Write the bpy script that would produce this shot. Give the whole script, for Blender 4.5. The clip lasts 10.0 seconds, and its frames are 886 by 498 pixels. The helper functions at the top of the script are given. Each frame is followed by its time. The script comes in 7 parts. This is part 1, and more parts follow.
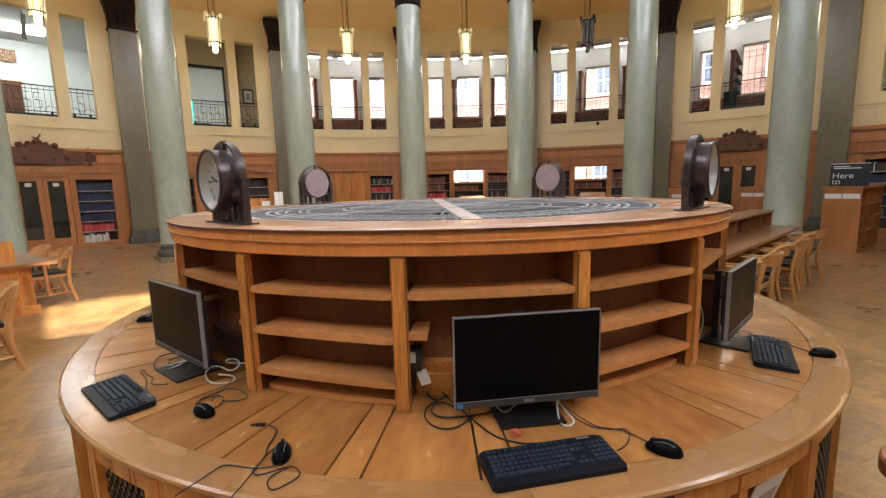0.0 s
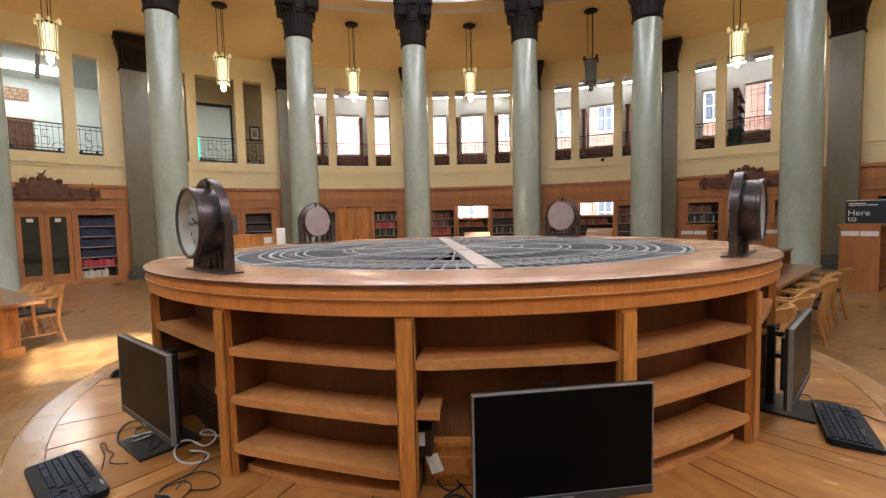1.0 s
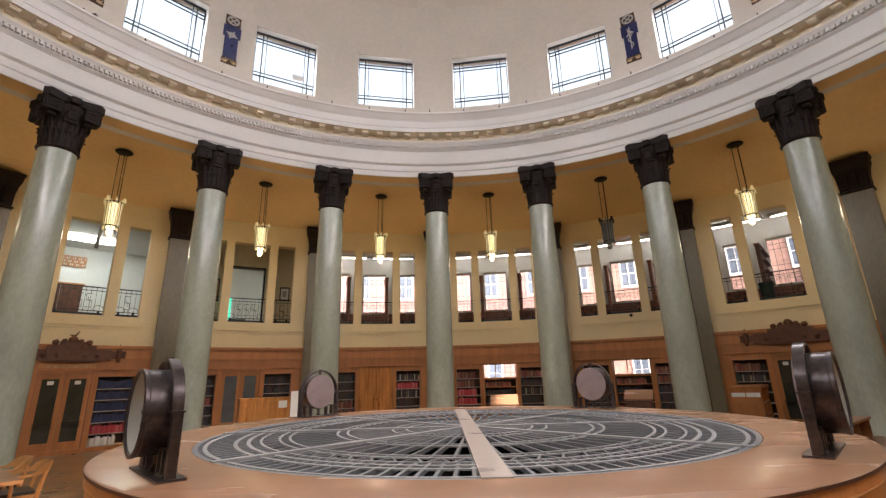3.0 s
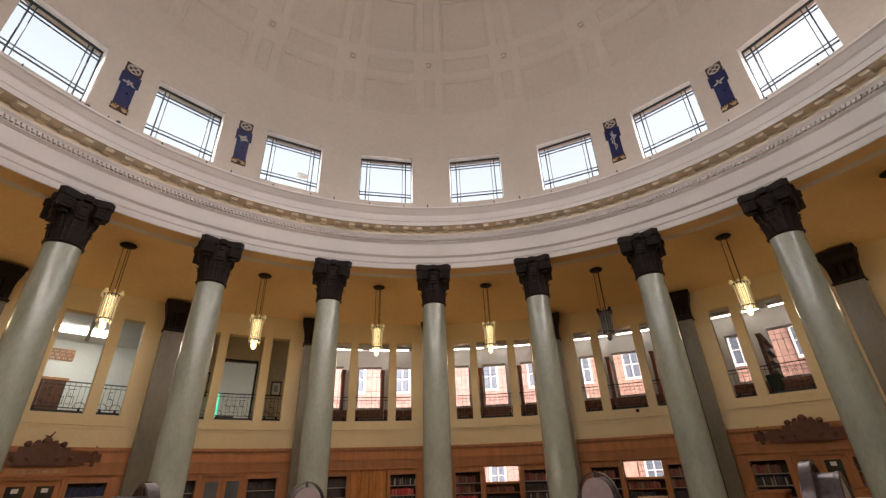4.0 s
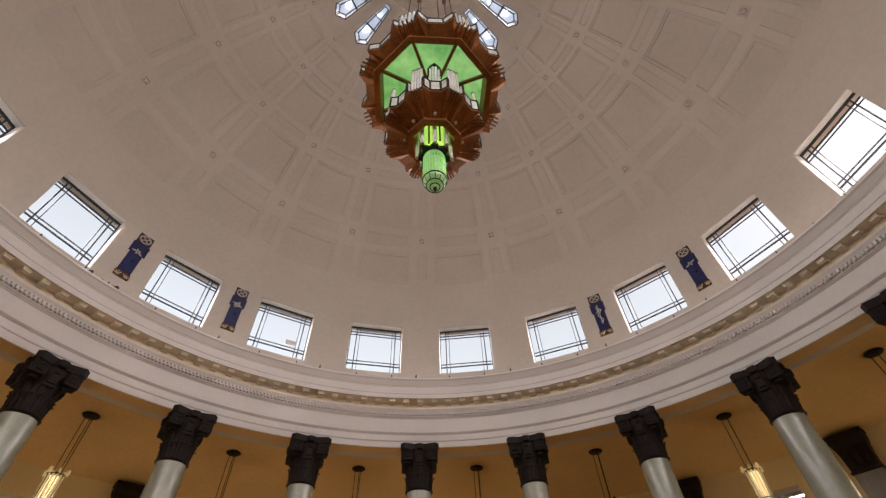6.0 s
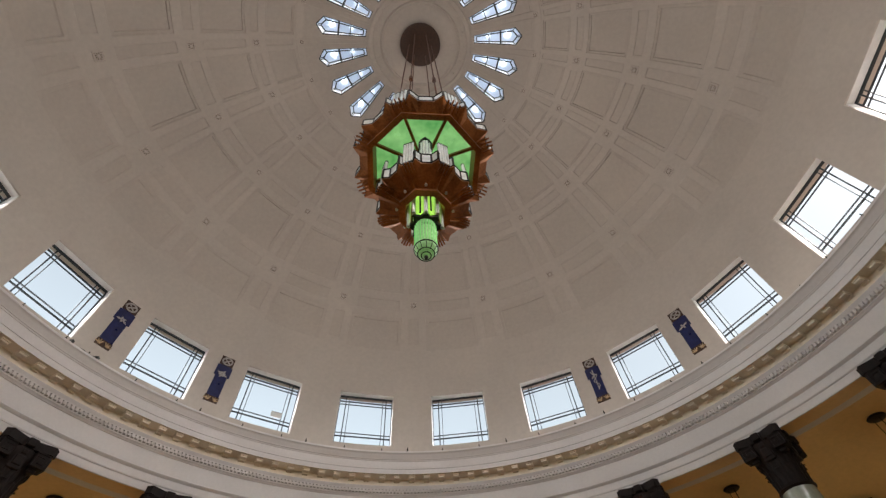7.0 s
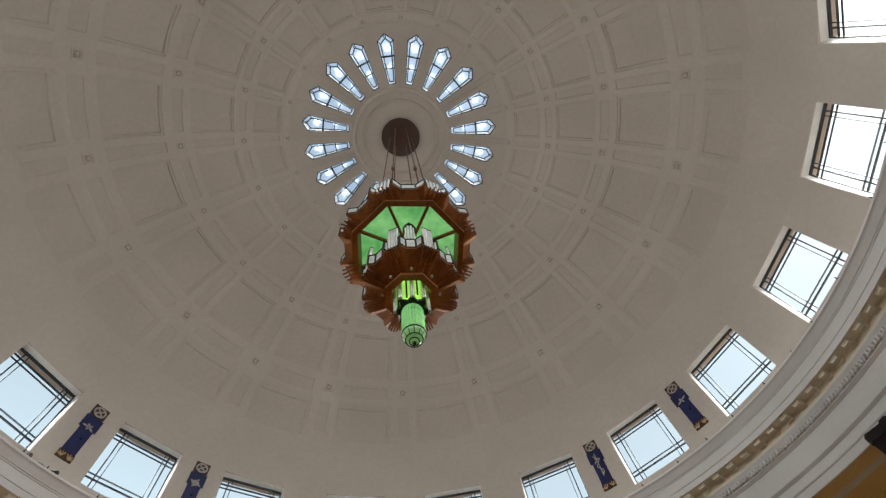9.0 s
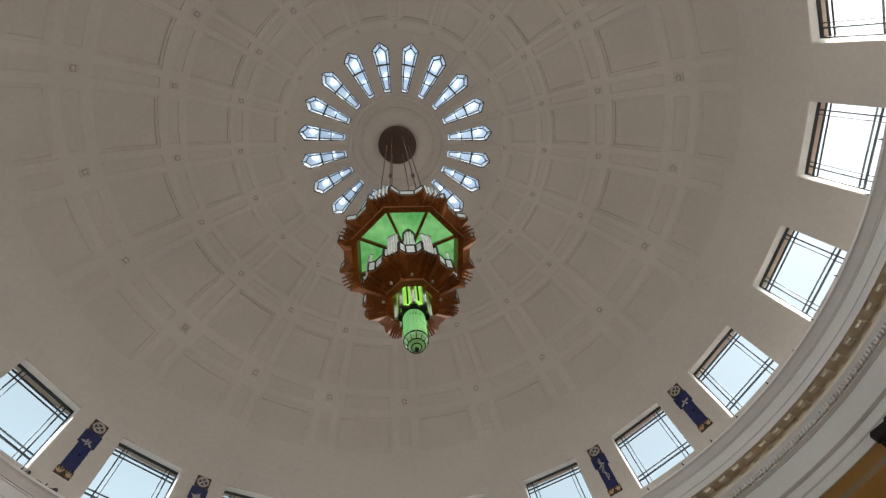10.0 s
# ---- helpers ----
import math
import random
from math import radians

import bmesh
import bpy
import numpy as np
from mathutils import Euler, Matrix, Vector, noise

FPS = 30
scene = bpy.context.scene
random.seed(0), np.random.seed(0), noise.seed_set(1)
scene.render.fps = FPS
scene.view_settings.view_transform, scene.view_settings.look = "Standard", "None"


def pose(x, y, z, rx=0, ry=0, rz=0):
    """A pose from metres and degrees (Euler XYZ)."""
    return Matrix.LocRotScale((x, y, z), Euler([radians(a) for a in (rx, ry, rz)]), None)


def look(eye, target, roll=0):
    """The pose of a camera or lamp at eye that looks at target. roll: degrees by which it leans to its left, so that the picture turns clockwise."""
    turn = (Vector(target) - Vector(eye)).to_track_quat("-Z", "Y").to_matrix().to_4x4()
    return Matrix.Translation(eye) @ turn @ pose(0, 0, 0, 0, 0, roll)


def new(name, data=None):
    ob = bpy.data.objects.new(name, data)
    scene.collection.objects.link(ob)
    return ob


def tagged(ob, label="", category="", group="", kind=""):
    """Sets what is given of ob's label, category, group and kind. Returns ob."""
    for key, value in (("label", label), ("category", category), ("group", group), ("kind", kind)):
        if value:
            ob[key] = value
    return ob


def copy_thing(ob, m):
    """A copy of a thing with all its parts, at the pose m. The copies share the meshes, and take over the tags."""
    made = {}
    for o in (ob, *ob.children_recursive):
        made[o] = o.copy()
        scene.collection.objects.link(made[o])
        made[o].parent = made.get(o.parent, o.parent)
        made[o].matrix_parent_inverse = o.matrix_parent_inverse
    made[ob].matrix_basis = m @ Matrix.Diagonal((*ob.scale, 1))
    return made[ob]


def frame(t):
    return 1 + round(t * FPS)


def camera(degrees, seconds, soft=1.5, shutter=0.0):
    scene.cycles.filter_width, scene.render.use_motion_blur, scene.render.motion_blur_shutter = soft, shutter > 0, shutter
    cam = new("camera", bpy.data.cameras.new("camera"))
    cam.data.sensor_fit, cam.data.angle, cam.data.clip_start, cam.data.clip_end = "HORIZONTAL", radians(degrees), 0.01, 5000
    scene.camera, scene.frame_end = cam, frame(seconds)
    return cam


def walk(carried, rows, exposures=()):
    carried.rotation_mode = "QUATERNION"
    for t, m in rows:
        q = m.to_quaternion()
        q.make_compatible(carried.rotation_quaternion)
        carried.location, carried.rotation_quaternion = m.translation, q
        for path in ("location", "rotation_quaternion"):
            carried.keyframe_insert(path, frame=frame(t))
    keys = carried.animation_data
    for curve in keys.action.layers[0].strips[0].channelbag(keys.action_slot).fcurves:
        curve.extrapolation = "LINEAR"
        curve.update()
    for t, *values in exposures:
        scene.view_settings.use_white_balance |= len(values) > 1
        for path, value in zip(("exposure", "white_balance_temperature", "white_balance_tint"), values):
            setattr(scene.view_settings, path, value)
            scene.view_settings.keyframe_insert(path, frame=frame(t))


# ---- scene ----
# The room is a rotunda about the z axis; azimuths run clockwise from +y, in degrees.
cam = camera(89.4, 10.0, soft=1.35)
PATH = [
    (0.0, pose(-0.325, -3.321, 1.610, 81.83, 1.38, -5.14)),
    (0.5, pose(-0.351, -3.167, 1.631, 83.95, 1.33, -5.17)),
    (1.0, pose(-0.338, -3.041, 1.643, 86.26, 1.29, -4.71)),
    (1.5, pose(-0.269, -2.911, 1.646, 89.57, 0.99, -3.03)),
    (2.0, pose(-0.214, -2.816, 1.657, 94.37, 1.14, -1.84)),
    (2.5, pose(-0.213, -2.793, 1.692, 100.24, 1.39, -1.29)),
    (4.0, pose(-0.183, -2.880, 1.802, 117.31, 1.74, -1.42)),
    (4.5, pose(-0.174, -2.903, 1.820, 123.02, 1.51, -1.99)),
    (5.0, pose(-0.179, -2.933, 1.839, 128.70, 1.38, -2.63)),
    (5.5, pose(-0.197, -2.970, 1.858, 133.71, 1.34, -3.05)),
    (7.0, pose(-0.192, -3.073, 1.914, 146.11, 2.71, -3.44)),
    (7.5, pose(-0.198, -3.107, 1.923, 149.55, 3.43, -3.71)),
    (8.0, pose(-0.197, -3.122, 1.931, 152.38, 4.21, -3.53)),
    (8.5, pose(-0.197, -3.113, 1.945, 154.75, 4.96, -2.84)),
    (9.0, pose(-0.202, -3.091, 1.951, 156.51, 5.60, -1.98)),
    (9.5, pose(-0.213, -3.065, 1.957, 157.38, 6.07, -1.33)),
    (10.0, pose(-0.229, -3.054, 1.960, 157.55, 6.30, -0.97)),
]
walk(cam, PATH, [(0.0, 2.21, 6080, 9), (1.0, 2.12, 6120, 10), (2.5, 1.80, 6330, 13), (4.0, 1.28, 7000, 18), (5.0, 1.13, 7250, 22),
                 (5.5, 1.09, 7300, 22), (7.0, 0.94, 6700, 12), (8.5, 0.90, 6400, 6), (10.0, 0.88, 6350, 5)])

# ---- light ----
world = bpy.data.worlds.new("world")
scene.world = world
world.use_nodes = True
_n = world.node_tree.nodes
_sky = _n.new("ShaderNodeTexSky")
_sky.sky_type, _sky.sun_disc = "NISHITA", False
_sky.sun_elevation, _sky.sun_rotation = radians(36.5), radians(144)
_haze = _n.new("ShaderNodeHueSaturation")
_haze.inputs["Hue"].default_value, _haze.inputs["Saturation"].default_value, _haze.inputs["Value"].default_value = 0.465, 0.46, 2.8
world.node_tree.links.new(_sky.outputs[0], _haze.inputs["Color"])
world.node_tree.links.new(_haze.outputs[0], _n["Background"].inputs[0])
_sky.dust_density, _sky.ozone_density = 6.0, 1.0
_n["Background"].inputs[1].default_value = 0.075


def at(az, r, z=0.0):
    a = radians(az)
    return Vector((r * math.sin(a), r * math.cos(a), z))


def turn(az, r=0.0, z=0.0):
    """A pose at azimuth az and radius r whose +y points outwards."""
    return Matrix.Translation(at(az, r, z)) @ Matrix.Rotation(-radians(az), 4, "Z")


sun_data = bpy.data.lights.new("sun", "SUN")
sun_data.energy, sun_data.angle, sun_data.color = 5.0, radians(0.6), (1.0, 0.93, 0.82)
sun = new("sun", sun_data)
sun.matrix_world = look(at(144, 30, 30 * math.tan(radians(36.5))), (0, 0, 0))

for i in range(20):
    d = bpy.data.lights.new("window_daylight", "AREA")
    d.shape, d.size, d.size_y = "RECTANGLE", 1.6, 1.6
    d.energy, d.color = 40.0, (0.93, 0.96, 1.0)
    lamp = new("window_daylight", d)
    a = 9 + 18 * i
    lamp.matrix_world = look(at(a, 10.14, 11.03), at(a, 0, 6.5))
PENDANT_WATTS = 10.0

# ---- materials ----


def material(name, color, rough=0.5, metal=0.0, var=0.12, scale=3.0, fine=40.0, bump=0.0, stretch=(1, 1, 1), dark=None,
             emit=None, power=0.0, island=0.0, coat=0.0, trans=0.0, alpha=1.0, gloss_var=0.09, grain=0.0, pores=70.0):
    """Principled surface with colour that varies at a broad and a fine scale, and fine relief."""
    m = bpy.data.materials.new(name)
    m.use_nodes = True
    nt = m.node_tree
    n, l = nt.nodes, nt.links
    b = n["Principled BSDF"]
    tc = n.new("ShaderNodeTexCoord")
    mp = n.new("ShaderNodeMapping")
    mp.inputs["Scale"].default_value = stretch
    l.new(tc.outputs["Object"], mp.inputs[0])
    n1, n2 = n.new("ShaderNodeTexNoise"), n.new("ShaderNodeTexNoise")
    n1.inputs["Scale"].default_value, n2.inputs["Scale"].default_value = scale, fine
    n1.inputs["Detail"].default_value = 4.0
    l.new(mp.outputs[0], n1.inputs[0])
    l.new(mp.outputs[0], n2.inputs[0])
    mix = n.new("ShaderNodeMix")
    mix.data_type = "FLOAT"
    mix.inputs[0].default_value = 0.4
    l.new(n1.outputs[0], mix.inputs[2])
    l.new(n2.outputs[0], mix.inputs[3])
    ramp = n.new("ShaderNodeValToRGB")
    e = ramp.color_ramp.elements
    c = np.array(color)
    lo = np.array(dark) if dark else c * (1 - 2 * var)
    e[0].position, e[1].position = 0.3, 0.7
    e[0].color = (*np.clip(lo, 0, 1), 1)
    e[1].color = (*np.clip(c * (1 + var), 0, 1), 1)
    l.new(mix.outputs[0], ramp.inputs[0])
    out = ramp.outputs[0]
    if island:
        geo = n.new("ShaderNodeNewGeometry")
        oi = n.new("ShaderNodeObjectInfo")
        add = n.new("ShaderNodeMath")
        add.operation = "ADD"
        l.new(geo.outputs["Random Per Island"], add.inputs[0])
        l.new(oi.outputs["Random"], add.inputs[1])
        fr = n.new("ShaderNodeMath")
        fr.operation = "FRACT"
        l.new(add.outputs[0], fr.inputs[0])
        mr = n.new("ShaderNodeMapRange")
        mr.inputs[3].default_value, mr.inputs[4].default_value = 1 - island, 1 + island
        l.new(fr.outputs[0], mr.inputs[0])
        hs = n.new("ShaderNodeHueSaturation")
        l.new(mr.outputs[0], hs.inputs["Value"])
        l.new(out, hs.inputs["Color"])
        out = hs.outputs[0]
    if grain:
        # fine dark pores and pale streaks along the grain
        n3 = n.new("ShaderNodeTexNoise")
        n3.inputs["Scale"].default_value, n3.inputs["Detail"].default_value, n3.inputs["Roughness"].default_value = pores, 3.0, 0.65
        l.new(mp.outputs[0], n3.inputs[0])
        gr = n.new("ShaderNodeMapRange")
        gr.inputs[1].default_value, gr.inputs[2].default_value = 0.32, 0.68
        gr.inputs[3].default_value, gr.inputs[4].default_value = 1 - grain, 1 + grain
        l.new(n3.outputs[0], gr.inputs[0])
        gh = n.new("ShaderNodeHueSaturation")
        l.new(gr.outputs[0], gh.inputs["Value"])
        l.new(out, gh.inputs["Color"])
        out = gh.outputs[0]
    l.new(out, b.inputs["Base Color"])
    b.inputs["Roughness"].default_value, b.inputs["Metallic"].default_value = rough, metal
    rr = n.new("ShaderNodeMapRange")
    rr.inputs[3].default_value, rr.inputs[4].default_value = max(rough - gloss_var, 0.03), min(rough + gloss_var, 1)
    l.new(n1.outputs[0], rr.inputs[0])
    l.new(rr.outputs[0], b.inputs["Roughness"])
    b.inputs["Coat Weight"].default_value = coat
    b.inputs["Coat Roughness"].default_value = 0.15
    b.inputs["Transmission Weight"].default_value = trans
    b.inputs["Alpha"].default_value = alpha
    if bump:
        bp = n.new("ShaderNodeBump")
        bp.inputs["Strength"].default_value, bp.inputs["Distance"].default_value = bump, 0.01
        l.new(mix.outputs[0], bp.inputs["Height"])
        l.new(bp.outputs[0], b.inputs["Normal"])
    if emit:
        b.inputs["Emission Color"].default_value = (*emit, 1)
        b.inputs["Emission Strength"].default_value = power
    return m


OAK = material("oak", (0.68, 0.29, 0.068), 0.3, var=0.16, scale=1.8, fine=16, bump=0.06, stretch=(6, 6, 0.6), island=0.1, coat=0.35, dark=(0.30, 0.098, 0.022), grain=0.11, pores=30)
OAK_RIM = material("oak_veneer", (0.76, 0.295, 0.078), 0.32, var=0.1, scale=1.6, fine=24, bump=0.04, stretch=(7, 7, 0.5), coat=0.35, dark=(0.55, 0.195, 0.045), grain=0.09, pores=34)
OAK_TOP = material("oak_tabletop", (0.48, 0.22, 0.064), 0.24, var=0.10, scale=1.8, fine=9, bump=0.04, stretch=(2.6, 0.9, 1), island=0.20, coat=0.4, dark=(0.30, 0.115, 0.030), grain=0.045, pores=16, gloss_var=0.07)
OAK_TOP_RIM = material("oak_tabletop_edge", (0.43, 0.225, 0.082), 0.27, var=0.08, scale=1.4, fine=10, bump=0.04, stretch=(0.9, 3, 1), island=0.035, coat=0.35, dark=(0.36, 0.17, 0.056), grain=0.05, pores=18)
OAK_BROWN = material("brown_oak", (0.44, 0.175, 0.05), 0.38, var=0.12, scale=1.5, fine=18, bump=0.05, stretch=(5, 5, 0.6), island=0.08, coat=0.2, dark=(0.27, 0.095, 0.026), grain=0.08, pores=28)
TABLE_TOP = material("brown_tabletop", (0.29, 0.125, 0.046), 0.34, var=0.2, scale=1.3, fine=18, bump=0.04, stretch=(2, 1, 1), island=0.1, coat=0.2, grain=0.1, pores=30)
OAK_PALE = material("oak_pale", (0.51, 0.248, 0.08), 0.42, var=0.15, scale=3, fine=30, stretch=(3, 3, 1), bump=0.05, island=0.08, grain=0.1, pores=40)
OAK_DULL = material("oak_panelling", (0.46, 0.185, 0.056), 0.42, var=0.14, scale=1.2, fine=22, stretch=(5, 5, 0.6), bump=0.06, island=0.12, grain=0.09, pores=26)
OAK_CARVED = material("oak_carved", (0.13, 0.045, 0.02), 0.5, var=0.3, scale=6, fine=50, bump=0.3)
VENEER = material("drum_top_veneer", (0.45, 0.235, 0.13), 0.27, var=0.07, scale=1.1, fine=26, stretch=(1, 5, 1), gloss_var=0.02)
PARQUET = material("parquet", (0.385, 0.21, 0.076), 0.30, var=0.24, scale=0.9, fine=14, bump=0.0, stretch=(1, 1, 1), island=0.22, coat=0.15, grain=0.14, pores=22)
JOINT = material("floor_joint", (0.27, 0.15, 0.06), 0.6, var=0.2, scale=4, fine=50)
CREAM = material("cream_paint", (0.77, 0.645, 0.39), 0.62, var=0.045, scale=0.7, fine=14, bump=0.06)
BUFF = material("buff_ceiling_paint", (0.87, 0.62, 0.31), 0.65, var=0.06, scale=0.5, fine=9, bump=0.06)
WHITE = material("white_plaster", (0.69, 0.665, 0.645), 0.6, var=0.04, scale=0.8, fine=15, bump=0.06)
# ribs and drum wall a little lighter than the sunk coffer faces
DOME_RIB = material("dome_rib_lighter", (0.54, 0.482, 0.42), 0.7, var=0.06, scale=0.45, fine=8, bump=0.08)
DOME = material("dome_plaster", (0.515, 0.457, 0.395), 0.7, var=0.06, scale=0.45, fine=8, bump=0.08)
ROSETTE = material("rosette_plaster", (0.56, 0.49, 0.425), 0.7, var=0.15, scale=20, fine=60, bump=0.2)
MARBLE = material("green_marble", (0.35, 0.378, 0.308), 0.24, var=0.10, scale=1.6, fine=22, stretch=(1, 1, 0.35), coat=0.4, gloss_var=0.05, grain=0.07, pores=7)
MARBLE_DULL = material("grey_green_marble", (0.165, 0.148, 0.096), 0.34, var=0.16, scale=1.5, fine=20, stretch=(1, 1, 0.3), coat=0.12, gloss_var=0.04)
BRONZE = material("dark_bronze_capital", (0.014, 0.0075, 0.006), 0.6, 0.0, var=0.4, scale=5, fine=40, bump=0.25)
BRONZE.node_tree.nodes["Principled BSDF"].inputs["Specular IOR Level"].default_value = 0.25
CLOCK_METAL = material("brown_bronze", (0.125, 0.10, 0.10), 0.32, 0.75, var=0.3, scale=5, fine=40, bump=0.05)
BLACK = material("black_plastic", (0.008, 0.008, 0.009), 0.38, var=0.2, scale=20, fine=200, bump=0.03)
SCREEN = material("black_screen", (0.003, 0.003, 0.004), 0.34, var=0.1, scale=5, fine=60)
SCREEN.node_tree.nodes["Principled BSDF"].inputs["Specular IOR Level"].default_value = 0.1
IRON = material("dark_iron", (0.018, 0.016, 0.014), 0.45, 0.6, var=0.3, scale=10, fine=60)
LEATHER = material("black_leather", (0.012, 0.012, 0.013), 0.35, var=0.3, scale=9, fine=90, bump=0.15)
PAPER = material("white_paper", (0.78, 0.77, 0.74), 0.7, var=0.05, scale=8, fine=60)
# dark timber, also used as painted shade in rosette openings and cable trunks
GLOOM = material("dark_timber_and_shade", (0.06, 0.026, 0.012), 0.5, var=0.3, scale=3, fine=30, stretch=(4, 4, 0.7))
BRICK_RED = material("red_brick", (0.33, 0.185, 0.165), 0.8, var=0.2, scale=3, fine=25)
BRICK_ORANGE = material("orange_brick", (0.34, 0.20, 0.16), 0.8, var=0.2, scale=3, fine=25)
WALL_WHITE = material("white_wall_paint", (0.80, 0.80, 0.76), 0.6, var=0.04, scale=1, fine=12)
TILE_BLUE = material("blue_tile", (0.014, 0.020, 0.095), 0.3, var=0.3, scale=6, fine=40)
TILE_GOLD = material("gold_brown_tile", (0.50, 0.34, 0.18), 0.35, var=0.4, scale=14, fine=50)
LEAD = material("lead_glazing_bar", (0.025, 0.035, 0.04), 0.6, 0.0, var=0.2, scale=10, fine=60)
LAMP_GLOW = material("lit_glass", (0.9, 0.75, 0.4), 0.4, emit=(1.0, 0.80, 0.42), power=1.15)
LAMP_GLASS = material("pale_glass_rod", (0.70, 0.62, 0.42), 0.2, var=0.08, coat=0.4, emit=(1.0, 0.80, 0.36), power=0.1)
LAMP_OFF = material("unlit_glass", (0.20, 0.20, 0.18), 0.2, var=0.1, coat=0.4)
TUBE = material("fluorescent_tube", (0.9, 0.9, 0.9), 0.4, emit=(1.0, 0.97, 0.90), power=5.0)
TUBE_SOFT = material("diffused_light_panel", (0.9, 0.9, 0.9), 0.4, emit=(0.90, 1.0, 0.95), power=6.0)

# ---- mesh helpers ----


def part(name, bm, mat, parent=None, label="", smooth=False):
    me = bpy.data.meshes.new(name)
    bmesh.ops.recalc_face_normals(bm, faces=bm.faces)
    bm.to_mesh(me)
    bm.free()
    for m in (mat if isinstance(mat, (list, tuple)) else [mat]):
        me.materials.append(m)
    if smooth:
        me.shade_smooth()
        me.set_sharp_from_angle(angle=radians(35))
    ob = new(name, me)
    if parent:
        ob.parent = parent
    if label:
        tagged(ob, label)
    return ob


def thing(name, label, category, group="", m=None):
    ob = tagged(new(name), label, category, group)
    if m is not None:
        ob.matrix_basis = m
    return ob


def structure(ob, label):
    return tagged(ob, label, "", "", "structure")


def box(bm, x0, x1, y0, y1, z0, z1, m=None):
    v = [bm.verts.new((x, y, z)) for z in (z0, z1) for y in (y0, y1) for x in (x0, x1)]
    for f in ((0, 2, 3, 1), (4, 5, 7, 6), (0, 1, 5, 4), (2, 6, 7, 3), (0, 4, 6, 2), (1, 3, 7, 5)):
        bm.faces.new([v[i] for i in f])
    if m is not None:
        bmesh.ops.transform(bm, matrix=m, verts=v)
    return v


def cbox(bm, r0, r1, a0, a1, z0, z1, step=1.5):
    """A block bent round the z axis."""
    n = max(1, math.ceil((a1 - a0) / step))
    full = a1 - a0 > 359.9
    k = n if full else n + 1
    g = [[bm.verts.new(at(a0 + (a1 - a0) * i / n, r, z)) for r, z in ((r0, z0), (r1, z0), (r1, z1), (r0, z1))] for i in range(k)]
    for i in range(n):
        p, q = g[i], g[(i + 1) % k]
        for j in range(4):
            bm.faces.new((p[j], p[(j + 1) % 4], q[(j + 1) % 4], q[j]))
    if not full:
        bm.faces.new(g[0])
        bm.faces.new(g[-1][::-1])


def lathe(bm, prof, n=32, a0=0.0, a1=360.0, closed=False):
    """A profile of (r, z) turned about the z axis."""
    full = a1 - a0 > 359.9
    k = n if full else n + 1
    g = [[bm.verts.new(at(a0 + (a1 - a0) * i / n, max(r, 1e-4), z)) for r, z in prof] for i in range(k)]
    m = len(prof) if closed else len(prof) - 1
    for i in range(n):
        p, q = g[i], g[(i + 1) % k]
        for j in range(m):
            bm.faces.new((p[j], p[(j + 1) % len(prof)], q[(j + 1) % len(prof)], q[j]))
    if closed and not full:
        bm.faces.new(g[0])
        bm.faces.new(g[-1][::-1])


def grid_plate(bm, xs, zs, holes, y0, y1):
    """A flat plate cut into cells by xs and zs, with some cells left open, as one connected piece."""
    n, m = len(xs), len(zs)
    g = [[[bm.verts.new((x, y, z)) for z in zs] for x in xs] for y in (y0, y1)]
    solid = lambda i, k: 0 <= i < n - 1 and 0 <= k < m - 1 and (i, k) not in holes
    for i in range(n - 1):
        for k in range(m - 1):
            if not solid(i, k):
                continue
            for p in g:
                bm.faces.new((p[i][k], p[i + 1][k], p[i + 1][k + 1], p[i][k + 1]))
            for (a, b), (da, db) in ((((i, k), (i + 1, k)), (0, -1)), (((i, k + 1), (i + 1, k + 1)), (0, 1)), (((i, k), (i, k + 1)), (-1, 0)), (((i + 1, k), (i + 1, k + 1)), (1, 0))):
                if not solid(i + da, k + db):
                    bm.faces.new((g[0][a[0]][a[1]], g[0][b[0]][b[1]], g[1][b[0]][b[1]], g[1][a[0]][a[1]]))
    bmesh.ops.delete(bm, geom=[v for v in bm.verts if not v.link_faces], context="VERTS")


def rod(bm, a, b, r, n=8, r2=None):
    a, b = Vector(a), Vector(b)
    q = (b - a).to_track_quat("Z", "Y").to_matrix()
    r2 = r if r2 is None else r2
    ra = [bm.verts.new(a + q @ Vector((r * math.cos(2 * math.pi * i / n), r * math.sin(2 * math.pi * i / n), 0))) for i in range(n)]
    rb = [bm.verts.new(b + q @ Vector((r2 * math.cos(2 * math.pi * i / n), r2 * math.sin(2 * math.pi * i / n), 0))) for i in range(n)]
    for i in range(n):
        bm.faces.new((ra[i], ra[(i + 1) % n], rb[(i + 1) % n], rb[i]))
    bm.faces.new(ra[::-1])
    bm.faces.new(rb)


def prism(bm, pts, z0, z1, m=None):
    """An outline of (x, y) raised from z0 to z1."""
    lo = [bm.verts.new((x, y, z0)) for x, y in pts]
    hi = [bm.verts.new((x, y, z1)) for x, y in pts]
    k = len(pts)
    for i in range(k):
        bm.faces.new((lo[i], lo[(i + 1) % k], hi[(i + 1) % k], hi[i]))
    bm.faces.new(lo[::-1])
    bm.faces.new(hi)
    if m is not None:
        bmesh.ops.transform(bm, matrix=m, verts=lo + hi)


def soften(bm, w, seg=1, angle=40):
    es = [e for e in bm.edges if e.is_manifold and e.calc_face_angle(0) > radians(angle)]
    bmesh.ops.bevel(bm, geom=es, offset=w, segments=seg, affect="EDGES", profile=0.5)


def new_bm():
    return bmesh.new()


BAYS = [9 + 18 * i for i in range(-10, 10)]
WALL_R = 14.9

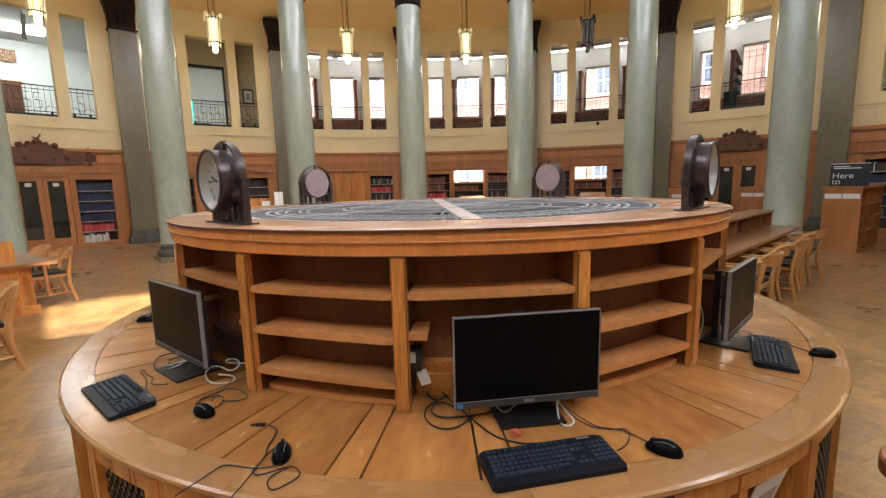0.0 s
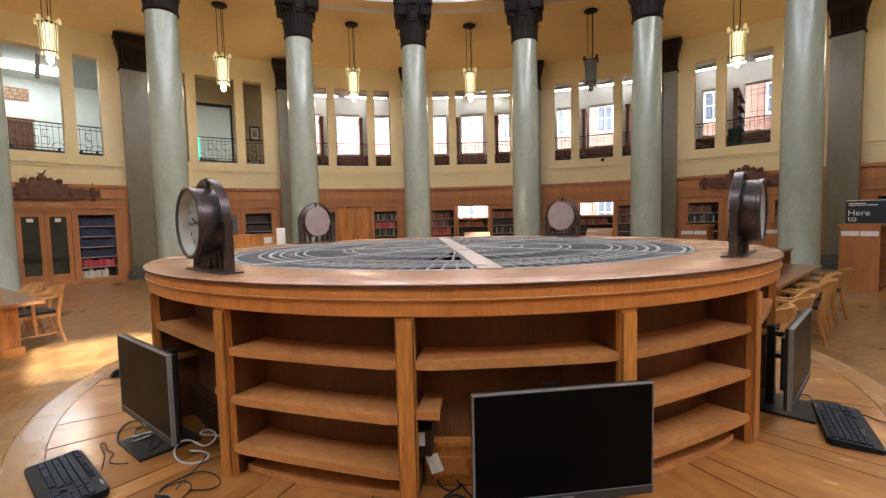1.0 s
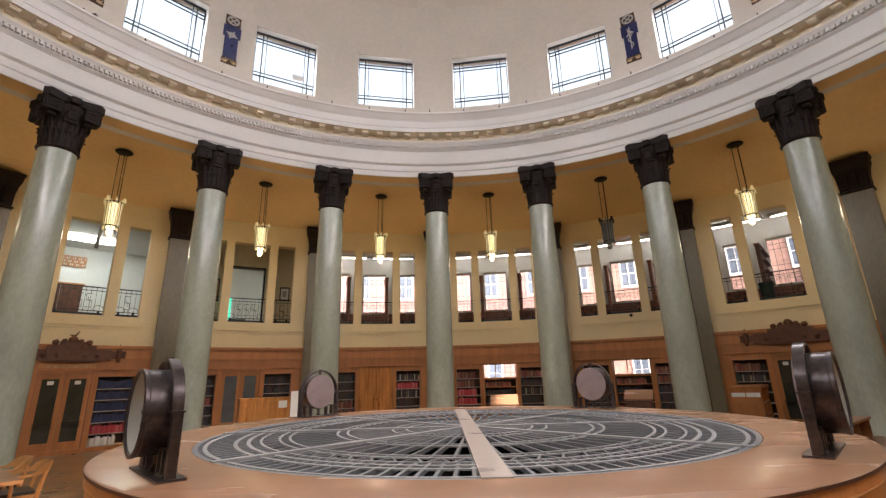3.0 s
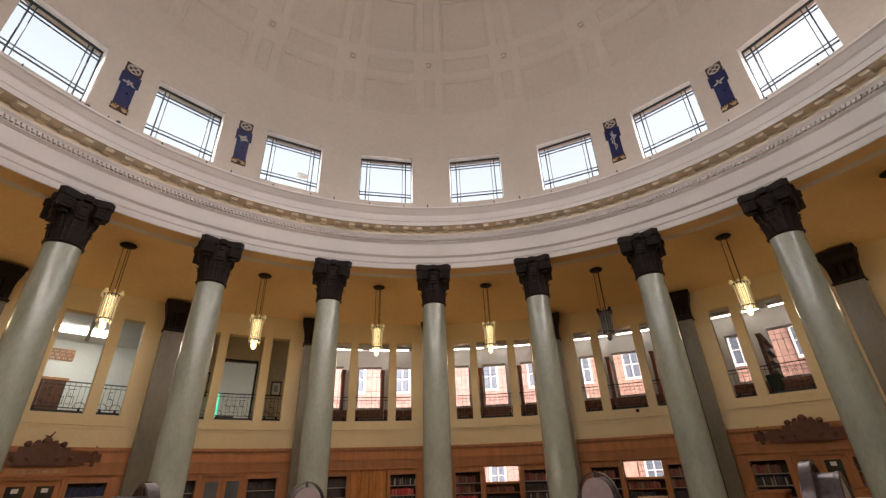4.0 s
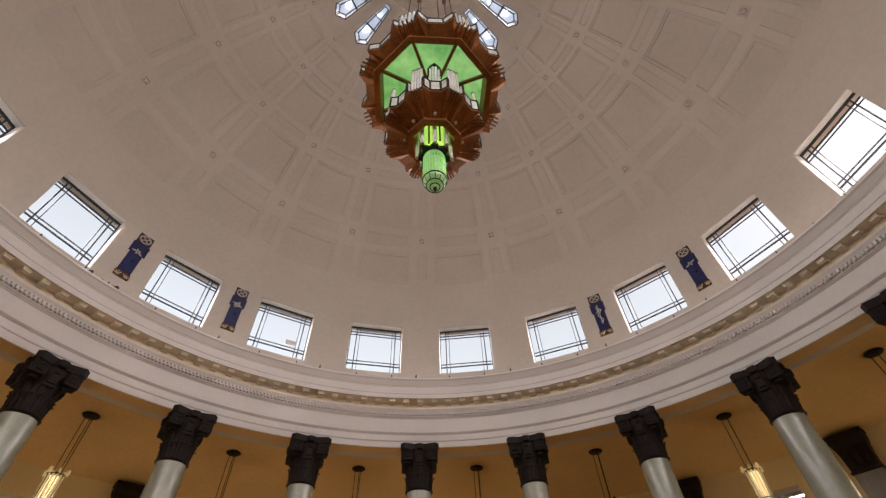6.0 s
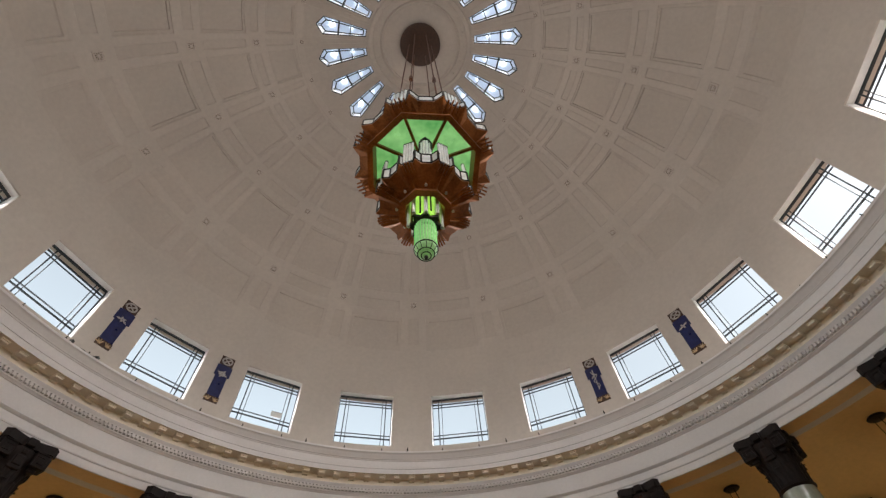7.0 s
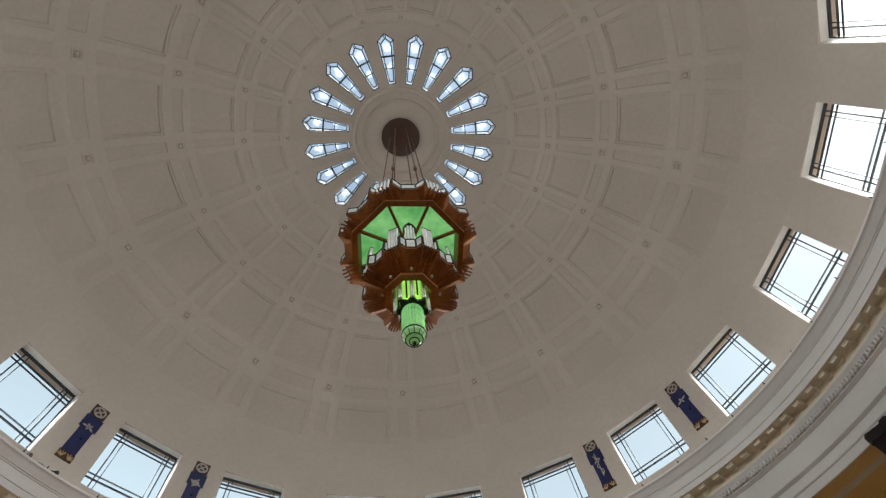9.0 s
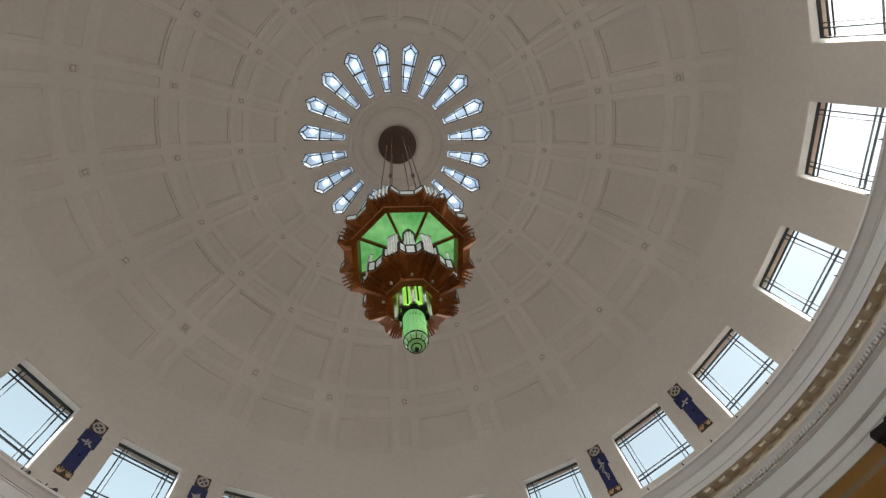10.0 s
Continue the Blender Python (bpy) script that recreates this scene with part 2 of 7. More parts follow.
# ---- the shell ----
bm = new_bm()
lathe(bm, [(0.0, -0.0016), (19.0, -0.0016), (19.0, -0.3), (0.0, -0.3)], 72)
structure(part("floor", bm, JOINT), "worn honey-brown parquet floor of the reading room")

# cream wall with three openings in each bay
bm = new_bm()
for a in BAYS:
    cbox(bm, WALL_R, 15.25, a - 9, a + 9, 2.86, 3.81)
    cbox(bm, WALL_R, 15.25, a - 9, a + 9, 6.71, 7.9)
    for x0, x1 in ((-9, -5.75), (-3.42, -2.32), (2.32, 3.42), (5.75, 9)):
        cbox(bm, WALL_R, 15.25, a + x0, a + x1, 3.81, 6.71)
cbox(bm, WALL_R - 0.045, WALL_R, -180, 180, 3.50, 3.535)
cbox(bm, WALL_R - 0.025, WALL_R, -180, 180, 3.41, 3.44)
structure(part("wall_round", bm, CREAM), "cream painted curved wall with gallery openings")

# sloping ceiling of the aisle
bm = new_bm()
lathe(bm, [(15.2, 7.42), (WALL_R - 0.01, 7.49), (14.2, 7.72), (13.4, 7.98), (12.6, 8.14), (11.4, 8.18), (10.6, 8.05), (10.2, 7.80), (10.05, 7.60), (10.02, 7.552), (9.60, 7.552), (9.60, 7.558), (10.0, 7.60),
           (10.0, 8.4), (12.5, 8.5), (15.2, 8.2)], 120, closed=True)
structure(part("ceiling_aisle", bm, BUFF, smooth=True), "buff painted coved ceiling over the aisle")

# entablature ring over the columns
bm = new_bm()
lathe(bm, [(10.15, 7.556), (9.575, 7.556), (9.57, 7.56), (9.57, 7.72), (9.555, 7.728), (9.545, 7.75), (9.555, 7.755), (9.555, 7.91), (9.54, 7.918), (9.51, 7.945), (9.495, 7.96),
           (9.495, 7.985), (9.54, 8.0), (9.54, 8.385), (9.52, 8.39), (9.50, 8.415), (9.47, 8.43), (9.47, 8.455), (9.485, 8.46), (9.485, 8.55), (9.445, 8.555), (9.44, 8.575), (9.41, 8.605),
           (9.40, 8.635), (9.42, 8.645), (9.42, 8.80), (9.36, 8.812), (9.13, 8.812), (9.09, 8.80), (9.09, 8.93), (9.075, 8.935), (9.075, 9.15), (9.06, 9.155), (9.055, 9.18), (9.035, 9.185),
           (9.03, 9.205), (9.005, 9.23), (8.985, 9.29), (8.955, 9.325), (8.935, 9.335), (8.935, 9.385), (9.55, 9.42), (9.55, 9.62), (9.76, 9.66), (9.76, 9.80), (10.25, 9.80), (10.25, 7.556)], 160, closed=True)
ent = structure(part("entablature", bm, WHITE, smooth=True), "white plaster entablature ring with dentils and modillions")

# drum with twenty square windows
bm = new_bm()
DR0, DR1 = 9.80, 10.25
cbox(bm, DR0, DR1, -180, 180, 9.80, 10.09, 3)
cbox(bm, DR0, DR1, -180, 180, 11.97, 13.17, 3)
for a in BAYS:
    cbox(bm, DR0, DR1, a + 5.25, a + 12.75, 10.09, 11.97, 1.5)
structure(part("wall_drum", bm, DOME_RIB), "plain taupe drum wall between the high windows")

DA, DB, DZ = 9.80, 7.4, 13.17


def dome_at(az, r, inset=0.0):
    """A point of the dome's inner face; inset presses it outwards."""
    s = max(0.0, 1 - (r / DA) ** 2) ** 0.5
    n = Vector((r / DA ** 2, 0, s * DB / DB ** 2)).normalized()
    rr, z = r + n.x * inset, DZ + DB * s + n.z * inset
    return at(az, rr, z)


bm = new_bm()
# rows of coffers: (outer radius, inner radius), between plain bands
ROWS = [(9.75, 9.34), (8.86, 7.74), (7.14, 5.98), (5.42, 4.54)]
us = [0, 1.15, 1.25, 2.9, 3.0, 3.6, 3.7, 5.2, 6.7, 8.2, 9.8, 11.3, 12.8, 14.3, 14.4, 15.0, 15.1, 16.75, 16.85]
BANDS = [(9.24, 9.02), (7.54, 7.30), (5.84, 5.62)]
STRIPS = [(9.70, 9.36), (8.87, 7.74), (7.14, 6.02), (5.44, 4.58)]
edges = set()
for r0, r1 in ROWS + BANDS + STRIPS:
    edges |= {r0, r0 - 0.012, r0 - 0.06, r0 - 0.072, r1 + 0.072, r1 + 0.06, r1 + 0.012, r1}
rs = sorted(edges | {9.8, 9.72, 9.62, 9.5, 8.6, 8.3, 8.0, 6.8, 6.5, 6.3, 5.2, 5.0, 4.5, 4.25}, reverse=True)


def coffer(u, r):
    """Depth of the plaster relief: stepped coffers, and shallow sunk strips on the ribs and bands."""
    for r0, r1 in ROWS:
        if r1 + 0.006 < r < r0 - 0.006:
            # the lowest row runs out towards the springing
            fade = min(1.0, (9.75 - r) / 0.16) if r0 > 9.7 else 1.0
            if 3.65 < u < 14.35 and r1 + 0.066 < r and (r < r0 - 0.066 or r0 > 9.7):
                return (0.055 if r0 > 9.7 else 0.072) * fade
            if 2.95 < u < 15.05:
                return (0.021 if r0 > 9.7 else 0.028) * fade
    for r0, r1 in BANDS:
        if r1 + 0.006 < r < r0 - 0.006 and 3.65 < u < 14.35:
            return 0.022
    for r0, r1 in STRIPS:
        if r1 + 0.006 < r < r0 - 0.006 and (u < 1.2 or u > 16.8):
            return 0.022
    return 0.0


grid = {}
for b in range(20):
    for i, u in enumerate(us):
        for j, r in enumerate(rs):
            grid[(b * len(us) + i, j)] = bm.verts.new(dome_at(18 * b + u, r, coffer(u, r)))
N = 20 * len(us)
for i in range(N):
    for j in range(len(rs) - 1):
        f = bm.faces.new((grid[(i, j)], grid[((i + 1) % N, j)], grid[((i + 1) % N, j + 1)], grid[(i, j + 1)]))
        u0, u1 = us[i % len(us)], (us + [18.0])[i % len(us) + 1]
        # tone follows the relief: sunk faces darker, ribs lighter, to bring out the grid
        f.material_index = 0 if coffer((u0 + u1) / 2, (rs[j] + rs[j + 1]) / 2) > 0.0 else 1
# crown with its ring of slots
SL = [(4.25, 0.0), (3.82, 0.03), (3.60, 0.315), (2.8, 0.228), (2.05, 0.135), (1.95, 0.09)]
for b in range(20):
    c = 18 * b + 9
    rows = []
    for r, h in SL:
        hd = math.degrees(max(h, 0.02) / r)
        rows.append([bm.verts.new(dome_at(c + u, r)) for u in (-9, -hd, hd, 9)])
    for j in range(len(SL) - 1):
        for i in range(3):
            if i == 1 and 1 <= j <= 3:
                continue
            bm.faces.new((rows[j][i], rows[j][i + 1], rows[j + 1][i + 1], rows[j + 1][i]))
    # reveals of the slot
    ring = [(3.82, -1), (3.60, -1), (2.8, -1), (2.05, -1), (2.05, 1), (2.8, 1), (3.60, 1), (3.82, 1)]
    hw = dict(SL)
    lo = [dome_at(c + s * math.degrees(hw[r] / r), r) for r, s in ring]
    lov = [bm.verts.new(p) for p in lo]
    hiv = [bm.verts.new(p + Vector((0, 0, 0.35))) for p in lo]
    for i in range(8):
        bm.faces.new((lov[i], lov[(i + 1) % 8], hiv[(i + 1) % 8], hiv[i]))
# thin raised ribs between the slots, and rings round them
for b in range(20):
    for side in (-0.085, 0.085):
        w = 0.034
        rr = (2.02, 2.6, 3.2, 3.8, 4.28)
        v = [[bm.verts.new(dome_at(18 * b + math.degrees((side * r / 3.2 + s) / r), r, i)) for s, i in ((-w, 0.01), (-w, -0.034), (w, -0.034), (w, 0.01))] for r in rr]
        for p, q in zip(v, v[1:]):
            for j in range(4):
                bm.faces.new((p[j], p[(j + 1) % 4], q[(j + 1) % 4], q[j]))
        bm.faces.new(v[0])
        bm.faces.new(v[-1][::-1])
for r0, r1 in ((4.12, 4.16), (4.46, 4.50), (2.0, 1.96)):
    p = [dome_at(0, r, i) for r, i in ((r0, 0.01), (r0, -0.018), (r1, -0.018), (r1, 0.01))]
    lathe(bm, [(q.y, q.z) for q in p], 120, closed=True)
zc = [(r, dome_at(0, r).z) for r in (1.95, 1.55)]
lathe(bm, [zc[0], (1.93, zc[0][1] - 0.05), (1.8, zc[0][1] - 0.03), (1.78, zc[0][1] + 0.05), (1.52, zc[1][1] + 0.02), (1.48, zc[1][1] - 0.05), (1.42, zc[1][1] - 0.05), (1.40, zc[1][1] + 0.02),
           (1.2, zc[1][1] + 0.11), (0.9, zc[1][1] + 0.17), (0.0, zc[1][1] + 0.19)], 64)
# small raised roundels on the ring round the crown
for i in range(20):
    k = len(bm.verts)
    lathe(bm, [(0.045, -0.02), (0.07, -0.02), (0.07, 0.02), (0.045, 0.02)], 10, closed=True)
    lathe(bm, [(0.0, -0.025), (0.02, -0.02), (0.025, 0.02)], 8)
    bm.verts.ensure_lookup_table()
    bmesh.ops.transform(bm, matrix=Matrix.Translation(at(18 * i, 1.66, zc[0][1] + 0.028)), verts=bm.verts[k:])
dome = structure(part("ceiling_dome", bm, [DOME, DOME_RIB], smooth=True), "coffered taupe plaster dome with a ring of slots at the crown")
bm = new_bm()
lathe(bm, [(10.2, 13.2), (10.0, 15.2), (9.3, 17.0), (7.8, 18.9), (5.9, 20.2), (4.3, 20.75), (4.3, 20.9), (5.9, 20.4), (8.0, 19.1), (9.5, 17.2), (10.3, 15.2), (10.4, 13.2)], 80, closed=True)
lathe(bm, [(1.9, 21.0), (0.0, 21.3), (0.0, 21.4), (1.95, 21.1)], 40)
structure(part("roof_dome", bm, DOME, smooth=True), "outer shell of the dome")

# ---- columns and pilasters ----

MARBLE_DARK = material("dark_worn_marble", (0.10, 0.105, 0.085), 0.4, var=0.35, scale=3, fine=20)


def capital(parent, half, depth, z0, z1, r_neck, square=False):
    """Dark cast capital: neck rings, two rows of leaves on a bell, square-spiral corner blocks and a notched abacus."""
    h = z1 - z0
    bm = new_bm()
    lathe(bm, [(r_neck + 0.002, z0), (r_neck + 0.03, z0 + 0.015), (r_neck + 0.045, z0 + 0.04), (r_neck + 0.03, z0 + 0.065), (r_neck + 0.006, z0 + 0.075),
               (r_neck + 0.01, z0 + 0.35 * h), (r_neck + 0.035, z0 + 0.52 * h), (r_neck + 0.09, z0 + 0.66 * h), (half * 0.90, z0 + 0.76 * h), (half * 0.9, z0 + 0.84 * h)], 32)
    part("bell", bm, BRONZE, parent, smooth=True)
    # leaves: tapered blades that curl outwards at the tip
    for row, (n, w, a, b, lift) in enumerate(((12, 0.085, 0.07, 0.36, 0.0), (12, 0.085, 0.20, 0.55, 0.012))):
        bm = new_bm()
        for i in range(n):
            m = Matrix.Rotation(radians(360 / n * (i + 0.5 * row)), 4, "Z")
            r = -(r_neck + 0.012 + lift)
            prof = [(w, 0.0, 0.0), (w, 0.55, 0.006), (w * 0.86, 0.82, 0.03), (w * 0.55, 1.0, 0.055), (w * 0.4, 0.93, 0.075)]
            rows = [[bm.verts.new(m @ Vector((x * k, r - o - (0.014 if k == 0 else 0), z0 + (a + (b - a) * t) * h))) for k in (-1, -0.35, 0, 0.35, 1)] for x, t, o in prof]
            for p, q in zip(rows, rows[1:]):
                for c in range(4):
                    bm.faces.new((p[c], p[c + 1], q[c + 1], q[c]))
        part("leaf_band", bm, BRONZE, parent, "row of upright cast leaves")
    s0, s1, e = z0 + 0.61 * h, z0 + 0.86 * h, 0.30
    for i in range(4):
        m = Matrix.Rotation(radians(90 * i), 4, "Z")
        bm = new_bm()
        box(bm, half - e, half - 0.02, half - e, half - 0.02, s0, s1, m)
        box(bm, half - e + 0.05, half - 0.10, half - e + 0.05, half - 0.10, s0 - 0.07, s0 + 0.01, m)
        soften(bm, 0.018)
        # square spirals, raised on both outer faces
        c, zc, b = half - 0.02 - 0.14, (s0 + s1) / 2, 0.011
        arms = ((-0.125, 0.125, 0.112, 0.136), (0.101, 0.125, -0.136, 0.136), (-0.125, 0.125, -0.136, -0.112), (-0.125, -0.101, -0.136, 0.075), (-0.125, 0.06, 0.05, 0.075),
                (0.037, 0.06, -0.07, 0.075), (-0.06, 0.06, -0.07, -0.046), (-0.06, -0.037, -0.07, 0.012))
        for x0, x1, za, zb in arms:
            box(bm, c + x0, c + x1, half - 0.022, half - 0.02 + 0.02, zc + za, zc + zb, m)
            box(bm, half - 0.022, half, c + x0, c + x1, zc + za, zc + zb, m)
        part("scroll", bm, BRONZE, parent, "corner block with a square spiral")
        bm = new_bm()
        box(bm, -0.12, 0.12, half - 0.19, half - 0.075, z0 + 0.50 * h, z0 + 0.88 * h, m)
        box(bm, -0.085, 0.085, half - 0.09, half - 0.05, z0 + 0.56 * h, z0 + 0.72 * h, m)
        box(bm, -0.05, 0.05, half - 0.09, half - 0.035, z0 + 0.74 * h, z0 + 0.82 * h, m)
        box(bm, -0.085, 0.085, half - 0.12, half + 0.02, z0 + 0.865 * h, z1 - 0.006, m)
        soften(bm, 0.012)
        part("plaque", bm, BRONZE, parent)
    bm = new_bm()
    n, k = 0.10, half + 0.035
    prism(bm, [(-k, -k + n), (-k + n, -k), (-0.14, -k + 0.09), (0.14, -k + 0.09), (k - n, -k), (k, -k + n), (k - 0.09, -0.14), (k - 0.09, 0.14),
               (k, k - n), (k - n, k), (0.14, k - 0.09), (-0.14, k - 0.09), (-k + n, k), (-k, k - n), (-k + 0.09, 0.14), (-k + 0.09, -0.14)], z0 + 0.86 * h, z1)
    part("abacus", bm, BRONZE, parent)


column = thing("column", "polished grey-green marble column with dark bronze capital", "column", "columns round the room", turn(0, 9.75))
bm = new_bm()
lathe(bm, [(0.40, 0.40), (0.37, 0.46), (0.365, 1.5), (0.36, 3.2), (0.345, 5.0), (0.325, 6.42)], 48)
part("shaft", bm, MARBLE, column, smooth=True)
bm = new_bm()
lathe(bm, [(0.0, 0.10), (0.45, 0.10), (0.47, 0.14), (0.47, 0.18), (0.45, 0.22), (0.41, 0.24), (0.395, 0.28), (0.42, 0.31), (0.425, 0.35), (0.405, 0.38), (0.385, 0.41), (0.0, 0.41)], 40)
part("base_moulding", bm, MARBLE_DARK, column, "dark worn marble base rings", smooth=True)
bm = new_bm()
box(bm, -0.47, 0.47, -0.47, 0.47, 0.0, 0.10)
soften(bm, 0.012)
part("plinth", bm, MARBLE_DULL, column)
capital(column, 0.49, 0.49, 6.40, 7.555, 0.325)
for i in range(1, 20):
    copy_thing(column, turn(18 * i, 9.75))

pilaster = thing("pilaster", "dull grey-green marble pilaster with plain dark capital", "pilaster", "pilasters along the wall", turn(0, 14.9))
bm = new_bm()
box(bm, -0.34, 0.34, -0.36, 0.002, 0.42, 6.44)
soften(bm, 0.015)
part("shaft", bm, MARBLE_DULL, pilaster)
bm = new_bm()
for k, (e, z0, z1) in enumerate(((0.12, 0.0, 0.16), (0.085, 0.16, 0.24), (0.055, 0.24, 0.32), (0.025, 0.32, 0.42))):
    box(bm, -0.34 - e, 0.34 + e, -0.36 - e, 0.002, z0, z1)
part("base", bm, MARBLE_DARK, pilaster, "stepped dark marble base")
bm = new_bm()
prof = [(0.0, 6.44), (0.04, 6.46), (0.04, 6.50), (0.0, 6.52), (0.015, 6.9), (0.05, 7.1), (0.10, 7.25), (0.10, 7.36), (0.13, 7.38), (0.13, 7.46)]
rings = [[bm.verts.new(v) for v in ((-0.34 - e, 0.0, z), (-0.34 - e, -0.36 - e, z), (0.34 + e, -0.36 - e, z), (0.34 + e, 0.0, z))] for e, z in prof]
for p, q in zip(rings, rings[1:]):
    for i in range(4):
        bm.faces.new((p[i], p[(i + 1) % 4], q[(i + 1) % 4], q[i]))
bm.faces.new(rings[0])
bm.faces.new(rings[-1])
for s in (-0.2, 0, 0.2):
    box(bm, s - 0.07, s + 0.07, -0.44, -0.34, 6.6, 7.0)
    box(bm, s - 0.05, s + 0.05, -0.47, -0.34, 6.94, 7.04)
part("capital", bm, BRONZE, pilaster)
for i in range(1, 20):
    copy_thing(pilaster, turn(18 * i, 14.9))

# ---- cornice pieces ----
# paler, warmer cream with the bounce from the floor put into its colour
CORNICE = material("cream_cornice_bounce", (0.85, 0.78, 0.65), 0.6, var=0.05, scale=0.8, fine=15, bump=0.06)
ent.data.materials.append(CORNICE)
for f in ent.data.polygons:
    # the soffit that the modillions hang from, and the band behind them
    if 8.64 < f.center.z < 8.815 and 9.1 < f.center.xy.length < 9.5:
        f.material_index = 1
bm = new_bm()
box(bm, -0.095, 0.095, -0.255, 0.002, -0.035, 0.004)
box(bm, -0.08, 0.08, -0.245, -0.13, -0.075, -0.035)
box(bm, -0.08, 0.08, -0.075, 0.002, -0.09, -0.035)
prism(bm, [(-0.13, -0.065), (-0.10, -0.048), (-0.075, -0.065), (-0.075, -0.035), (-0.13, -0.035)], -0.08, 0.08, Matrix(((0, 0, 1, 0), (1, 0, 0, 0), (0, 1, 0, 0), (0, 0, 0, 1))))
soften(bm, 0.008)
mod = part("modillion", bm, CORNICE, ent)
mod.matrix_basis = turn(0, 9.42, 8.81)
for i in range(1, 140):
    o = mod.copy()
    scene.collection.objects.link(o)
    o.matrix_basis = turn(18 / 7 * i, 9.42, 8.81)
vs, fs = [], []
for i in range(630):
    a = 4 / 7 * i
    k = len(vs)
    for z in (8.462, 8.548):
        for r, s in ((9.41, -0.17), (9.41, 0.17), (9.487, 0.17), (9.487, -0.17)):
            vs.append(at(a + s, r, z))
    fs += [tuple(k + j for j in f) for f in ((0, 1, 2, 3), (4, 7, 6, 5), (0, 4, 5, 1), (1, 5, 6, 2), (3, 2, 6, 7), (0, 3, 7, 4))]
me = bpy.data.meshes.new("dentils")
me.from_pydata([tuple(v) for v in vs], [], fs)
me.materials.append(WHITE)
dent = new("dentils", me)
dent.parent = ent
tagged(dent, "row of small white plaster dentils", "", "", "stuff")

# ---- high windows ----


def drum_window():
    w = thing("window_high", "square steel window with narrow leaded border panes", "window", "high windows under the dome", turn(9, 10.02))
    w["kind"] = "structure"
    W, Z0, Z1 = 0.90, 10.09, 11.97
    bm = new_bm()
    for x0, x1, z0, z1 in ((-W, W, Z0, Z0 + 0.035), (-W, W, Z1 - 0.05, Z1), (-W, -W + 0.035, Z0, Z1), (W - 0.035, W, Z0, Z1)):
        box(bm, x0, x1, -0.03, 0.03, z0, z1)
    part("frame", bm, LEAD, w)
    bm = new_bm()
    for s in (-1, 1):
        box(bm, min(s * 0.888, s * 0.894), max(s * 0.888, s * 0.894), -0.214, -0.031, Z0 + 0.003, Z1 - 0.003)
    box(bm, -0.888, 0.888, -0.214, -0.031, Z1 - 0.009, Z1 - 0.003)
    box(bm, -0.888, 0.888, -0.214, -0.031, Z0 + 0.003, Z0 + 0.009)
    part("reveal", bm, PAPER, w, "white painted window reveal")
    for x, t in ((-0.565, 0.009), (-0.675, 0.016), (0.565, 0.009), (0.675, 0.016)):
        bm = new_bm()
        box(bm, x - t, x + t, -0.020, 0.020, Z0 + 0.03, Z1 - 0.03)
        part("glazing_bar", bm, LEAD, w)
    for z, t in ((Z0 + 0.37, 0.016), (Z0 + 0.485, 0.009), (Z1 - 0.225, 0.016), (Z1 - 0.34, 0.009)):
        bm = new_bm()
        box(bm, -W + 0.03, W - 0.03, -0.018, 0.018, z - t, z + t)
        part("glazing_bar", bm, LEAD, w)
    return w


win = drum_window()
for i in range(1, 20):
    copy_thing(win, turn(9 + 18 * i, 10.02))


def slot_window():
    w = thing("window_slot", "tapering leaded slot window at the crown of the dome", "window", "slot windows at the crown", turn(9))
    w["kind"] = "structure"
    hw = [(3.82, 0.03), (3.60, 0.315), (2.8, 0.228), (2.05, 0.135)]
    up = Vector((0, 0, 0.06))
    pts = [dome_at(-math.degrees(h / r), r) + up for r, h in hw] + [dome_at(math.degrees(h / r), r) + up for r, h in hw[::-1]]
    bm = new_bm()
    for a, b in zip(pts, pts[1:] + pts[:1]):
        rod(bm, a, b, 0.032, 5)
    part("frame", bm, LEAD, w)
    inner = [dome_at(s * math.degrees(h * 0.62 / r), r) + up for r, h, s in ((3.64, 0.04, -1), (3.50, 0.305, -1), (2.8, 0.228, -1), (2.16, 0.13, -1), (2.16, 0.13, 1), (2.8, 0.228, 1), (3.50, 0.305, 1), (3.64, 0.04, 1))]
    bm = new_bm()
    for a, b in zip(inner, inner[1:] + inner[:1]):
        rod(bm, a, b, 0.021, 4)
    for i in (0, 1, 6, 7):
        rod(bm, inner[i], pts[{0: 0, 1: 1, 6: 6, 7: 7}[i]], 0.016, 4)
    part("lead_border", bm, LEAD, w)
    for r, h in ((3.06, 0.272), (2.63, 0.21)):
        bm = new_bm()
        rod(bm, dome_at(-math.degrees(h / r), r) + up, dome_at(math.degrees(h / r), r) + up, 0.036 if r > 3 else 0.022, 5)
        part("glazing_bar", bm, LEAD, w)
    bm = new_bm()
    bm.faces.new([bm.verts.new(p + Vector((0, 0, 0.03))) for p in pts])
    g = part("pane", bm, FROST, w)
    for r, q in ((3.32, 0.10), (2.62, 0.06)):
        bm = new_bm()
        bmesh.ops.create_uvsphere(bm, u_segments=10, v_segments=6, radius=q)
        bm.transform(Matrix.Translation(dome_at(0, r) + Vector((0, 0, 0.40))))
        part("bulb", bm, SLOT_BULB, w, "lit bulb behind frosted glass", smooth=True)
    return w


SLOT_BULB = material("cool_white_bulb", (0.9, 0.9, 0.9), 0.4, emit=(0.85, 0.94, 1.0), power=4.0)
FROST = material("frosted_glass", (0.58, 0.72, 1.0), 0.62, var=0.10, scale=5, fine=30, trans=0.9)
slot = slot_window()
for i in range(1, 20):
    copy_thing(slot, turn(9 + 18 * i))

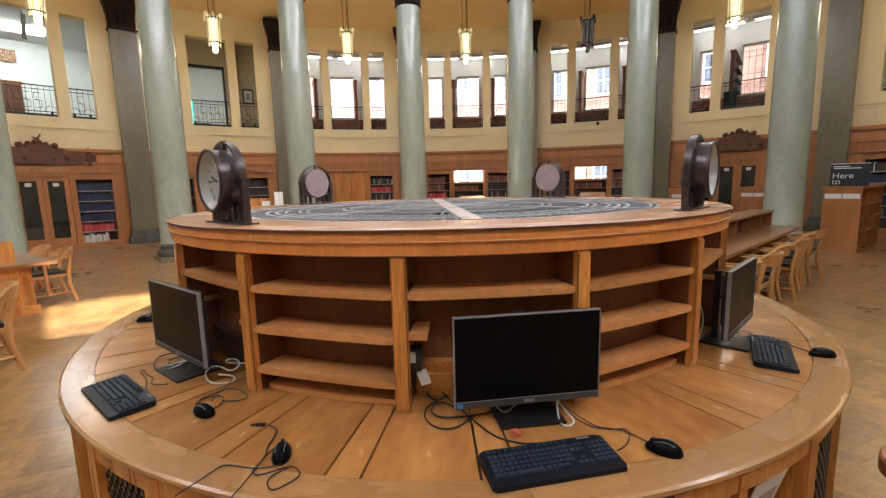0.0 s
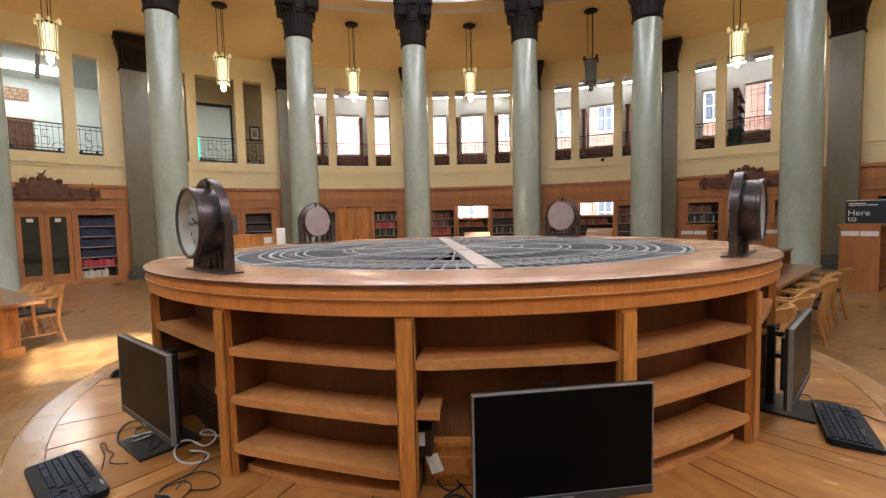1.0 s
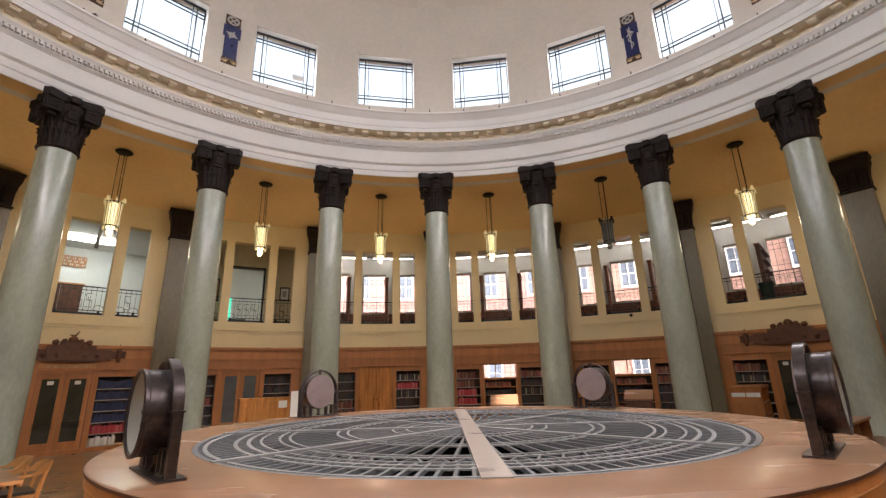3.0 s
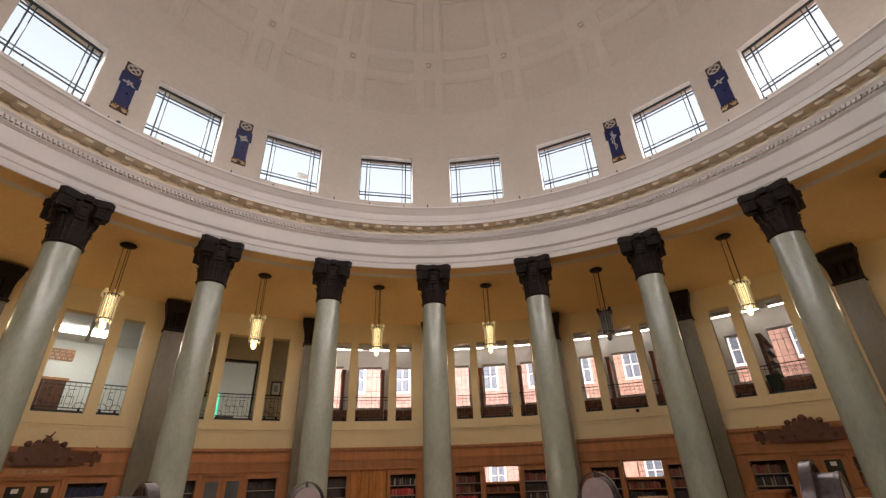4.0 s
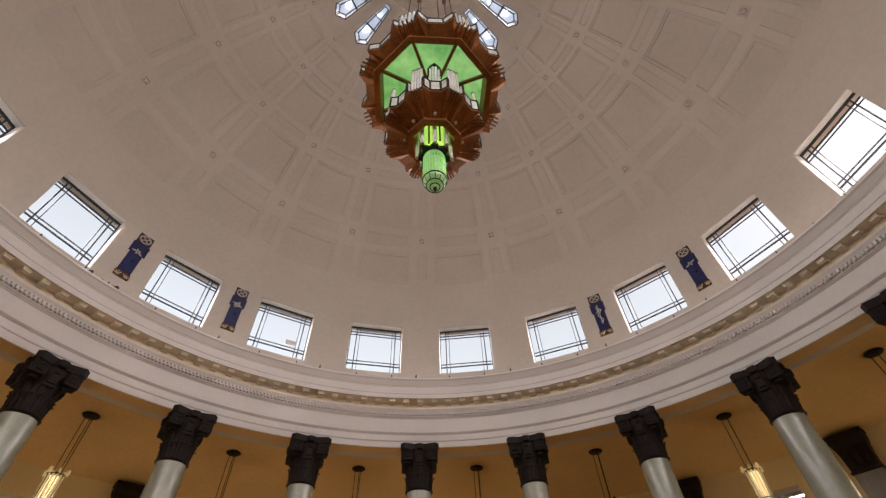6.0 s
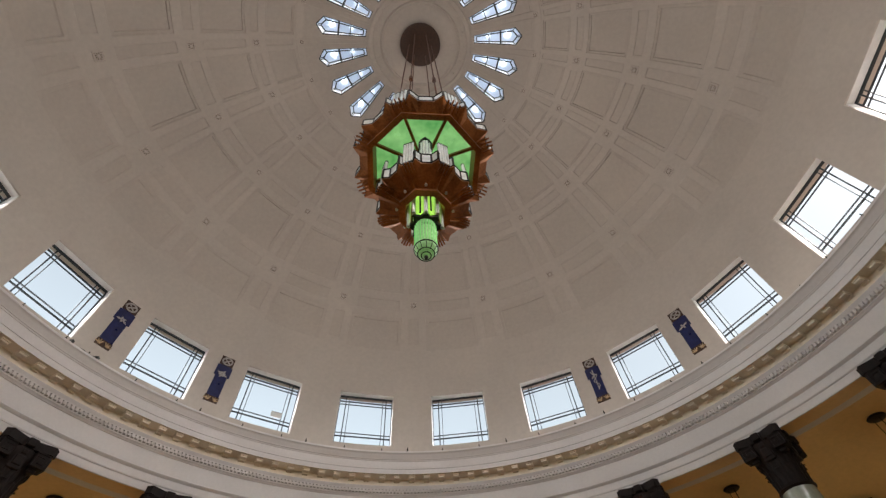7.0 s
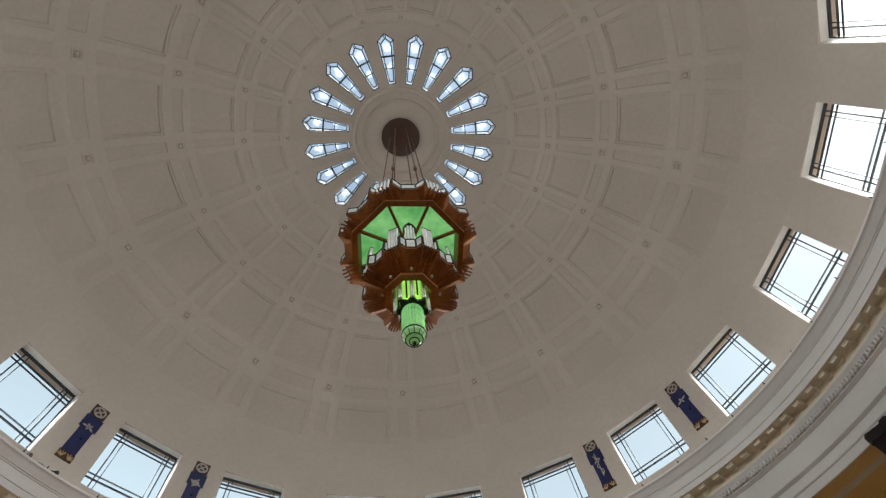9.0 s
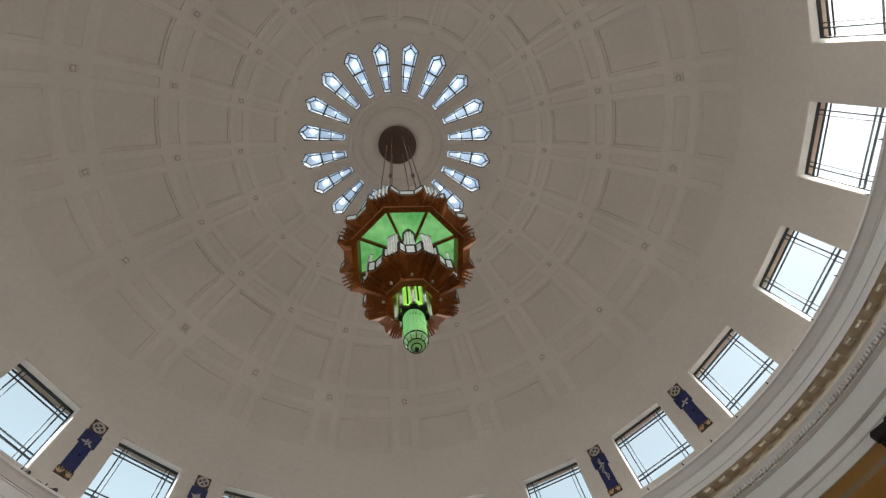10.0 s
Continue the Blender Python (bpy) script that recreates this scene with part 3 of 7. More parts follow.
# rosettes on the ribs of the dome
bm = new_bm()
e = 0.15
box(bm, -e, e, -e, e, -0.012, 0.02)
for x0, x1, y0, y1 in ((-e, e, -e, -e + 0.02), (-e, e, e - 0.02, e), (-e, -e + 0.02, -e + 0.02, e - 0.02), (e - 0.02, e, -e + 0.02, e - 0.02)):
    box(bm, x0, x1, y0, y1, -0.03, -0.012)
for i in range(4):
    prism(bm, [(-0.022, 0.035), (0.0, 0.022), (0.022, 0.035), (0.012, 0.075), (-0.012, 0.075)], -0.03, -0.012, Matrix.Rotation(radians(90 * i), 4, "Z"))
prism(bm, [(0.022 * math.cos(i), 0.022 * math.sin(i)) for i in np.linspace(0, 5.5, 8)], -0.038, -0.012)
stone = len(bm.faces)
# raised dark wedges for the openings between the petals, their shade put into colour
for i in range(8):
    m = Matrix.Rotation(radians(45 * i + 22.5), 4, "Z")
    prism(bm, [(0.0, 0.045), (0.016, 0.075), (0.0, 0.108), (-0.016, 0.075)], -0.016, -0.010, m)
for i in range(4):
    prism(bm, [(0.0, 0.105), (0.014, 0.13), (-0.014, 0.13)], -0.016, -0.010, Matrix.Rotation(radians(90 * i + 45), 4, "Z"))
ros_me = bpy.data.meshes.new("rosette")
bm.faces.ensure_lookup_table()
for f in bm.faces[stone:]:
    f.material_index = 1
bmesh.ops.recalc_face_normals(bm, faces=bm.faces)
bm.to_mesh(ros_me)
bm.free()
ros_me.materials.append(ROSETTE)
ros_me.materials.append(GLOOM)
for r in (9.11, 7.43, 5.72, 4.30):
    for i in range(20):
        o = new("rosette", ros_me)
        o.parent = dome
        p, q = dome_at(0, r), dome_at(0, r - 0.05)
        tilt = math.atan2(q.z - p.z, 0.05)
        o.matrix_basis = Matrix.Translation(dome_at(18 * i, r)) @ Matrix.Rotation(-radians(18 * i), 4, "Z") @ Matrix.Rotation(-tilt, 4, "X") @ Matrix.Scale({9.11: 1.0, 7.43: 0.92, 5.72: 0.82}.get(r, 0.62), 4)

# ---- gallery behind the openings ----
TAN = material("tan_paint", (0.60, 0.50, 0.33), 0.6, var=0.08, scale=1, fine=12)
bm = new_bm()
cbox(bm, 14.95, 22.0, -180, 180, 3.35, 3.55, 3)
structure(part("floor_gallery", bm, GLOOM), "dark timber floor of the gallery")
bm = new_bm()
cbox(bm, 15.25, 22.0, -180, 180, 7.35, 7.5, 3)
structure(part("ceiling_gallery", bm, WALL_WHITE), "white gallery ceiling")
GR = 18.5
LOBBY_LIGHT = material("lobby_light_panel", (0.9, 0.9, 0.9), 0.4, emit=(0.92, 1.0, 0.93), power=3.2)
grey_strip = material("grey_label_strip", (0.36, 0.35, 0.33), 0.5, var=0.1)
RED_TIMBER = material("reddish_timber", (0.29, 0.095, 0.042), 0.45, var=0.3, scale=3, fine=30, stretch=(4, 4, 0.7))
WINDOW_BAYS = (-9, 9, 27, 45, 63)
SIDE, MIDDLE = (3.73, 5.95), (-1.62, 1.62)
bm = new_bm()
for a in BAYS:
    if a in WINDOW_BAYS:
        cbox(bm, GR, GR + 0.35, a - 9, a + 9, 3.5, 4.75)
        cbox(bm, GR, GR + 0.35, a - 9, a + 9, 6.58, 7.4)
        for x0, x1 in ((-9, -5.95), (-3.73, -1.62), (1.62, 3.73), (5.95, 9)):
            cbox(bm, GR, GR + 0.35, a + x0, a + x1, 4.75, 6.58)
    elif a not in (-27, -45):
        cbox(bm, GR, GR + 0.35, a - 9, a + 9, 3.5, 7.4)
structure(part("wall_gallery", bm, WALL_WHITE), "pale painted outer wall of the gallery")
bm = new_bm()
cbox(bm, 21.5, 21.8, -54, -18, 3.5, 7.4)
cbox(bm, GR, 21.6, -18.4, -18, 3.5, 7.4)
cbox(bm, GR, 21.6, -54.4, -54, 3.5, 7.4)
structure(part("wall_landing", bm, WALL_WHITE), "white painted walls of the stair landing")
bm = new_bm()
cbox(bm, 16.6, 16.8, -36, -29.9, 3.5, 7.4)
cbox(bm, 16.6, 16.8, -29.9, -24.6, 6.15, 7.4)
cbox(bm, 16.6, 16.8, -24.6, -18, 3.5, 7.4)
structure(part("wall_lobby", bm, TAN), "shaded tan lobby wall with a wide doorway")
bm = new_bm()
cbox(bm, 16.58, 16.82, -24.78, -24.58, 3.55, 6.15)
cbox(bm, 16.58, 16.82, -29.95, -24.58, 6.15, 6.21)
structure(part("trim_doorway", bm, IRON), "dark metal doorway trim")
bm = new_bm()
for a in (-36, -18, 72):
    cbox(bm, 15.25, 16.6 if a == -36 else GR, a - 0.4, a + 0.4, 3.5, 7.4)
structure(part("wall_gallery_partition", bm, CREAM), "cream partition walls across the gallery")


def gallery_window(a, x0, x1):
    w = thing("window_gallery", "tall leaded gallery window with daylight beyond", "window", "gallery windows", None)
    w["kind"] = "structure"
    r = GR + 0.18
    bm = new_bm()
    cbox(bm, r, r + 0.06, a + x0, a + x1, 4.75, 4.80)
    cbox(bm, r, r + 0.06, a + x0, a + x1, 6.53, 6.58)
    cbox(bm, r, r + 0.06, a + x0, a + x0 + 0.09, 4.75, 6.58)
    cbox(bm, r, r + 0.06, a + x1 - 0.09, a + x1, 4.75, 6.58)
    part("window_frame", bm, PAPER, w, "white painted window frame")
    n = 5 if x1 - x0 > 3 else 4
    for i in range(1, n):
        bm = new_bm()
        e = a + x0 + (x1 - x0) * i / n
        cbox(bm, r + 0.01, r + 0.03, e - 0.022, e + 0.022, 4.8, 6.53)
        part("glazing_bar", bm, LEAD, w)
    for z in (4.98, 5.10, 5.52, 6.15, 6.35):
        bm = new_bm()
        cbox(bm, r + 0.01, r + 0.03, a + x0, a + x1, z - 0.007, z + 0.007)
        part("glazing_bar", bm, LEAD, w)


for a in WINDOW_BAYS:
    for x0, x1 in ((-5.95, -3.73), (-1.62, 1.62), (3.73, 5.95)):
        gallery_window(a, x0, x1)


def railing(a, x0, x1, label="black wrought iron railing in a gallery opening"):
    g = thing("railing", label, "railing", "railings in the gallery openings")
    r = 15.32
    for z0, z1 in ((4.70, 4.73), (4.60, 4.615), (3.98, 4.0)):
        bm = new_bm()
        cbox(bm, r - 0.015, r + 0.015, a + x0, a + x1, z0, z1)
        part("rail", bm, IRON, g)
    n = max(4, round((x1 - x0) / 0.50))
    for i in range(n + 1):
        e = a + x0 + (x1 - x0) * i / n
        bm = new_bm()
        rod(bm, at(e, r, 3.56), at(e, r, 4.70), 0.014 if i in (0, n) else 0.0055, 6)
        part("baluster", bm, IRON, g)
    bm = new_bm()
    cbox(bm, r + 0.02, r + 0.06, a + x0 - 0.2, a + x1 + 0.2, 3.56, 3.93)
    part("foot_board", bm, BLACK, g, "dark timber board along the foot of the railing")
    # square key-pattern ironwork in the middle and curled brackets at the end posts
    w = x1 - x0
    keys = (0.0,) if w < 3 else (-0.9, 0.0, 0.9)
    for c in keys:
        bm = new_bm()
        for u0, u1, z0, z1 in ((-0.30, 0.30, 4.50, 4.512), (-0.30, 0.30, 4.09, 4.102), (-0.30, -0.27, 4.30, 4.50), (0.27, 0.30, 4.09, 4.30), (-0.30, 0.10, 4.30, 4.312), (-0.10, 0.30, 4.29, 4.302),
                               (0.07, 0.10, 4.20, 4.30), (-0.10, -0.07, 4.30, 4.40)):
            m0 = a + (x0 + x1) / 2 + c
            cbox(bm, r - 0.008, r + 0.008, m0 + u0, m0 + u1, z0, z1)
        part("key_motif", bm, IRON, g)
    for e, d in ((a + x0 + 0.06, 1), (a + x1 - 0.06, -1)):
        bm = new_bm()
        pts = [at(e + d * (0.55 * (1 - math.cos(radians(15 * k)))), r, 4.0 + 0.16 * math.sin(radians(15 * k))) for k in range(0, 13)]
        for p, q in zip(pts, pts[1:]):
            rod(bm, p, q, 0.008, 5)
        part("scroll", bm, IRON, g)
        bm = new_bm()
        box(bm, -0.03, 0.03, -0.03, 0.03, 3.56, 4.0, turn(e + d * 0.5, r))
        part("foot_post", bm, IRON, g)
    return g


g = thing("waste_bin", "dark green bin standing by the gallery railing", "bin", "", turn(43.4, 15.75, 3.55))
bm = new_bm()
lathe(bm, [(0.0, 0.0), (0.17, 0.0), (0.20, 0.86), (0.215, 0.88), (0.215, 0.92), (0.19, 0.92), (0.17, 0.5), (0.0, 0.5)], 20)
part("body", bm, material("dark_green_plastic", (0.02, 0.045, 0.035), 0.4), g, smooth=True)
for a in (-63, -45, -27, -9, 9, 27, 45, 63):
    for x0, x1 in ((-5.85, -3.3), (-2.5, 2.5), (3.3, 5.85)):
        railing(a, x0, x1)
# low shelving under the gallery windows, with upright case ends between
for a in WINDOW_BAYS:
    for x0, x1 in ((-6.3, -2.0), (-1.9, 1.9), (2.0, 6.3)):
        g = thing("low_shelf", "low dark red wooden shelf unit under a gallery window", "shelf", "low shelves in the gallery")
        bm = new_bm()
        cbox(bm, 17.3, 17.7, a + x0, a + x1, 4.42, 4.52)
        part("top", bm, RED_TIMBER, g)
        bm = new_bm()
        cbox(bm, 17.35, 17.7, a + x0, a + x1, 3.55, 4.42)
        part("body", bm, RED_TIMBER, g)
    for x in ((-4.1, 1.45) if a == -9 else (-2.25, 3.45)):
        g = thing("case_end", "tall reddish wooden bookcase end in the gallery", "bookcase", "bookcases in the gallery")
        bm = new_bm()
        cbox(bm, 16.9, 18.3, a + x, a + x + 0.42, 3.55, 6.05, 0.5)
        part("end_panel", bm, RED_TIMBER if a < 40 else OAK_CARVED, g)
        bm = new_bm()
        cbox(bm, 16.88, 18.3, a + x - 0.1, a + x + 0.52, 6.05, 6.10, 0.5)
        part("top", bm, RED_TIMBER, g)
        for k in range(6 if a > 40 else 0):
            z = 4.0 + 0.36 * k
            bm = new_bm()
            cbox(bm, 16.95, 18.3, a + x + 0.42, a + x + 0.85, z, z + 0.025, 0.5)
            part("shelf", bm, OAK_CARVED, g)
for a in (-9, 9, 27, 45, 63):
    for x in (-4.3, 2.6):
        g = thing("tube_light", "lit white fluorescent ceiling tube", "tube light", "tube lights in the gallery")
        bm = new_bm()
        cbox(bm, 17.86, 17.90, a + x - 2.9, a + x + 2.9, 7.195, 7.23)
        part("tube", bm, TUBE, g)
        bm = new_bm()
        cbox(bm, 17.83, 17.93, a + x - 3.2, a + x + 3.2, 7.23, 7.35)
        part("housing", bm, PAPER, g)
bm = new_bm()
cbox(bm, 19.2, 19.9, -47.5, -41.0, 7.26, 7.34)
tagged(part("light_panel", bm, TUBE_SOFT), "long lit white ceiling light over the landing", "light panel")
bm = new_bm()
cbox(bm, 18.0, 18.6, -31, -24, 7.28, 7.34)
tagged(part("light_panel", bm, LOBBY_LIGHT), "lit white ceiling light in the lobby", "light panel")
# landing: fretwork grille, doorway, bracket
g = thing("wall_grille", "brown fretwork ventilation grille on a white wall", "grille")
bm = new_bm()
fx = [v for k in range(13) for v in (-0.42 + 0.0665 * k, -0.398 + 0.0665 * k)]
grid_plate(bm, fx, (6.53, 6.57, 6.66, 6.70, 6.80, 6.84, 6.93, 6.97), {(i, k) for i in range(1, 25, 2) for k in (1, 3, 5) if (i // 2 + k // 2) % 3}, -0.05, 0.0)
bm.transform(turn(-44.02, 21.46))
part("fretwork", bm, OAK_DULL, g)
d = thing("door_landing", "dark brown double door on the landing", "door")
for x0, x1 in ((-46.6, -44.75), (-44.70, -42.85)):
    bm = new_bm()
    cbox(bm, 21.38, 21.5, x0, x1, 3.55, 5.75, 1)
    part("leaf", bm, OAK_CARVED, d)
bm = new_bm()
cbox(bm, 21.36, 21.5, -46.8, -42.7, 5.75, 5.85, 1)
part("lintel", bm, OAK_DULL, d)
g = thing("wall_bracket", "grey metal arm hanging from the gallery ceiling", "bracket")
bm = new_bm()
box(bm, -0.055, 0.055, -0.015, 0.015, -0.36, 0.36, turn(-43.9, 16.25, 6.52) @ Matrix.Rotation(radians(4), 4, "Y"))
soften(bm, 0.006)
rod(bm, at(-43.9, 16.25, 6.8), at(-43.9, 16.25, 7.35), 0.012, 6)
part("arm", bm, grey_strip, g)
g = thing("picture", "small framed picture on the lobby wall", "picture")
bm = new_bm()
cbox(bm, 16.55, 16.6, -22.55, -21.25, 4.90, 5.46, 1)
part("frame", bm, IRON, g)
bm = new_bm()
cbox(bm, 16.54, 16.55, -22.4, -21.4, 4.96, 5.40, 1)
part("print", bm, PAPER, g)
bm = new_bm()
cbox(bm, 16.535, 16.54, -22.15, -21.65, 5.06, 5.30, 1)
part("picture_image", bm, grey_strip, g)
g = thing("picture", "dark framed notice on the lobby wall beside the doorway", "picture")
bm = new_bm()
cbox(bm, 16.55, 16.6, -31.0, -30.2, 4.76, 5.64, 1)
part("frame", bm, IRON, g)
bm = new_bm()
cbox(bm, 16.54, 16.55, -30.85, -30.35, 4.83, 5.57, 1)
part("print", bm, OAK_PALE, g)
g = thing("desk_lobby", "dark office desk seen beyond the lobby doorway", "desk")
bm = new_bm()
cbox(bm, 18.0, 18.7, -29.5, -26.3, 4.25, 4.30, 1)
cbox(bm, 18.05, 18.65, -29.4, -28.9, 3.55, 4.25, 1)
cbox(bm, 18.05, 18.65, -26.8, -26.4, 3.55, 4.25, 1)
part("body", bm, BLACK, g)
GREEN_EDGE = material("green_strip_light", (0.05, 0.5, 0.35), 0.4, emit=(0.05, 0.8, 0.5), power=0.55)
bm = new_bm()
cbox(bm, 15.9, 15.95, -29.2, -28.75, 4.0, 4.83, 1)
tagged(part("sign_strip", bm, GREEN_EDGE), "glowing green exit sign edge in the gallery", "sign")

# ---- panelled lower wall ----
DARK_GLASS = material("dark_door_glass", (0.045, 0.050, 0.040), 0.08, var=0.2, coat=0.3)
GREY_GLASS = material("grey_frosted_glass", (0.10, 0.115, 0.12), 0.35, var=0.15)
CENTRE = {-45: "doors", 45: "doors", -27: "grey_doors", -9: "cupboard", 9: "window", 27: "window", 63: "doors", -63: "panel", -81: "panel", 81: "panel"}
BACK = 15.34
bm = new_bm()
for a in BAYS:
    if CENTRE.get(a) == "window":
        cbox(bm, BACK, 15.6, a - 9, a - 2.4, 0, 2.3)
        cbox(bm, BACK, 15.6, a + 2.4, a + 9, 0, 2.3)
        cbox(bm, BACK, 15.6, a - 2.4, a + 2.4, 0, 1.66)
        cbox(bm, BACK, 15.6, a - 2.4, a + 2.4, 2.21, 2.3)
    else:
        cbox(bm, BACK, 15.6, a - 9, a + 9, 0, 2.3, 3)
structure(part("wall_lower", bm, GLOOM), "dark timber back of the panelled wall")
bm = new_bm()
cbox(bm, WALL_R - 0.02, BACK, -180, 180, 2.27, 2.50, 1.5)
cbox(bm, WALL_R - 0.01, BACK, -180, 180, 2.54, 2.80, 1.5)
cbox(bm, WALL_R - 0.06, 15.0, -180, 180, 2.50, 2.54, 1.5)
cbox(bm, WALL_R - 0.05, 15.0, -180, 180, 2.80, 2.84, 1.5)
cbox(bm, WALL_R - 0.10, 15.0, -180, 180, 2.84, 2.925, 1.5)
cbox(bm, WALL_R - 0.07, 15.0, -180, 180, 2.215, 2.27, 1.5)
structure(part("trim_frieze", bm, OAK_DULL), "oak frieze and cornice round the room")
for a in BAYS:
    bm = new_bm()
    for x0, x1 in ((-9, -6.45), (-2.78, -2.42), (2.42, 2.78), (6.45, 9)):
        cbox(bm, WALL_R, BACK, a + x0, a + x1, 0.0, 2.215)
    for x0, x1 in ((-7.6, -6.45), (6.45, 7.6)):
        cbox(bm, WALL_R - 0.03, WALL_R, a + x0 + 0.1, a + x1 - 0.1, 0.2, 2.15)
    cbox(bm, WALL_R - 0.025, WALL_R + 0.02, a - 9, a + 9, 0.0, 0.11)
    for x0, x1 in ((-6.45, -2.78), (2.78, 6.45)):
        cbox(bm, WALL_R + 0.02, BACK, a + x0, a + x1, 2.03, 2.215)
    structure(part("panelling", bm, OAK_DULL), "oak panelled bay framing with plinth")


def books_material(name, stops):
    m = material(name, (0.2, 0.1, 0.1), 0.55, var=0.1, scale=9, fine=60)
    nt = m.node_tree
    n, l = nt.nodes, nt.links
    geo = n.new("ShaderNodeNewGeometry")
    ramp = n.new("ShaderNodeValToRGB")
    ramp.color_ramp.interpolation = "CONSTANT"
    e = ramp.color_ramp.elements
    while len(e) < len(stops):
        e.new(0.5)
    for i, c in enumerate(stops):
        e[i].position, e[i].color = i / len(stops), (*c, 1)
    l.new(geo.outputs["Random Per Island"], ramp.inputs[0])
    l.new(ramp.outputs[0], n["Principled BSDF"].inputs["Base Color"])
    return m


BLUE_BOOKS = books_material("blue_bindings", [(0.012, 0.018, 0.06), (0.015, 0.022, 0.075), (0.01, 0.014, 0.045), (0.02, 0.03, 0.09)])
RED_BOOKS = books_material("red_bindings", [(0.42, 0.03, 0.04), (0.50, 0.05, 0.06), (0.36, 0.02, 0.03), (0.45, 0.06, 0.05), (0.55, 0.13, 0.13)])
DARK_BOOKS = books_material("dark_bindings", [(0.03, 0.018, 0.015), (0.055, 0.03, 0.022), (0.018, 0.03, 0.03), (0.09, 0.03, 0.025), (0.03, 0.03, 0.045)])
MIXED_BOOKS = books_material("mixed_bindings", [(0.16, 0.04, 0.03), (0.05, 0.03, 0.02), (0.02, 0.035, 0.06), (0.30, 0.24, 0.16), (0.03, 0.05, 0.03), (0.13, 0.02, 0.03), (0.5, 0.46, 0.38), (0.02, 0.02, 0.02)])
PALE_BOOKS = books_material("pale_bindings", [(0.6, 0.58, 0.53), (0.7, 0.69, 0.66), (0.4, 0.36, 0.3), (0.66, 0.64, 0.6)])
BROWN_BOOKS = books_material("brown_bindings", [(0.22, 0.09, 0.05), (0.15, 0.055, 0.035), (0.30, 0.16, 0.10), (0.10, 0.035, 0.025), (0.30, 0.06, 0.05)])
rng = random.Random(7)


def book_row(m, width, z, tall, mat, label, fill=1.0, depth=0.19):
    """Books side by side from -width/2 to width/2, spines towards -y."""
    vs, fs = [], []
    x = -width / 2
    end = -width / 2 + width * fill
    while x < end - 0.02:
        t = rng.uniform(0.018, 0.05)
        h = tall * rng.uniform(0.72, 1.0)
        d = depth * rng.uniform(0.85, 1.0)
        y0 = rng.uniform(0.0, 0.025)
        k = len(vs)
        lean = rng.uniform(-0.004, 0.02) if rng.random() < 0.12 else 0.0
        for zz, s in ((z, 0.0), (z + h, lean)):
            vs += [(x + s, y0, zz), (x + t - 0.002 + s, y0, zz), (x + t - 0.002 + s, y0 + d, zz), (x + s, y0 + d, zz)]
        fs += [tuple(k + j for j in f) for f in ((0, 3, 2, 1), (4, 5, 6, 7), (0, 1, 5, 4), (1, 2, 6, 5), (2, 3, 7, 6), (3, 0, 4, 7))]
        x += t
    me = bpy.data.meshes.new("books")
    me.from_pydata(vs, [], fs)
    me.materials.append(mat)
    o = new("books", me)
    o.matrix_basis = m
    return tagged(o, label, "books", "", "stuff")


def wall_case(a, off, w, kinds):
    g = thing("wall_bookcase", "built-in oak bookcase with shelves of bound volumes", "bookcase", "bookcases along the wall", turn(a + off, WALL_R))
    hw = w / 2
    for s in (-1, 1):
        bm = new_bm()
        box(bm, s * hw - 0.02, s * hw + 0.02, 0.01, 0.40, 0.11, 2.03)
        part("side", bm, OAK_DULL, g)
    zs = [0.13, 0.45, 0.76, 1.07, 1.38, 1.69]
    for z in zs:
        bm = new_bm()
        box(bm, -hw + 0.02, hw - 0.02, 0.03, 0.40, z - 0.025, z)
        part("shelf", bm, OAK_DULL, g)
        bm = new_bm()
        box(bm, -hw + 0.02, hw - 0.02, 0.022, 0.03, z - 0.027, z - 0.002)
        part("shelf_label_strip", bm, grey_strip, g)
    for z, kind in zip(zs, kinds):
        if kind:
            mat, lab = KINDS[kind]
            book_row(turn(a + off, WALL_R + 0.07), w - 0.06, z + 0.001, 0.26, mat, lab, rng.uniform(0.75, 1.0) if kind != "blue" else 1.0)


KINDS = {"blue": (BLUE_BOOKS, "row of navy blue bound volumes on a shelf"), "red": (RED_BOOKS, "row of bright red bound volumes on a shelf"),
         "dark": (DARK_BOOKS, "row of dark bound volumes on a shelf"), "mixed": (MIXED_BOOKS, "row of mixed coloured books on a shelf"),
         "pale": (PALE_BOOKS, "few white and grey files standing on a shelf"),
         "brown": (BROWN_BOOKS, "row of brown leather bound volumes on a shelf")}
PLAN = {-45: (["mixed", "mixed", "blue", "blue", "blue", "blue"], ["pale", "red", "blue", "blue", "blue", "blue"]),
        -27: (["dark"] * 3 + ["brown", "dark", "dark"], ["mixed", "brown", "mixed", "dark", "dark", "dark"]),
        -9: (["dark", "brown", "brown", "dark", "dark", "dark"], ["dark", "dark", "dark", "mixed", "red", "mixed"]),
        9: (["dark", "dark", "red", "red", "brown", "brown"], ["dark", "dark", "dark", "mixed", "dark", "brown"]),
        27: (["dark"] * 3 + ["mixed", "brown", "brown"], ["mixed", "dark", "dark", "dark", "brown", "brown"]),
        45: (["dark", "dark", "dark", "dark", "mixed", "brown"], ["brown", "dark", "dark", "dark", "brown", "mixed"]),
        63: (["dark", "mixed", "blue", "dark", "blue", "mixed"], ["dark", "mixed", "blue", "dark", "blue", "mixed"])}
for a, (lk, rk) in PLAN.items():
    for off, kinds in ((-4.615, lk), (4.615, rk)):
        wall_case(a, off, 0.93, kinds)


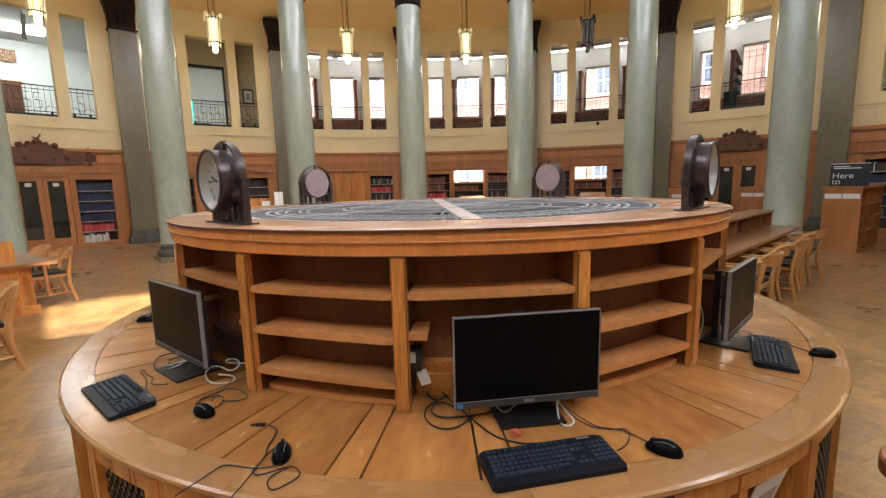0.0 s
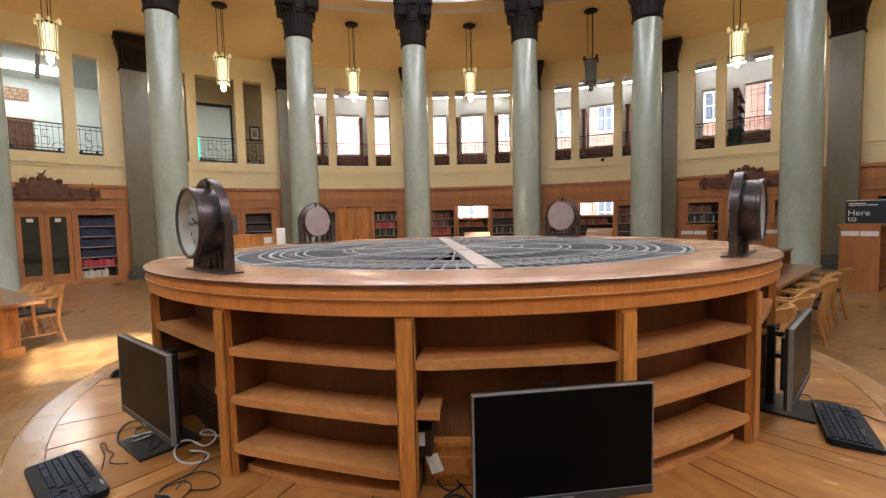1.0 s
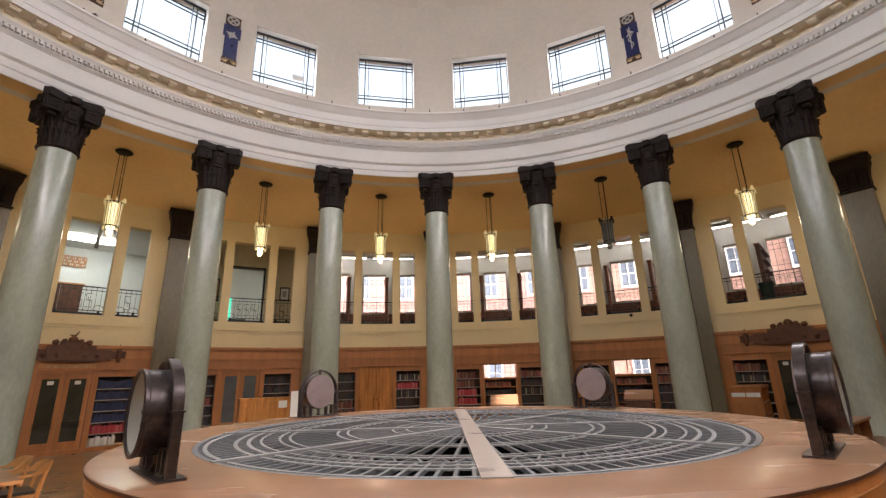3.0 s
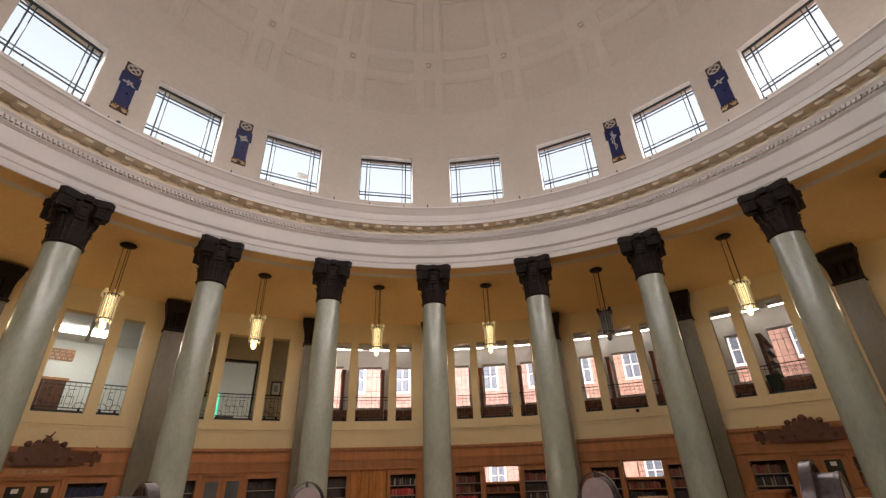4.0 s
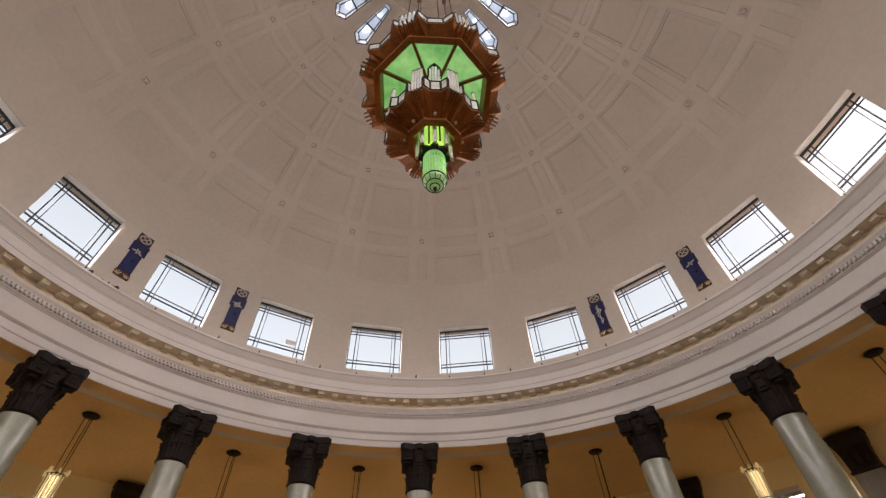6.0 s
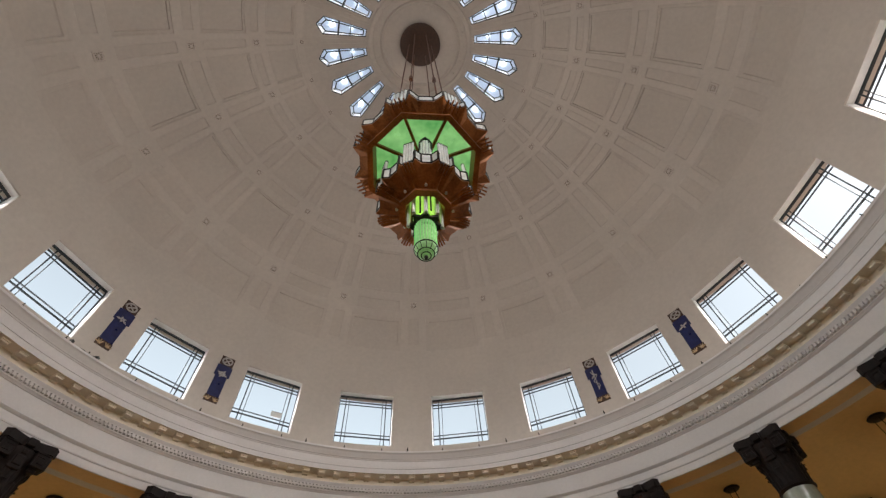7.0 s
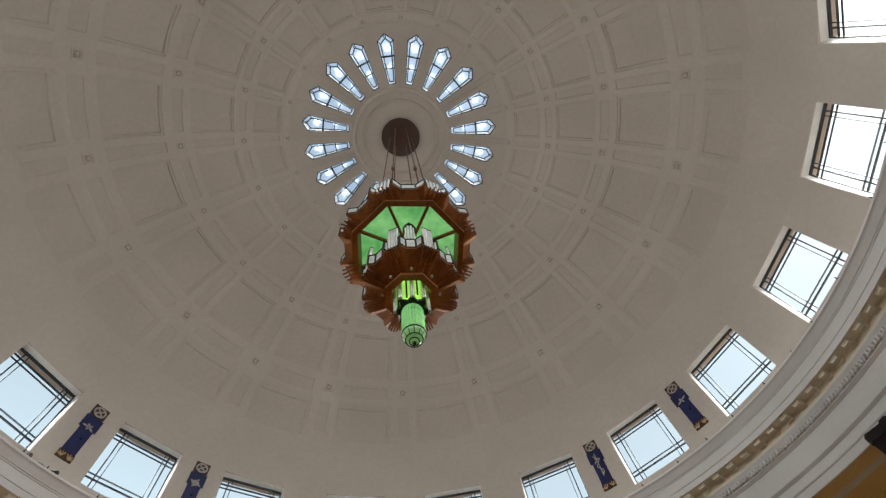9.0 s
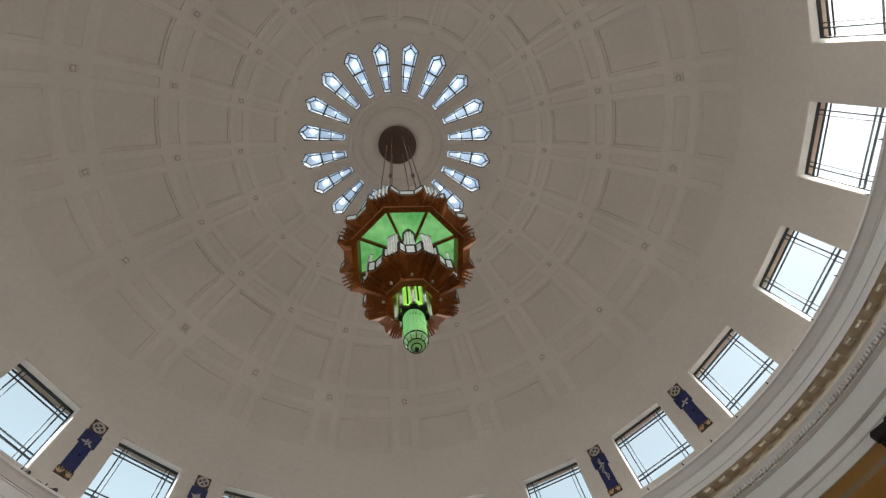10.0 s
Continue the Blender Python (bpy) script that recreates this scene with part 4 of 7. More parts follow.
def double_doors(a, mat, low=0.32, label="oak double door with dark glass panels"):
    g = thing("door_double", label, "door", "", turn(a, WALL_R))
    g["kind"] = "structure"
    for s in (-1, 1):
        bm = new_bm()
        x0, x1 = 0.004, 0.60
        for b in ((x0, x0 + 0.11, 0.02, 2.11), (x1 - 0.11, x1, 0.02, 2.11), (x0 + 0.11, x1 - 0.11, 1.98, 2.11), (x0 + 0.11, x1 - 0.11, 0.02, low)):
            box(bm, b[0], b[1], 0.03, 0.075, b[2], b[3])
        for w in bm.verts:
            w.co.x *= s
        leaf = part("leaf", bm, OAK_DULL, g)
        bm = new_bm()
        box(bm, s * 0.114, s * 0.49, 0.045, 0.055, low, 1.98)
        part("pane", bm, mat, leaf)
        if mat is DARK_GLASS:
            bm = new_bm()
            for z in (0.70, 0.76, 0.82):
                rod(bm, (s * 0.09, 0.0, z), (s * 0.52, 0.0, z), 0.012, 6)
            part("push_bar", bm, IRON, leaf)
            bm = new_bm()
            box(bm, s * 0.302 - 0.07, s * 0.302 + 0.07, 0.040, 0.044, 1.83, 1.93)
            part("notice", bm, PAPER, leaf)
    bm = new_bm()
    for x0, x1, z0, z1 in ((-0.63, -0.605, 0, 2.14), (0.605, 0.63, 0, 2.14), (-0.63, 0.63, 2.115, 2.215)):
        box(bm, x0, x1, -0.03, 0.10, z0, z1)
    part("door_frame", bm, OAK_DULL, g)
    return g


def pediment(a):
    g = thing("carved_overdoor", "dark carved wooden crest over a doorway", "carving", "carved crests over doorways", turn(a, WALL_R - 0.02))
    bm = new_bm()
    box(bm, -0.95, 0.95, -0.12, 0.0, 2.48, 2.78)
    box(bm, -0.55, 0.55, -0.17, 0.0, 2.46, 2.90)
    box(bm, -0.28, 0.28, -0.20, 0.0, 2.50, 3.00)
    soften(bm, 0.03, 2)
    part("panel", bm, OAK_CARVED, g)
    for x, z, r in ((-0.38, 2.98, 0.085), (0.38, 2.98, 0.085), (0, 3.05, 0.12), (-0.19, 3.02, 0.07), (0.19, 3.02, 0.07)):
        bm = new_bm()
        bmesh.ops.create_icosphere(bm, subdivisions=2, radius=r)
        for w in bm.verts:
            w.co = w.co * (1 + 0.18 * noise.noise(w.co * 22)) + Vector((x, -0.07, z))
        part("finial", bm, OAK_CARVED, g, smooth=True)
    for x in (-1.15, 1.15):
        bm = new_bm()
        lathe(bm, [(0.0, 2.42), (0.05, 2.45), (0.085, 2.55), (0.06, 2.66), (0.085, 2.75), (0.05, 2.86), (0.02, 2.95), (0.0, 2.98)], 12)
        bm.transform(Matrix.Translation((x, -0.03, 0)))
        part("baluster_boss", bm, OAK_CARVED, g, smooth=True)
        bm = new_bm()
        box(bm, x - 0.35, x + 0.35, -0.05, 0.0, 2.53, 2.76)
        soften(bm, 0.02)
        part("scroll_panel", bm, OAK_CARVED, g)
    for i in range(5):
        bm = new_bm()
        x = -0.6 + 0.3 * i
        lathe(bm, [(0.0, -0.03), (0.07, -0.02), (0.05, 0.02), (0.02, 0.035), (0, 0.04)], 10)
        bm.transform(Matrix.Translation((x, -0.17, 2.63)) @ Matrix.Rotation(radians(90), 4, "X"))
        part("leaf_boss", bm, OAK_CARVED, g, smooth=True)
    return g


for a in BAYS:
    kind = CENTRE.get(a, "panel")
    if kind == "doors":
        double_doors(a, DARK_GLASS)
        if a in (-45, 45):
            p = pediment(a)
            if a == -45:
                bm = new_bm()
                rod(bm, (0.0, -0.08, 3.12), (0.10, -0.10, 3.30), 0.03, 6, 0.015)
                rod(bm, (0.03, -0.08, 3.16), (-0.10, -0.08, 3.20), 0.035, 6, 0.01)
                part("crest", bm, OAK_CARVED, p)
                bm = new_bm()
                box(bm, -0.64, 0.64, -0.034, -0.03, 2.225, 2.40)
                b = part("name_board", bm, OAK_PALE, p, "pale wooden board with worn gilt lettering")
                for i in range(5):
                    bm = new_bm()
                    box(bm, -0.45 + 0.19 * i, -0.30 + 0.19 * i, -0.038, -0.034, 2.30, 2.34)
                    part("text_bar", bm, TILE_GOLD, b)
    elif kind == "grey_doors":
        double_doors(a, GREY_GLASS, 0.5, "oak double door with grey frosted panels")
    elif kind == "window":
        w = thing("window_low", "leaded window above a low bookcase", "window", "", turn(a, WALL_R + 0.30))
        w["kind"] = "structure"
        bm = new_bm()
        for x0, x1, z0, z1 in ((-0.63, -0.59, 1.66, 2.21), (0.59, 0.63, 1.66, 2.21), (-0.59, 0.59, 1.66, 1.70), (-0.59, 0.59, 2.17, 2.21), (-0.17, -0.14, 1.70, 2.17)):
            box(bm, x0, x1, -0.02, 0.05, z0, z1)
        part("frame", bm, OAK_PALE, w)
        for x in (-0.04, 0.2, 0.42):
            bm = new_bm()
            box(bm, x - 0.006, x + 0.006, 0.0, 0.02, 1.70, 2.17)
            part("glazing_bar", bm, LEAD, w)
        for z in (1.86, 2.06):
            bm = new_bm()
            box(bm, -0.14, 0.59, 0.0, 0.02, z - 0.006, z + 0.006)
            part("glazing_bar", bm, LEAD, w)
        g = thing("low_bookcase", "low oak bookcase under a window", "bookcase", "", turn(a, WALL_R))
        for z in (0.13, 0.45, 0.76, 1.07, 1.36):
            bm = new_bm()
            box(bm, -0.60, 0.60, 0.02, 0.40, z - 0.025, z)
            part("shelf", bm, OAK_DULL, g)
        bm = new_bm()
        box(bm, -0.62, 0.62, -0.02, 0.36, 1.62, 1.66)
        part("sill", bm, OAK_DULL, g)
        for s in (-1, 1):
            bm = new_bm()
            box(bm, s * 0.61 - 0.02, s * 0.61 + 0.02, 0.0, 0.40, 0.1, 1.62)
            part("side", bm, OAK_DULL, g)
        for z, k in ((0.13, "dark"), (0.45, "brown"), (0.76, "dark"), (1.07, "dark"), (1.36, "brown")):
            book_row(turn(a, WALL_R + 0.07), 1.1, z + 0.001, 0.21, KINDS[k][0], KINDS[k][1], rng.uniform(0.6, 1))
    else:
        g = thing("wall_cupboard" if kind == "cupboard" else "wall_panel", "flush oak cupboard doors set in the panelling", "cupboard", "", turn(a, WALL_R))
        for s in (-1, 1):
            bm = new_bm()
            box(bm, min(s * 0.003, s * 0.62), max(s * 0.003, s * 0.62), 0.05, 0.09, 0.11, 2.21)
            soften(bm, 0.004)
            leaf = part("door", bm, OAK, g)
            bm = new_bm()
            box(bm, s * 0.05 - 0.012, s * 0.05 + 0.012, 0.03, 0.05, 1.0, 1.08)
            part("handle", bm, IRON, leaf)

# ---- outside ----
bm = new_bm()
lathe(bm, [(15.6, -0.35), (600, -0.35)], 64)
structure(part("ground", bm, material("paving", (0.22, 0.20, 0.18), 0.8, var=0.2, scale=0.5, fine=6)), "pale paving outside the building")
bm = new_bm()
lathe(bm, [(18.85, 7.5), (18.85, 9.0), (10.3, 9.6), (10.3, 9.75), (19.1, 9.2), (19.1, 7.5)], 80, closed=True)
structure(part("roof_aisle", bm, GLOOM), "low roof over the gallery")
PANE_DARK = material("outside_glass", (0.13, 0.155, 0.20), 0.1, var=0.1)


def outside_block(a0, a1, mat, label):
    g = thing("brick_building", label, "building", "buildings outside")
    bm = new_bm()
    cbox(bm, 34, 42, a0, a1, -0.35, 17, 3)
    part("wall", bm, mat, g)
    a = a0 + 2.2
    while a < a1 - 1:
        for z in (1.0, 4.6, 8.1, 11.8):
            bm = new_bm()
            grid_plate(bm, (-0.6, -0.48, -0.03, 0.03, 0.48, 0.6), (-0.12, 0.06, 0.95, 1.0, 1.84, 1.95), {(1, 1), (3, 1), (1, 3), (3, 3)}, -0.06, 0.02)
            w = part("window", bm, PAPER, g)
            w.matrix_basis = turn(a, 34, z)
            bm = new_bm()
            box(bm, -0.48, 0.48, -0.015, 0.0, 0.06, 1.84)
            part("pane", bm, PANE_DARK, w)
        a += 5.97
    return g


outside_block(-24, 18, BRICK_RED, "red brick building with white framed windows outside")
outside_block(18, 80, BRICK_ORANGE, "orange brick building with white framed windows outside")

# ---- the round desk ----
GRILLE = material("grey_metal_slats", (0.24, 0.245, 0.26), 0.45, 0.2, var=0.12, scale=5, fine=40)
GRILLE_HOOP = material("pale_metal_hoops", (0.42, 0.42, 0.43), 0.4, 0.2, var=0.1, scale=5, fine=40)
GRILLE_BAR = material("pale_wood_bar", (0.56, 0.49, 0.45), 0.3, var=0.08, scale=4, fine=30, coat=0.3)
SHELF_TOP = material("oak_shelf", (0.63, 0.30, 0.105), 0.5, var=0.10, scale=1.6, fine=16, bump=0.06, stretch=(2, 2, 3), island=0.14, dark=(0.43, 0.18, 0.056), grain=0.06, pores=24)
# the desk's oak again, darkened to carry the shade inside the shelves
INNER_SHADED = material("oak_inner_shaded", (0.175, 0.064, 0.024), 0.5, var=0.25, scale=2, fine=24, bump=0.06, stretch=(5, 5, 0.7), grain=0.13, pores=26)

desk = thing("round_desk", "round oak enquiry desk with a drum of open shelves", "desk")
bm = new_bm()
lathe(bm, [(1.2, 0.715), (2.24, 0.715), (2.24, 0.745), (1.2, 0.745)], 96, closed=True)
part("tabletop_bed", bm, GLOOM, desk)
for k in range(16):
    bm = new_bm()
    lathe(bm, [(2.152, 0.722), (2.245, 0.722), (2.272, 0.732), (2.284, 0.745), (2.282, 0.757), (2.272, 0.762), (2.152, 0.762)], 12, 0.012 - 11.25, 11.25 - 0.012, closed=True)
    part("tabletop_rim", bm, OAK_TOP_RIM, desk).matrix_basis = turn(22.5 * k + 11.25)
seams = sorted([142.6, 145.4, 154.8, 158.0, -176.6, -179.7, -167.1, -164.1, -154.3, -151.0, -140.6, -137.8, -123.3, -116.2, -102.2, -99.0, -82, -60, -57, -40, -20, -17, 2, 22, 25, 45, 62, 65, 85, 105, 108, 126])
for a, b in zip(seams, seams[1:] + [seams[0] + 360]):
    bm = new_bm()
    h = (b - a) / 2
    cbox(bm, 1.22, 2.1495, 0.115 - h, h - 0.115, 0.722, 0.7605, 3)
    part("tabletop_board", bm, OAK_TOP, desk).matrix_basis = turn((a + b) / 2)
bm = new_bm()
lathe(bm, [(1.43, 1.358), (1.756, 1.355), (1.772, 1.361), (1.772, 1.408), (1.770, 1.410), (1.777, 1.413), (1.777, 1.441), (1.776, 1.4425), (1.776, 1.445), (1.43, 1.445)], 128, closed=True)
part("rim", bm, OAK_RIM, desk, "honey oak veneered rim with two beads", smooth=True)
bm = new_bm()
lathe(bm, [(1.428, 1.4455), (1.780, 1.4455), (1.783, 1.449), (1.783, 1.456), (1.778, 1.459), (1.432, 1.459), (1.428, 1.456)], 128, closed=True)
part("drum_top", bm, VENEER, desk, "polished pinkish brown veneer top", smooth=True)
bm = new_bm()
lathe(bm, [(1.7825, 1.4465), (1.7855, 1.4465), (1.7855, 1.4560), (1.7825, 1.4560)], 128, closed=True)
part("edge_band", bm, OAK_CARVED, desk, "dark edge band under the veneer top", smooth=True)
bm = new_bm()
lathe(bm, [(1.7725, 1.4065), (1.7805, 1.4080), (1.7815, 1.4110), (1.7800, 1.4135), (1.7725, 1.4140)], 128, closed=True)
part("bead", bm, SHELF_TOP, desk, "pale worn bead along the rim", smooth=True)
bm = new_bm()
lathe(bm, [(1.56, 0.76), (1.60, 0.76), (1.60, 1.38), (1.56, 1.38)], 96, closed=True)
part("back_panel", bm, INNER_SHADED, desk)
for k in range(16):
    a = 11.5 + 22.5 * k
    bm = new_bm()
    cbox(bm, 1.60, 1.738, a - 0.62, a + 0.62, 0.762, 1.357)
    part("partition", bm, INNER_SHADED, desk)
    bm = new_bm()
    cbox(bm, 1.74, 1.765, a - 0.95, a + 0.95, 0.763, 1.356)
    cbox(bm, 1.765, 1.773, a - 0.75, a + 0.75, 0.78, 1.345)
    post = part("post", bm, OAK, desk)
    for s in (-0.82, 0.82):
        bm = new_bm()
        cbox(bm, 1.7652, 1.7664, a + s - 0.035, a + s + 0.035, 0.775, 1.35)
        part("groove_line", bm, GLOOM, post)
    c = a + 11.25
    if round(c - 0.25) % 45 == 0:
        zs = (1.213,)
        front_bay = 170 < c < 200
        # trunks outside the front bay are coloured dark for the shade hiding them
        stub, trunk_mat = (2.2, OAK) if front_bay else (0.9, GLOOM)
        for s in (-1, 1):
            bm = new_bm()
            e = c + s * 10.3
            cbox(bm, 1.60, 1.76, min(e, e - s * stub), max(e, e - s * stub), 1.045, 1.068)
            part("shelf_stub", bm, SHELF_TOP, desk)
        bm = new_bm()
        cbox(bm, 1.60, 1.625, c - 10.2, c + 10.2, 0.765, 0.90)
        cbox(bm, 1.60, 1.64, c - 10.2, c + 10.2, 0.90, 0.915)
        cbox(bm, 1.625, 1.637, c - 10.2, c + 10.2, 0.80, 0.86)
        part("cable_trunk", bm, trunk_mat, desk)
    else:
        zs = (0.868, 1.042, 1.213)
        bm = new_bm()
        cbox(bm, 1.60, 1.705, c - 10.2, c + 10.2, 0.762, 0.784)
        part("bottom_shelf", bm, SHELF_TOP, desk)
    for z in zs:
        bm = new_bm()
        front = [at(c + 10.28 * i / 8, 1.757 - 0.022 * (1 - (i / 8) ** 2)).xy for i in range(-8, 9)]
        back = [at(c + 10.28 * i / 4, 1.601).xy for i in range(4, -5, -1)]
        prism(bm, [tuple(p) for p in front + back], z - 0.020, z + 0.008)
        es = [e for e in bm.edges if min((v.co.xy.length for v in e.verts)) > 1.7 and e.calc_length() > 0.032]
        bmesh.ops.bevel(bm, geom=es, offset=0.006, segments=1, affect="EDGES")
        part("shelf", bm, SHELF_TOP, desk)
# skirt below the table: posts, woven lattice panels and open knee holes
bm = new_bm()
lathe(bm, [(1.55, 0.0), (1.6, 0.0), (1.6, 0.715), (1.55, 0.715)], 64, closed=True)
part("inner_wall", bm, INNER_SHADED, desk)
LATTICE = material("woven_dark_metal", (0.10, 0.085, 0.07), 0.35, 0.6, var=0.4, scale=30, fine=120)


def skirt(c0, c1):
    """One stretch of the skirt between two knee holes: pier, lattice, pier, open cupboard, post, panel, pier."""
    d = 1 if c1 > c0 else -1

    def span(x, y):
        return sorted((c0 + d * x, c0 + d * y))
    whole, k0 = abs(c1 - c0), 2.6 if d > 0 else 6.7
    for x, y, r0 in ((k0, k0 + 1.9, 1.75), (17.4, 19.2, 1.75), (29.0, 29.9, 2.15), (whole - 8.6, whole - 6.7, 1.75)):
        bm = new_bm()
        cbox(bm, r0, 2.262, *span(x, y), 0.0, 0.716)
        part("pier", bm, OAK, desk)
    lo, hi = span(k0 + 1.9, 17.4)
    for z0, z1 in ((0.0, 0.10), (0.655, 0.716)):
        bm = new_bm()
        cbox(bm, 2.16, 2.256, lo, hi, z0, z1)
        part("rail", bm, OAK, desk)
    bm = new_bm()
    cbox(bm, 2.13, 2.14, lo, hi, 0.10, 0.655)
    part("lattice_back", bm, BLACK, desk)
    bm = new_bm()
    n, m = 19, 20
    for i in range(m):
        z = 0.10 + 0.555 * (i + 0.5) / m
        for j in range(n):
            e = lo + (hi - lo) * (j + 0.5) / n
            q = (hi - lo) / n * 0.42
            r = 2.232 if (i + j) % 2 else 2.219
            cbox(bm, r, r + 0.006, e - q, e + q, z - 0.0105, z + 0.0105, 3)
    tagged(part("lattice", bm, LATTICE, desk), "dark woven metal lattice", "", "", "stuff")
    for x, y in ((19.2, 29.0), (29.9, whole - 8.6)):
        bm = new_bm()
        cbox(bm, 2.16, 2.256, *span(x, y), 0.655, 0.716)
        part("rail", bm, OAK, desk)
    bm = new_bm()
    cbox(bm, 1.6, 2.22, *span(19.2, 29.0), 0.36, 0.38)
    part("cupboard_shelf", bm, OAK, desk)
    bm = new_bm()
    cbox(bm, 2.20, 2.235, *span(29.9, whole - 8.6), 0.0, 0.655)
    part("skirt_panel", bm, OAK, desk)


for c0, c1 in ((133, 178), (88, 133), (43, 88), (-2, 43), (229, 178), (274, 229), (319, 274), (358, 319)):
    skirt(c0, c1)

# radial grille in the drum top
# near-black disc stands in for the unlit hollow below the slats
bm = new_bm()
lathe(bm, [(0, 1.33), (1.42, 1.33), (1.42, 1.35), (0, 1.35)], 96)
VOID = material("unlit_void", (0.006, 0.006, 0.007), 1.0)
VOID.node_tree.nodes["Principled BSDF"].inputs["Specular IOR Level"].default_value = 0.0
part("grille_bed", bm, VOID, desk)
bm = new_bm()
lathe(bm, [(1.405, 1.432), (1.427, 1.432), (1.427, 1.457), (1.405, 1.457)], 96, closed=True)
grille = part("grille", bm, GRILLE, desk, "pale radial metal grille over a dark void")
for r0, r1 in ((1.368, 1.386), (1.240, 1.258), (1.182, 1.20), (1.128, 1.140), (1.04, 1.052), (0.99, 1.003), (0.745, 0.758), (0.69, 0.703), (0.44, 0.452), (0.36, 0.372)):
    bm = new_bm()
    lathe(bm, [(r0, 1.449), (r1, 1.449), (r1, 1.455), (r0, 1.455)], 96, closed=True)
    part("grille_hoop", bm, GRILLE_HOOP, grille)


def slat_mesh(r0, r1, w):
    b = new_bm()
    box(b, -w, w, r0, r1, 1.437, 1.4535)
    me = bpy.data.meshes.new("grille_slat")
    bmesh.ops.recalc_face_normals(b, faces=b.faces)
    b.to_mesh(me)
    b.free()
    me.materials.append(GRILLE)
    return me


outer, mid, zig, core = slat_mesh(1.135, 1.41, 0.0062), slat_mesh(0.45, 1.045, 0.0055), slat_mesh(1.04, 1.14, 0.005), slat_mesh(0.07, 0.45, 0.0042)
for i in range(144):
    a = 2.5 * i + 1.25
    o = new("grille_slat", outer)
    o.parent, o.matrix_basis = grille, turn(a)
    o = new("grille_slat", zig)
    o.parent = grille
    o.matrix_basis = turn(a) @ Matrix.Translation((0, 1.09, 0)) @ Matrix.Rotation(radians(28 if i % 2 else -28), 4, "Z") @ Matrix.Translation((0, -1.09, 0))
    if i % 2 == 0:
        o = new("grille_slat", mid)
        o.parent, o.matrix_basis = grille, turn(a + 1.25)
    if i % 2 == 0:
        o = new("grille_slat", core)
        o.parent, o.matrix_basis = grille, turn(a + 1.25)
for i in range(8):
    w = 0.046 if i % 4 == 0 else 0.019
    bm = new_bm()
    box(bm, -w, w, 0.0, 1.428, 1.44, 1.4625 if i % 4 == 0 else 1.461)
    o = part("crossbar", bm, GRILLE_BAR if i % 4 == 0 else GRILLE_HOOP, desk, "pale crossbar over the grille")
    o.matrix_basis = turn(45 * i + 1.2)

# ---- bronze clocks on the drum ----
CLOCK_BACK = material("pale_pinkish_enamel", (0.36, 0.275, 0.275), 0.4, var=0.12, scale=9, fine=60)
DIAL = material("clock_dial", (0.46, 0.46, 0.43), 0.35, var=0.06, scale=6, fine=40)
DIAL_GLASS = material("clock_glass", (0.6, 0.62, 0.6), 0.05, var=0.02, alpha=0.12, coat=0.5)


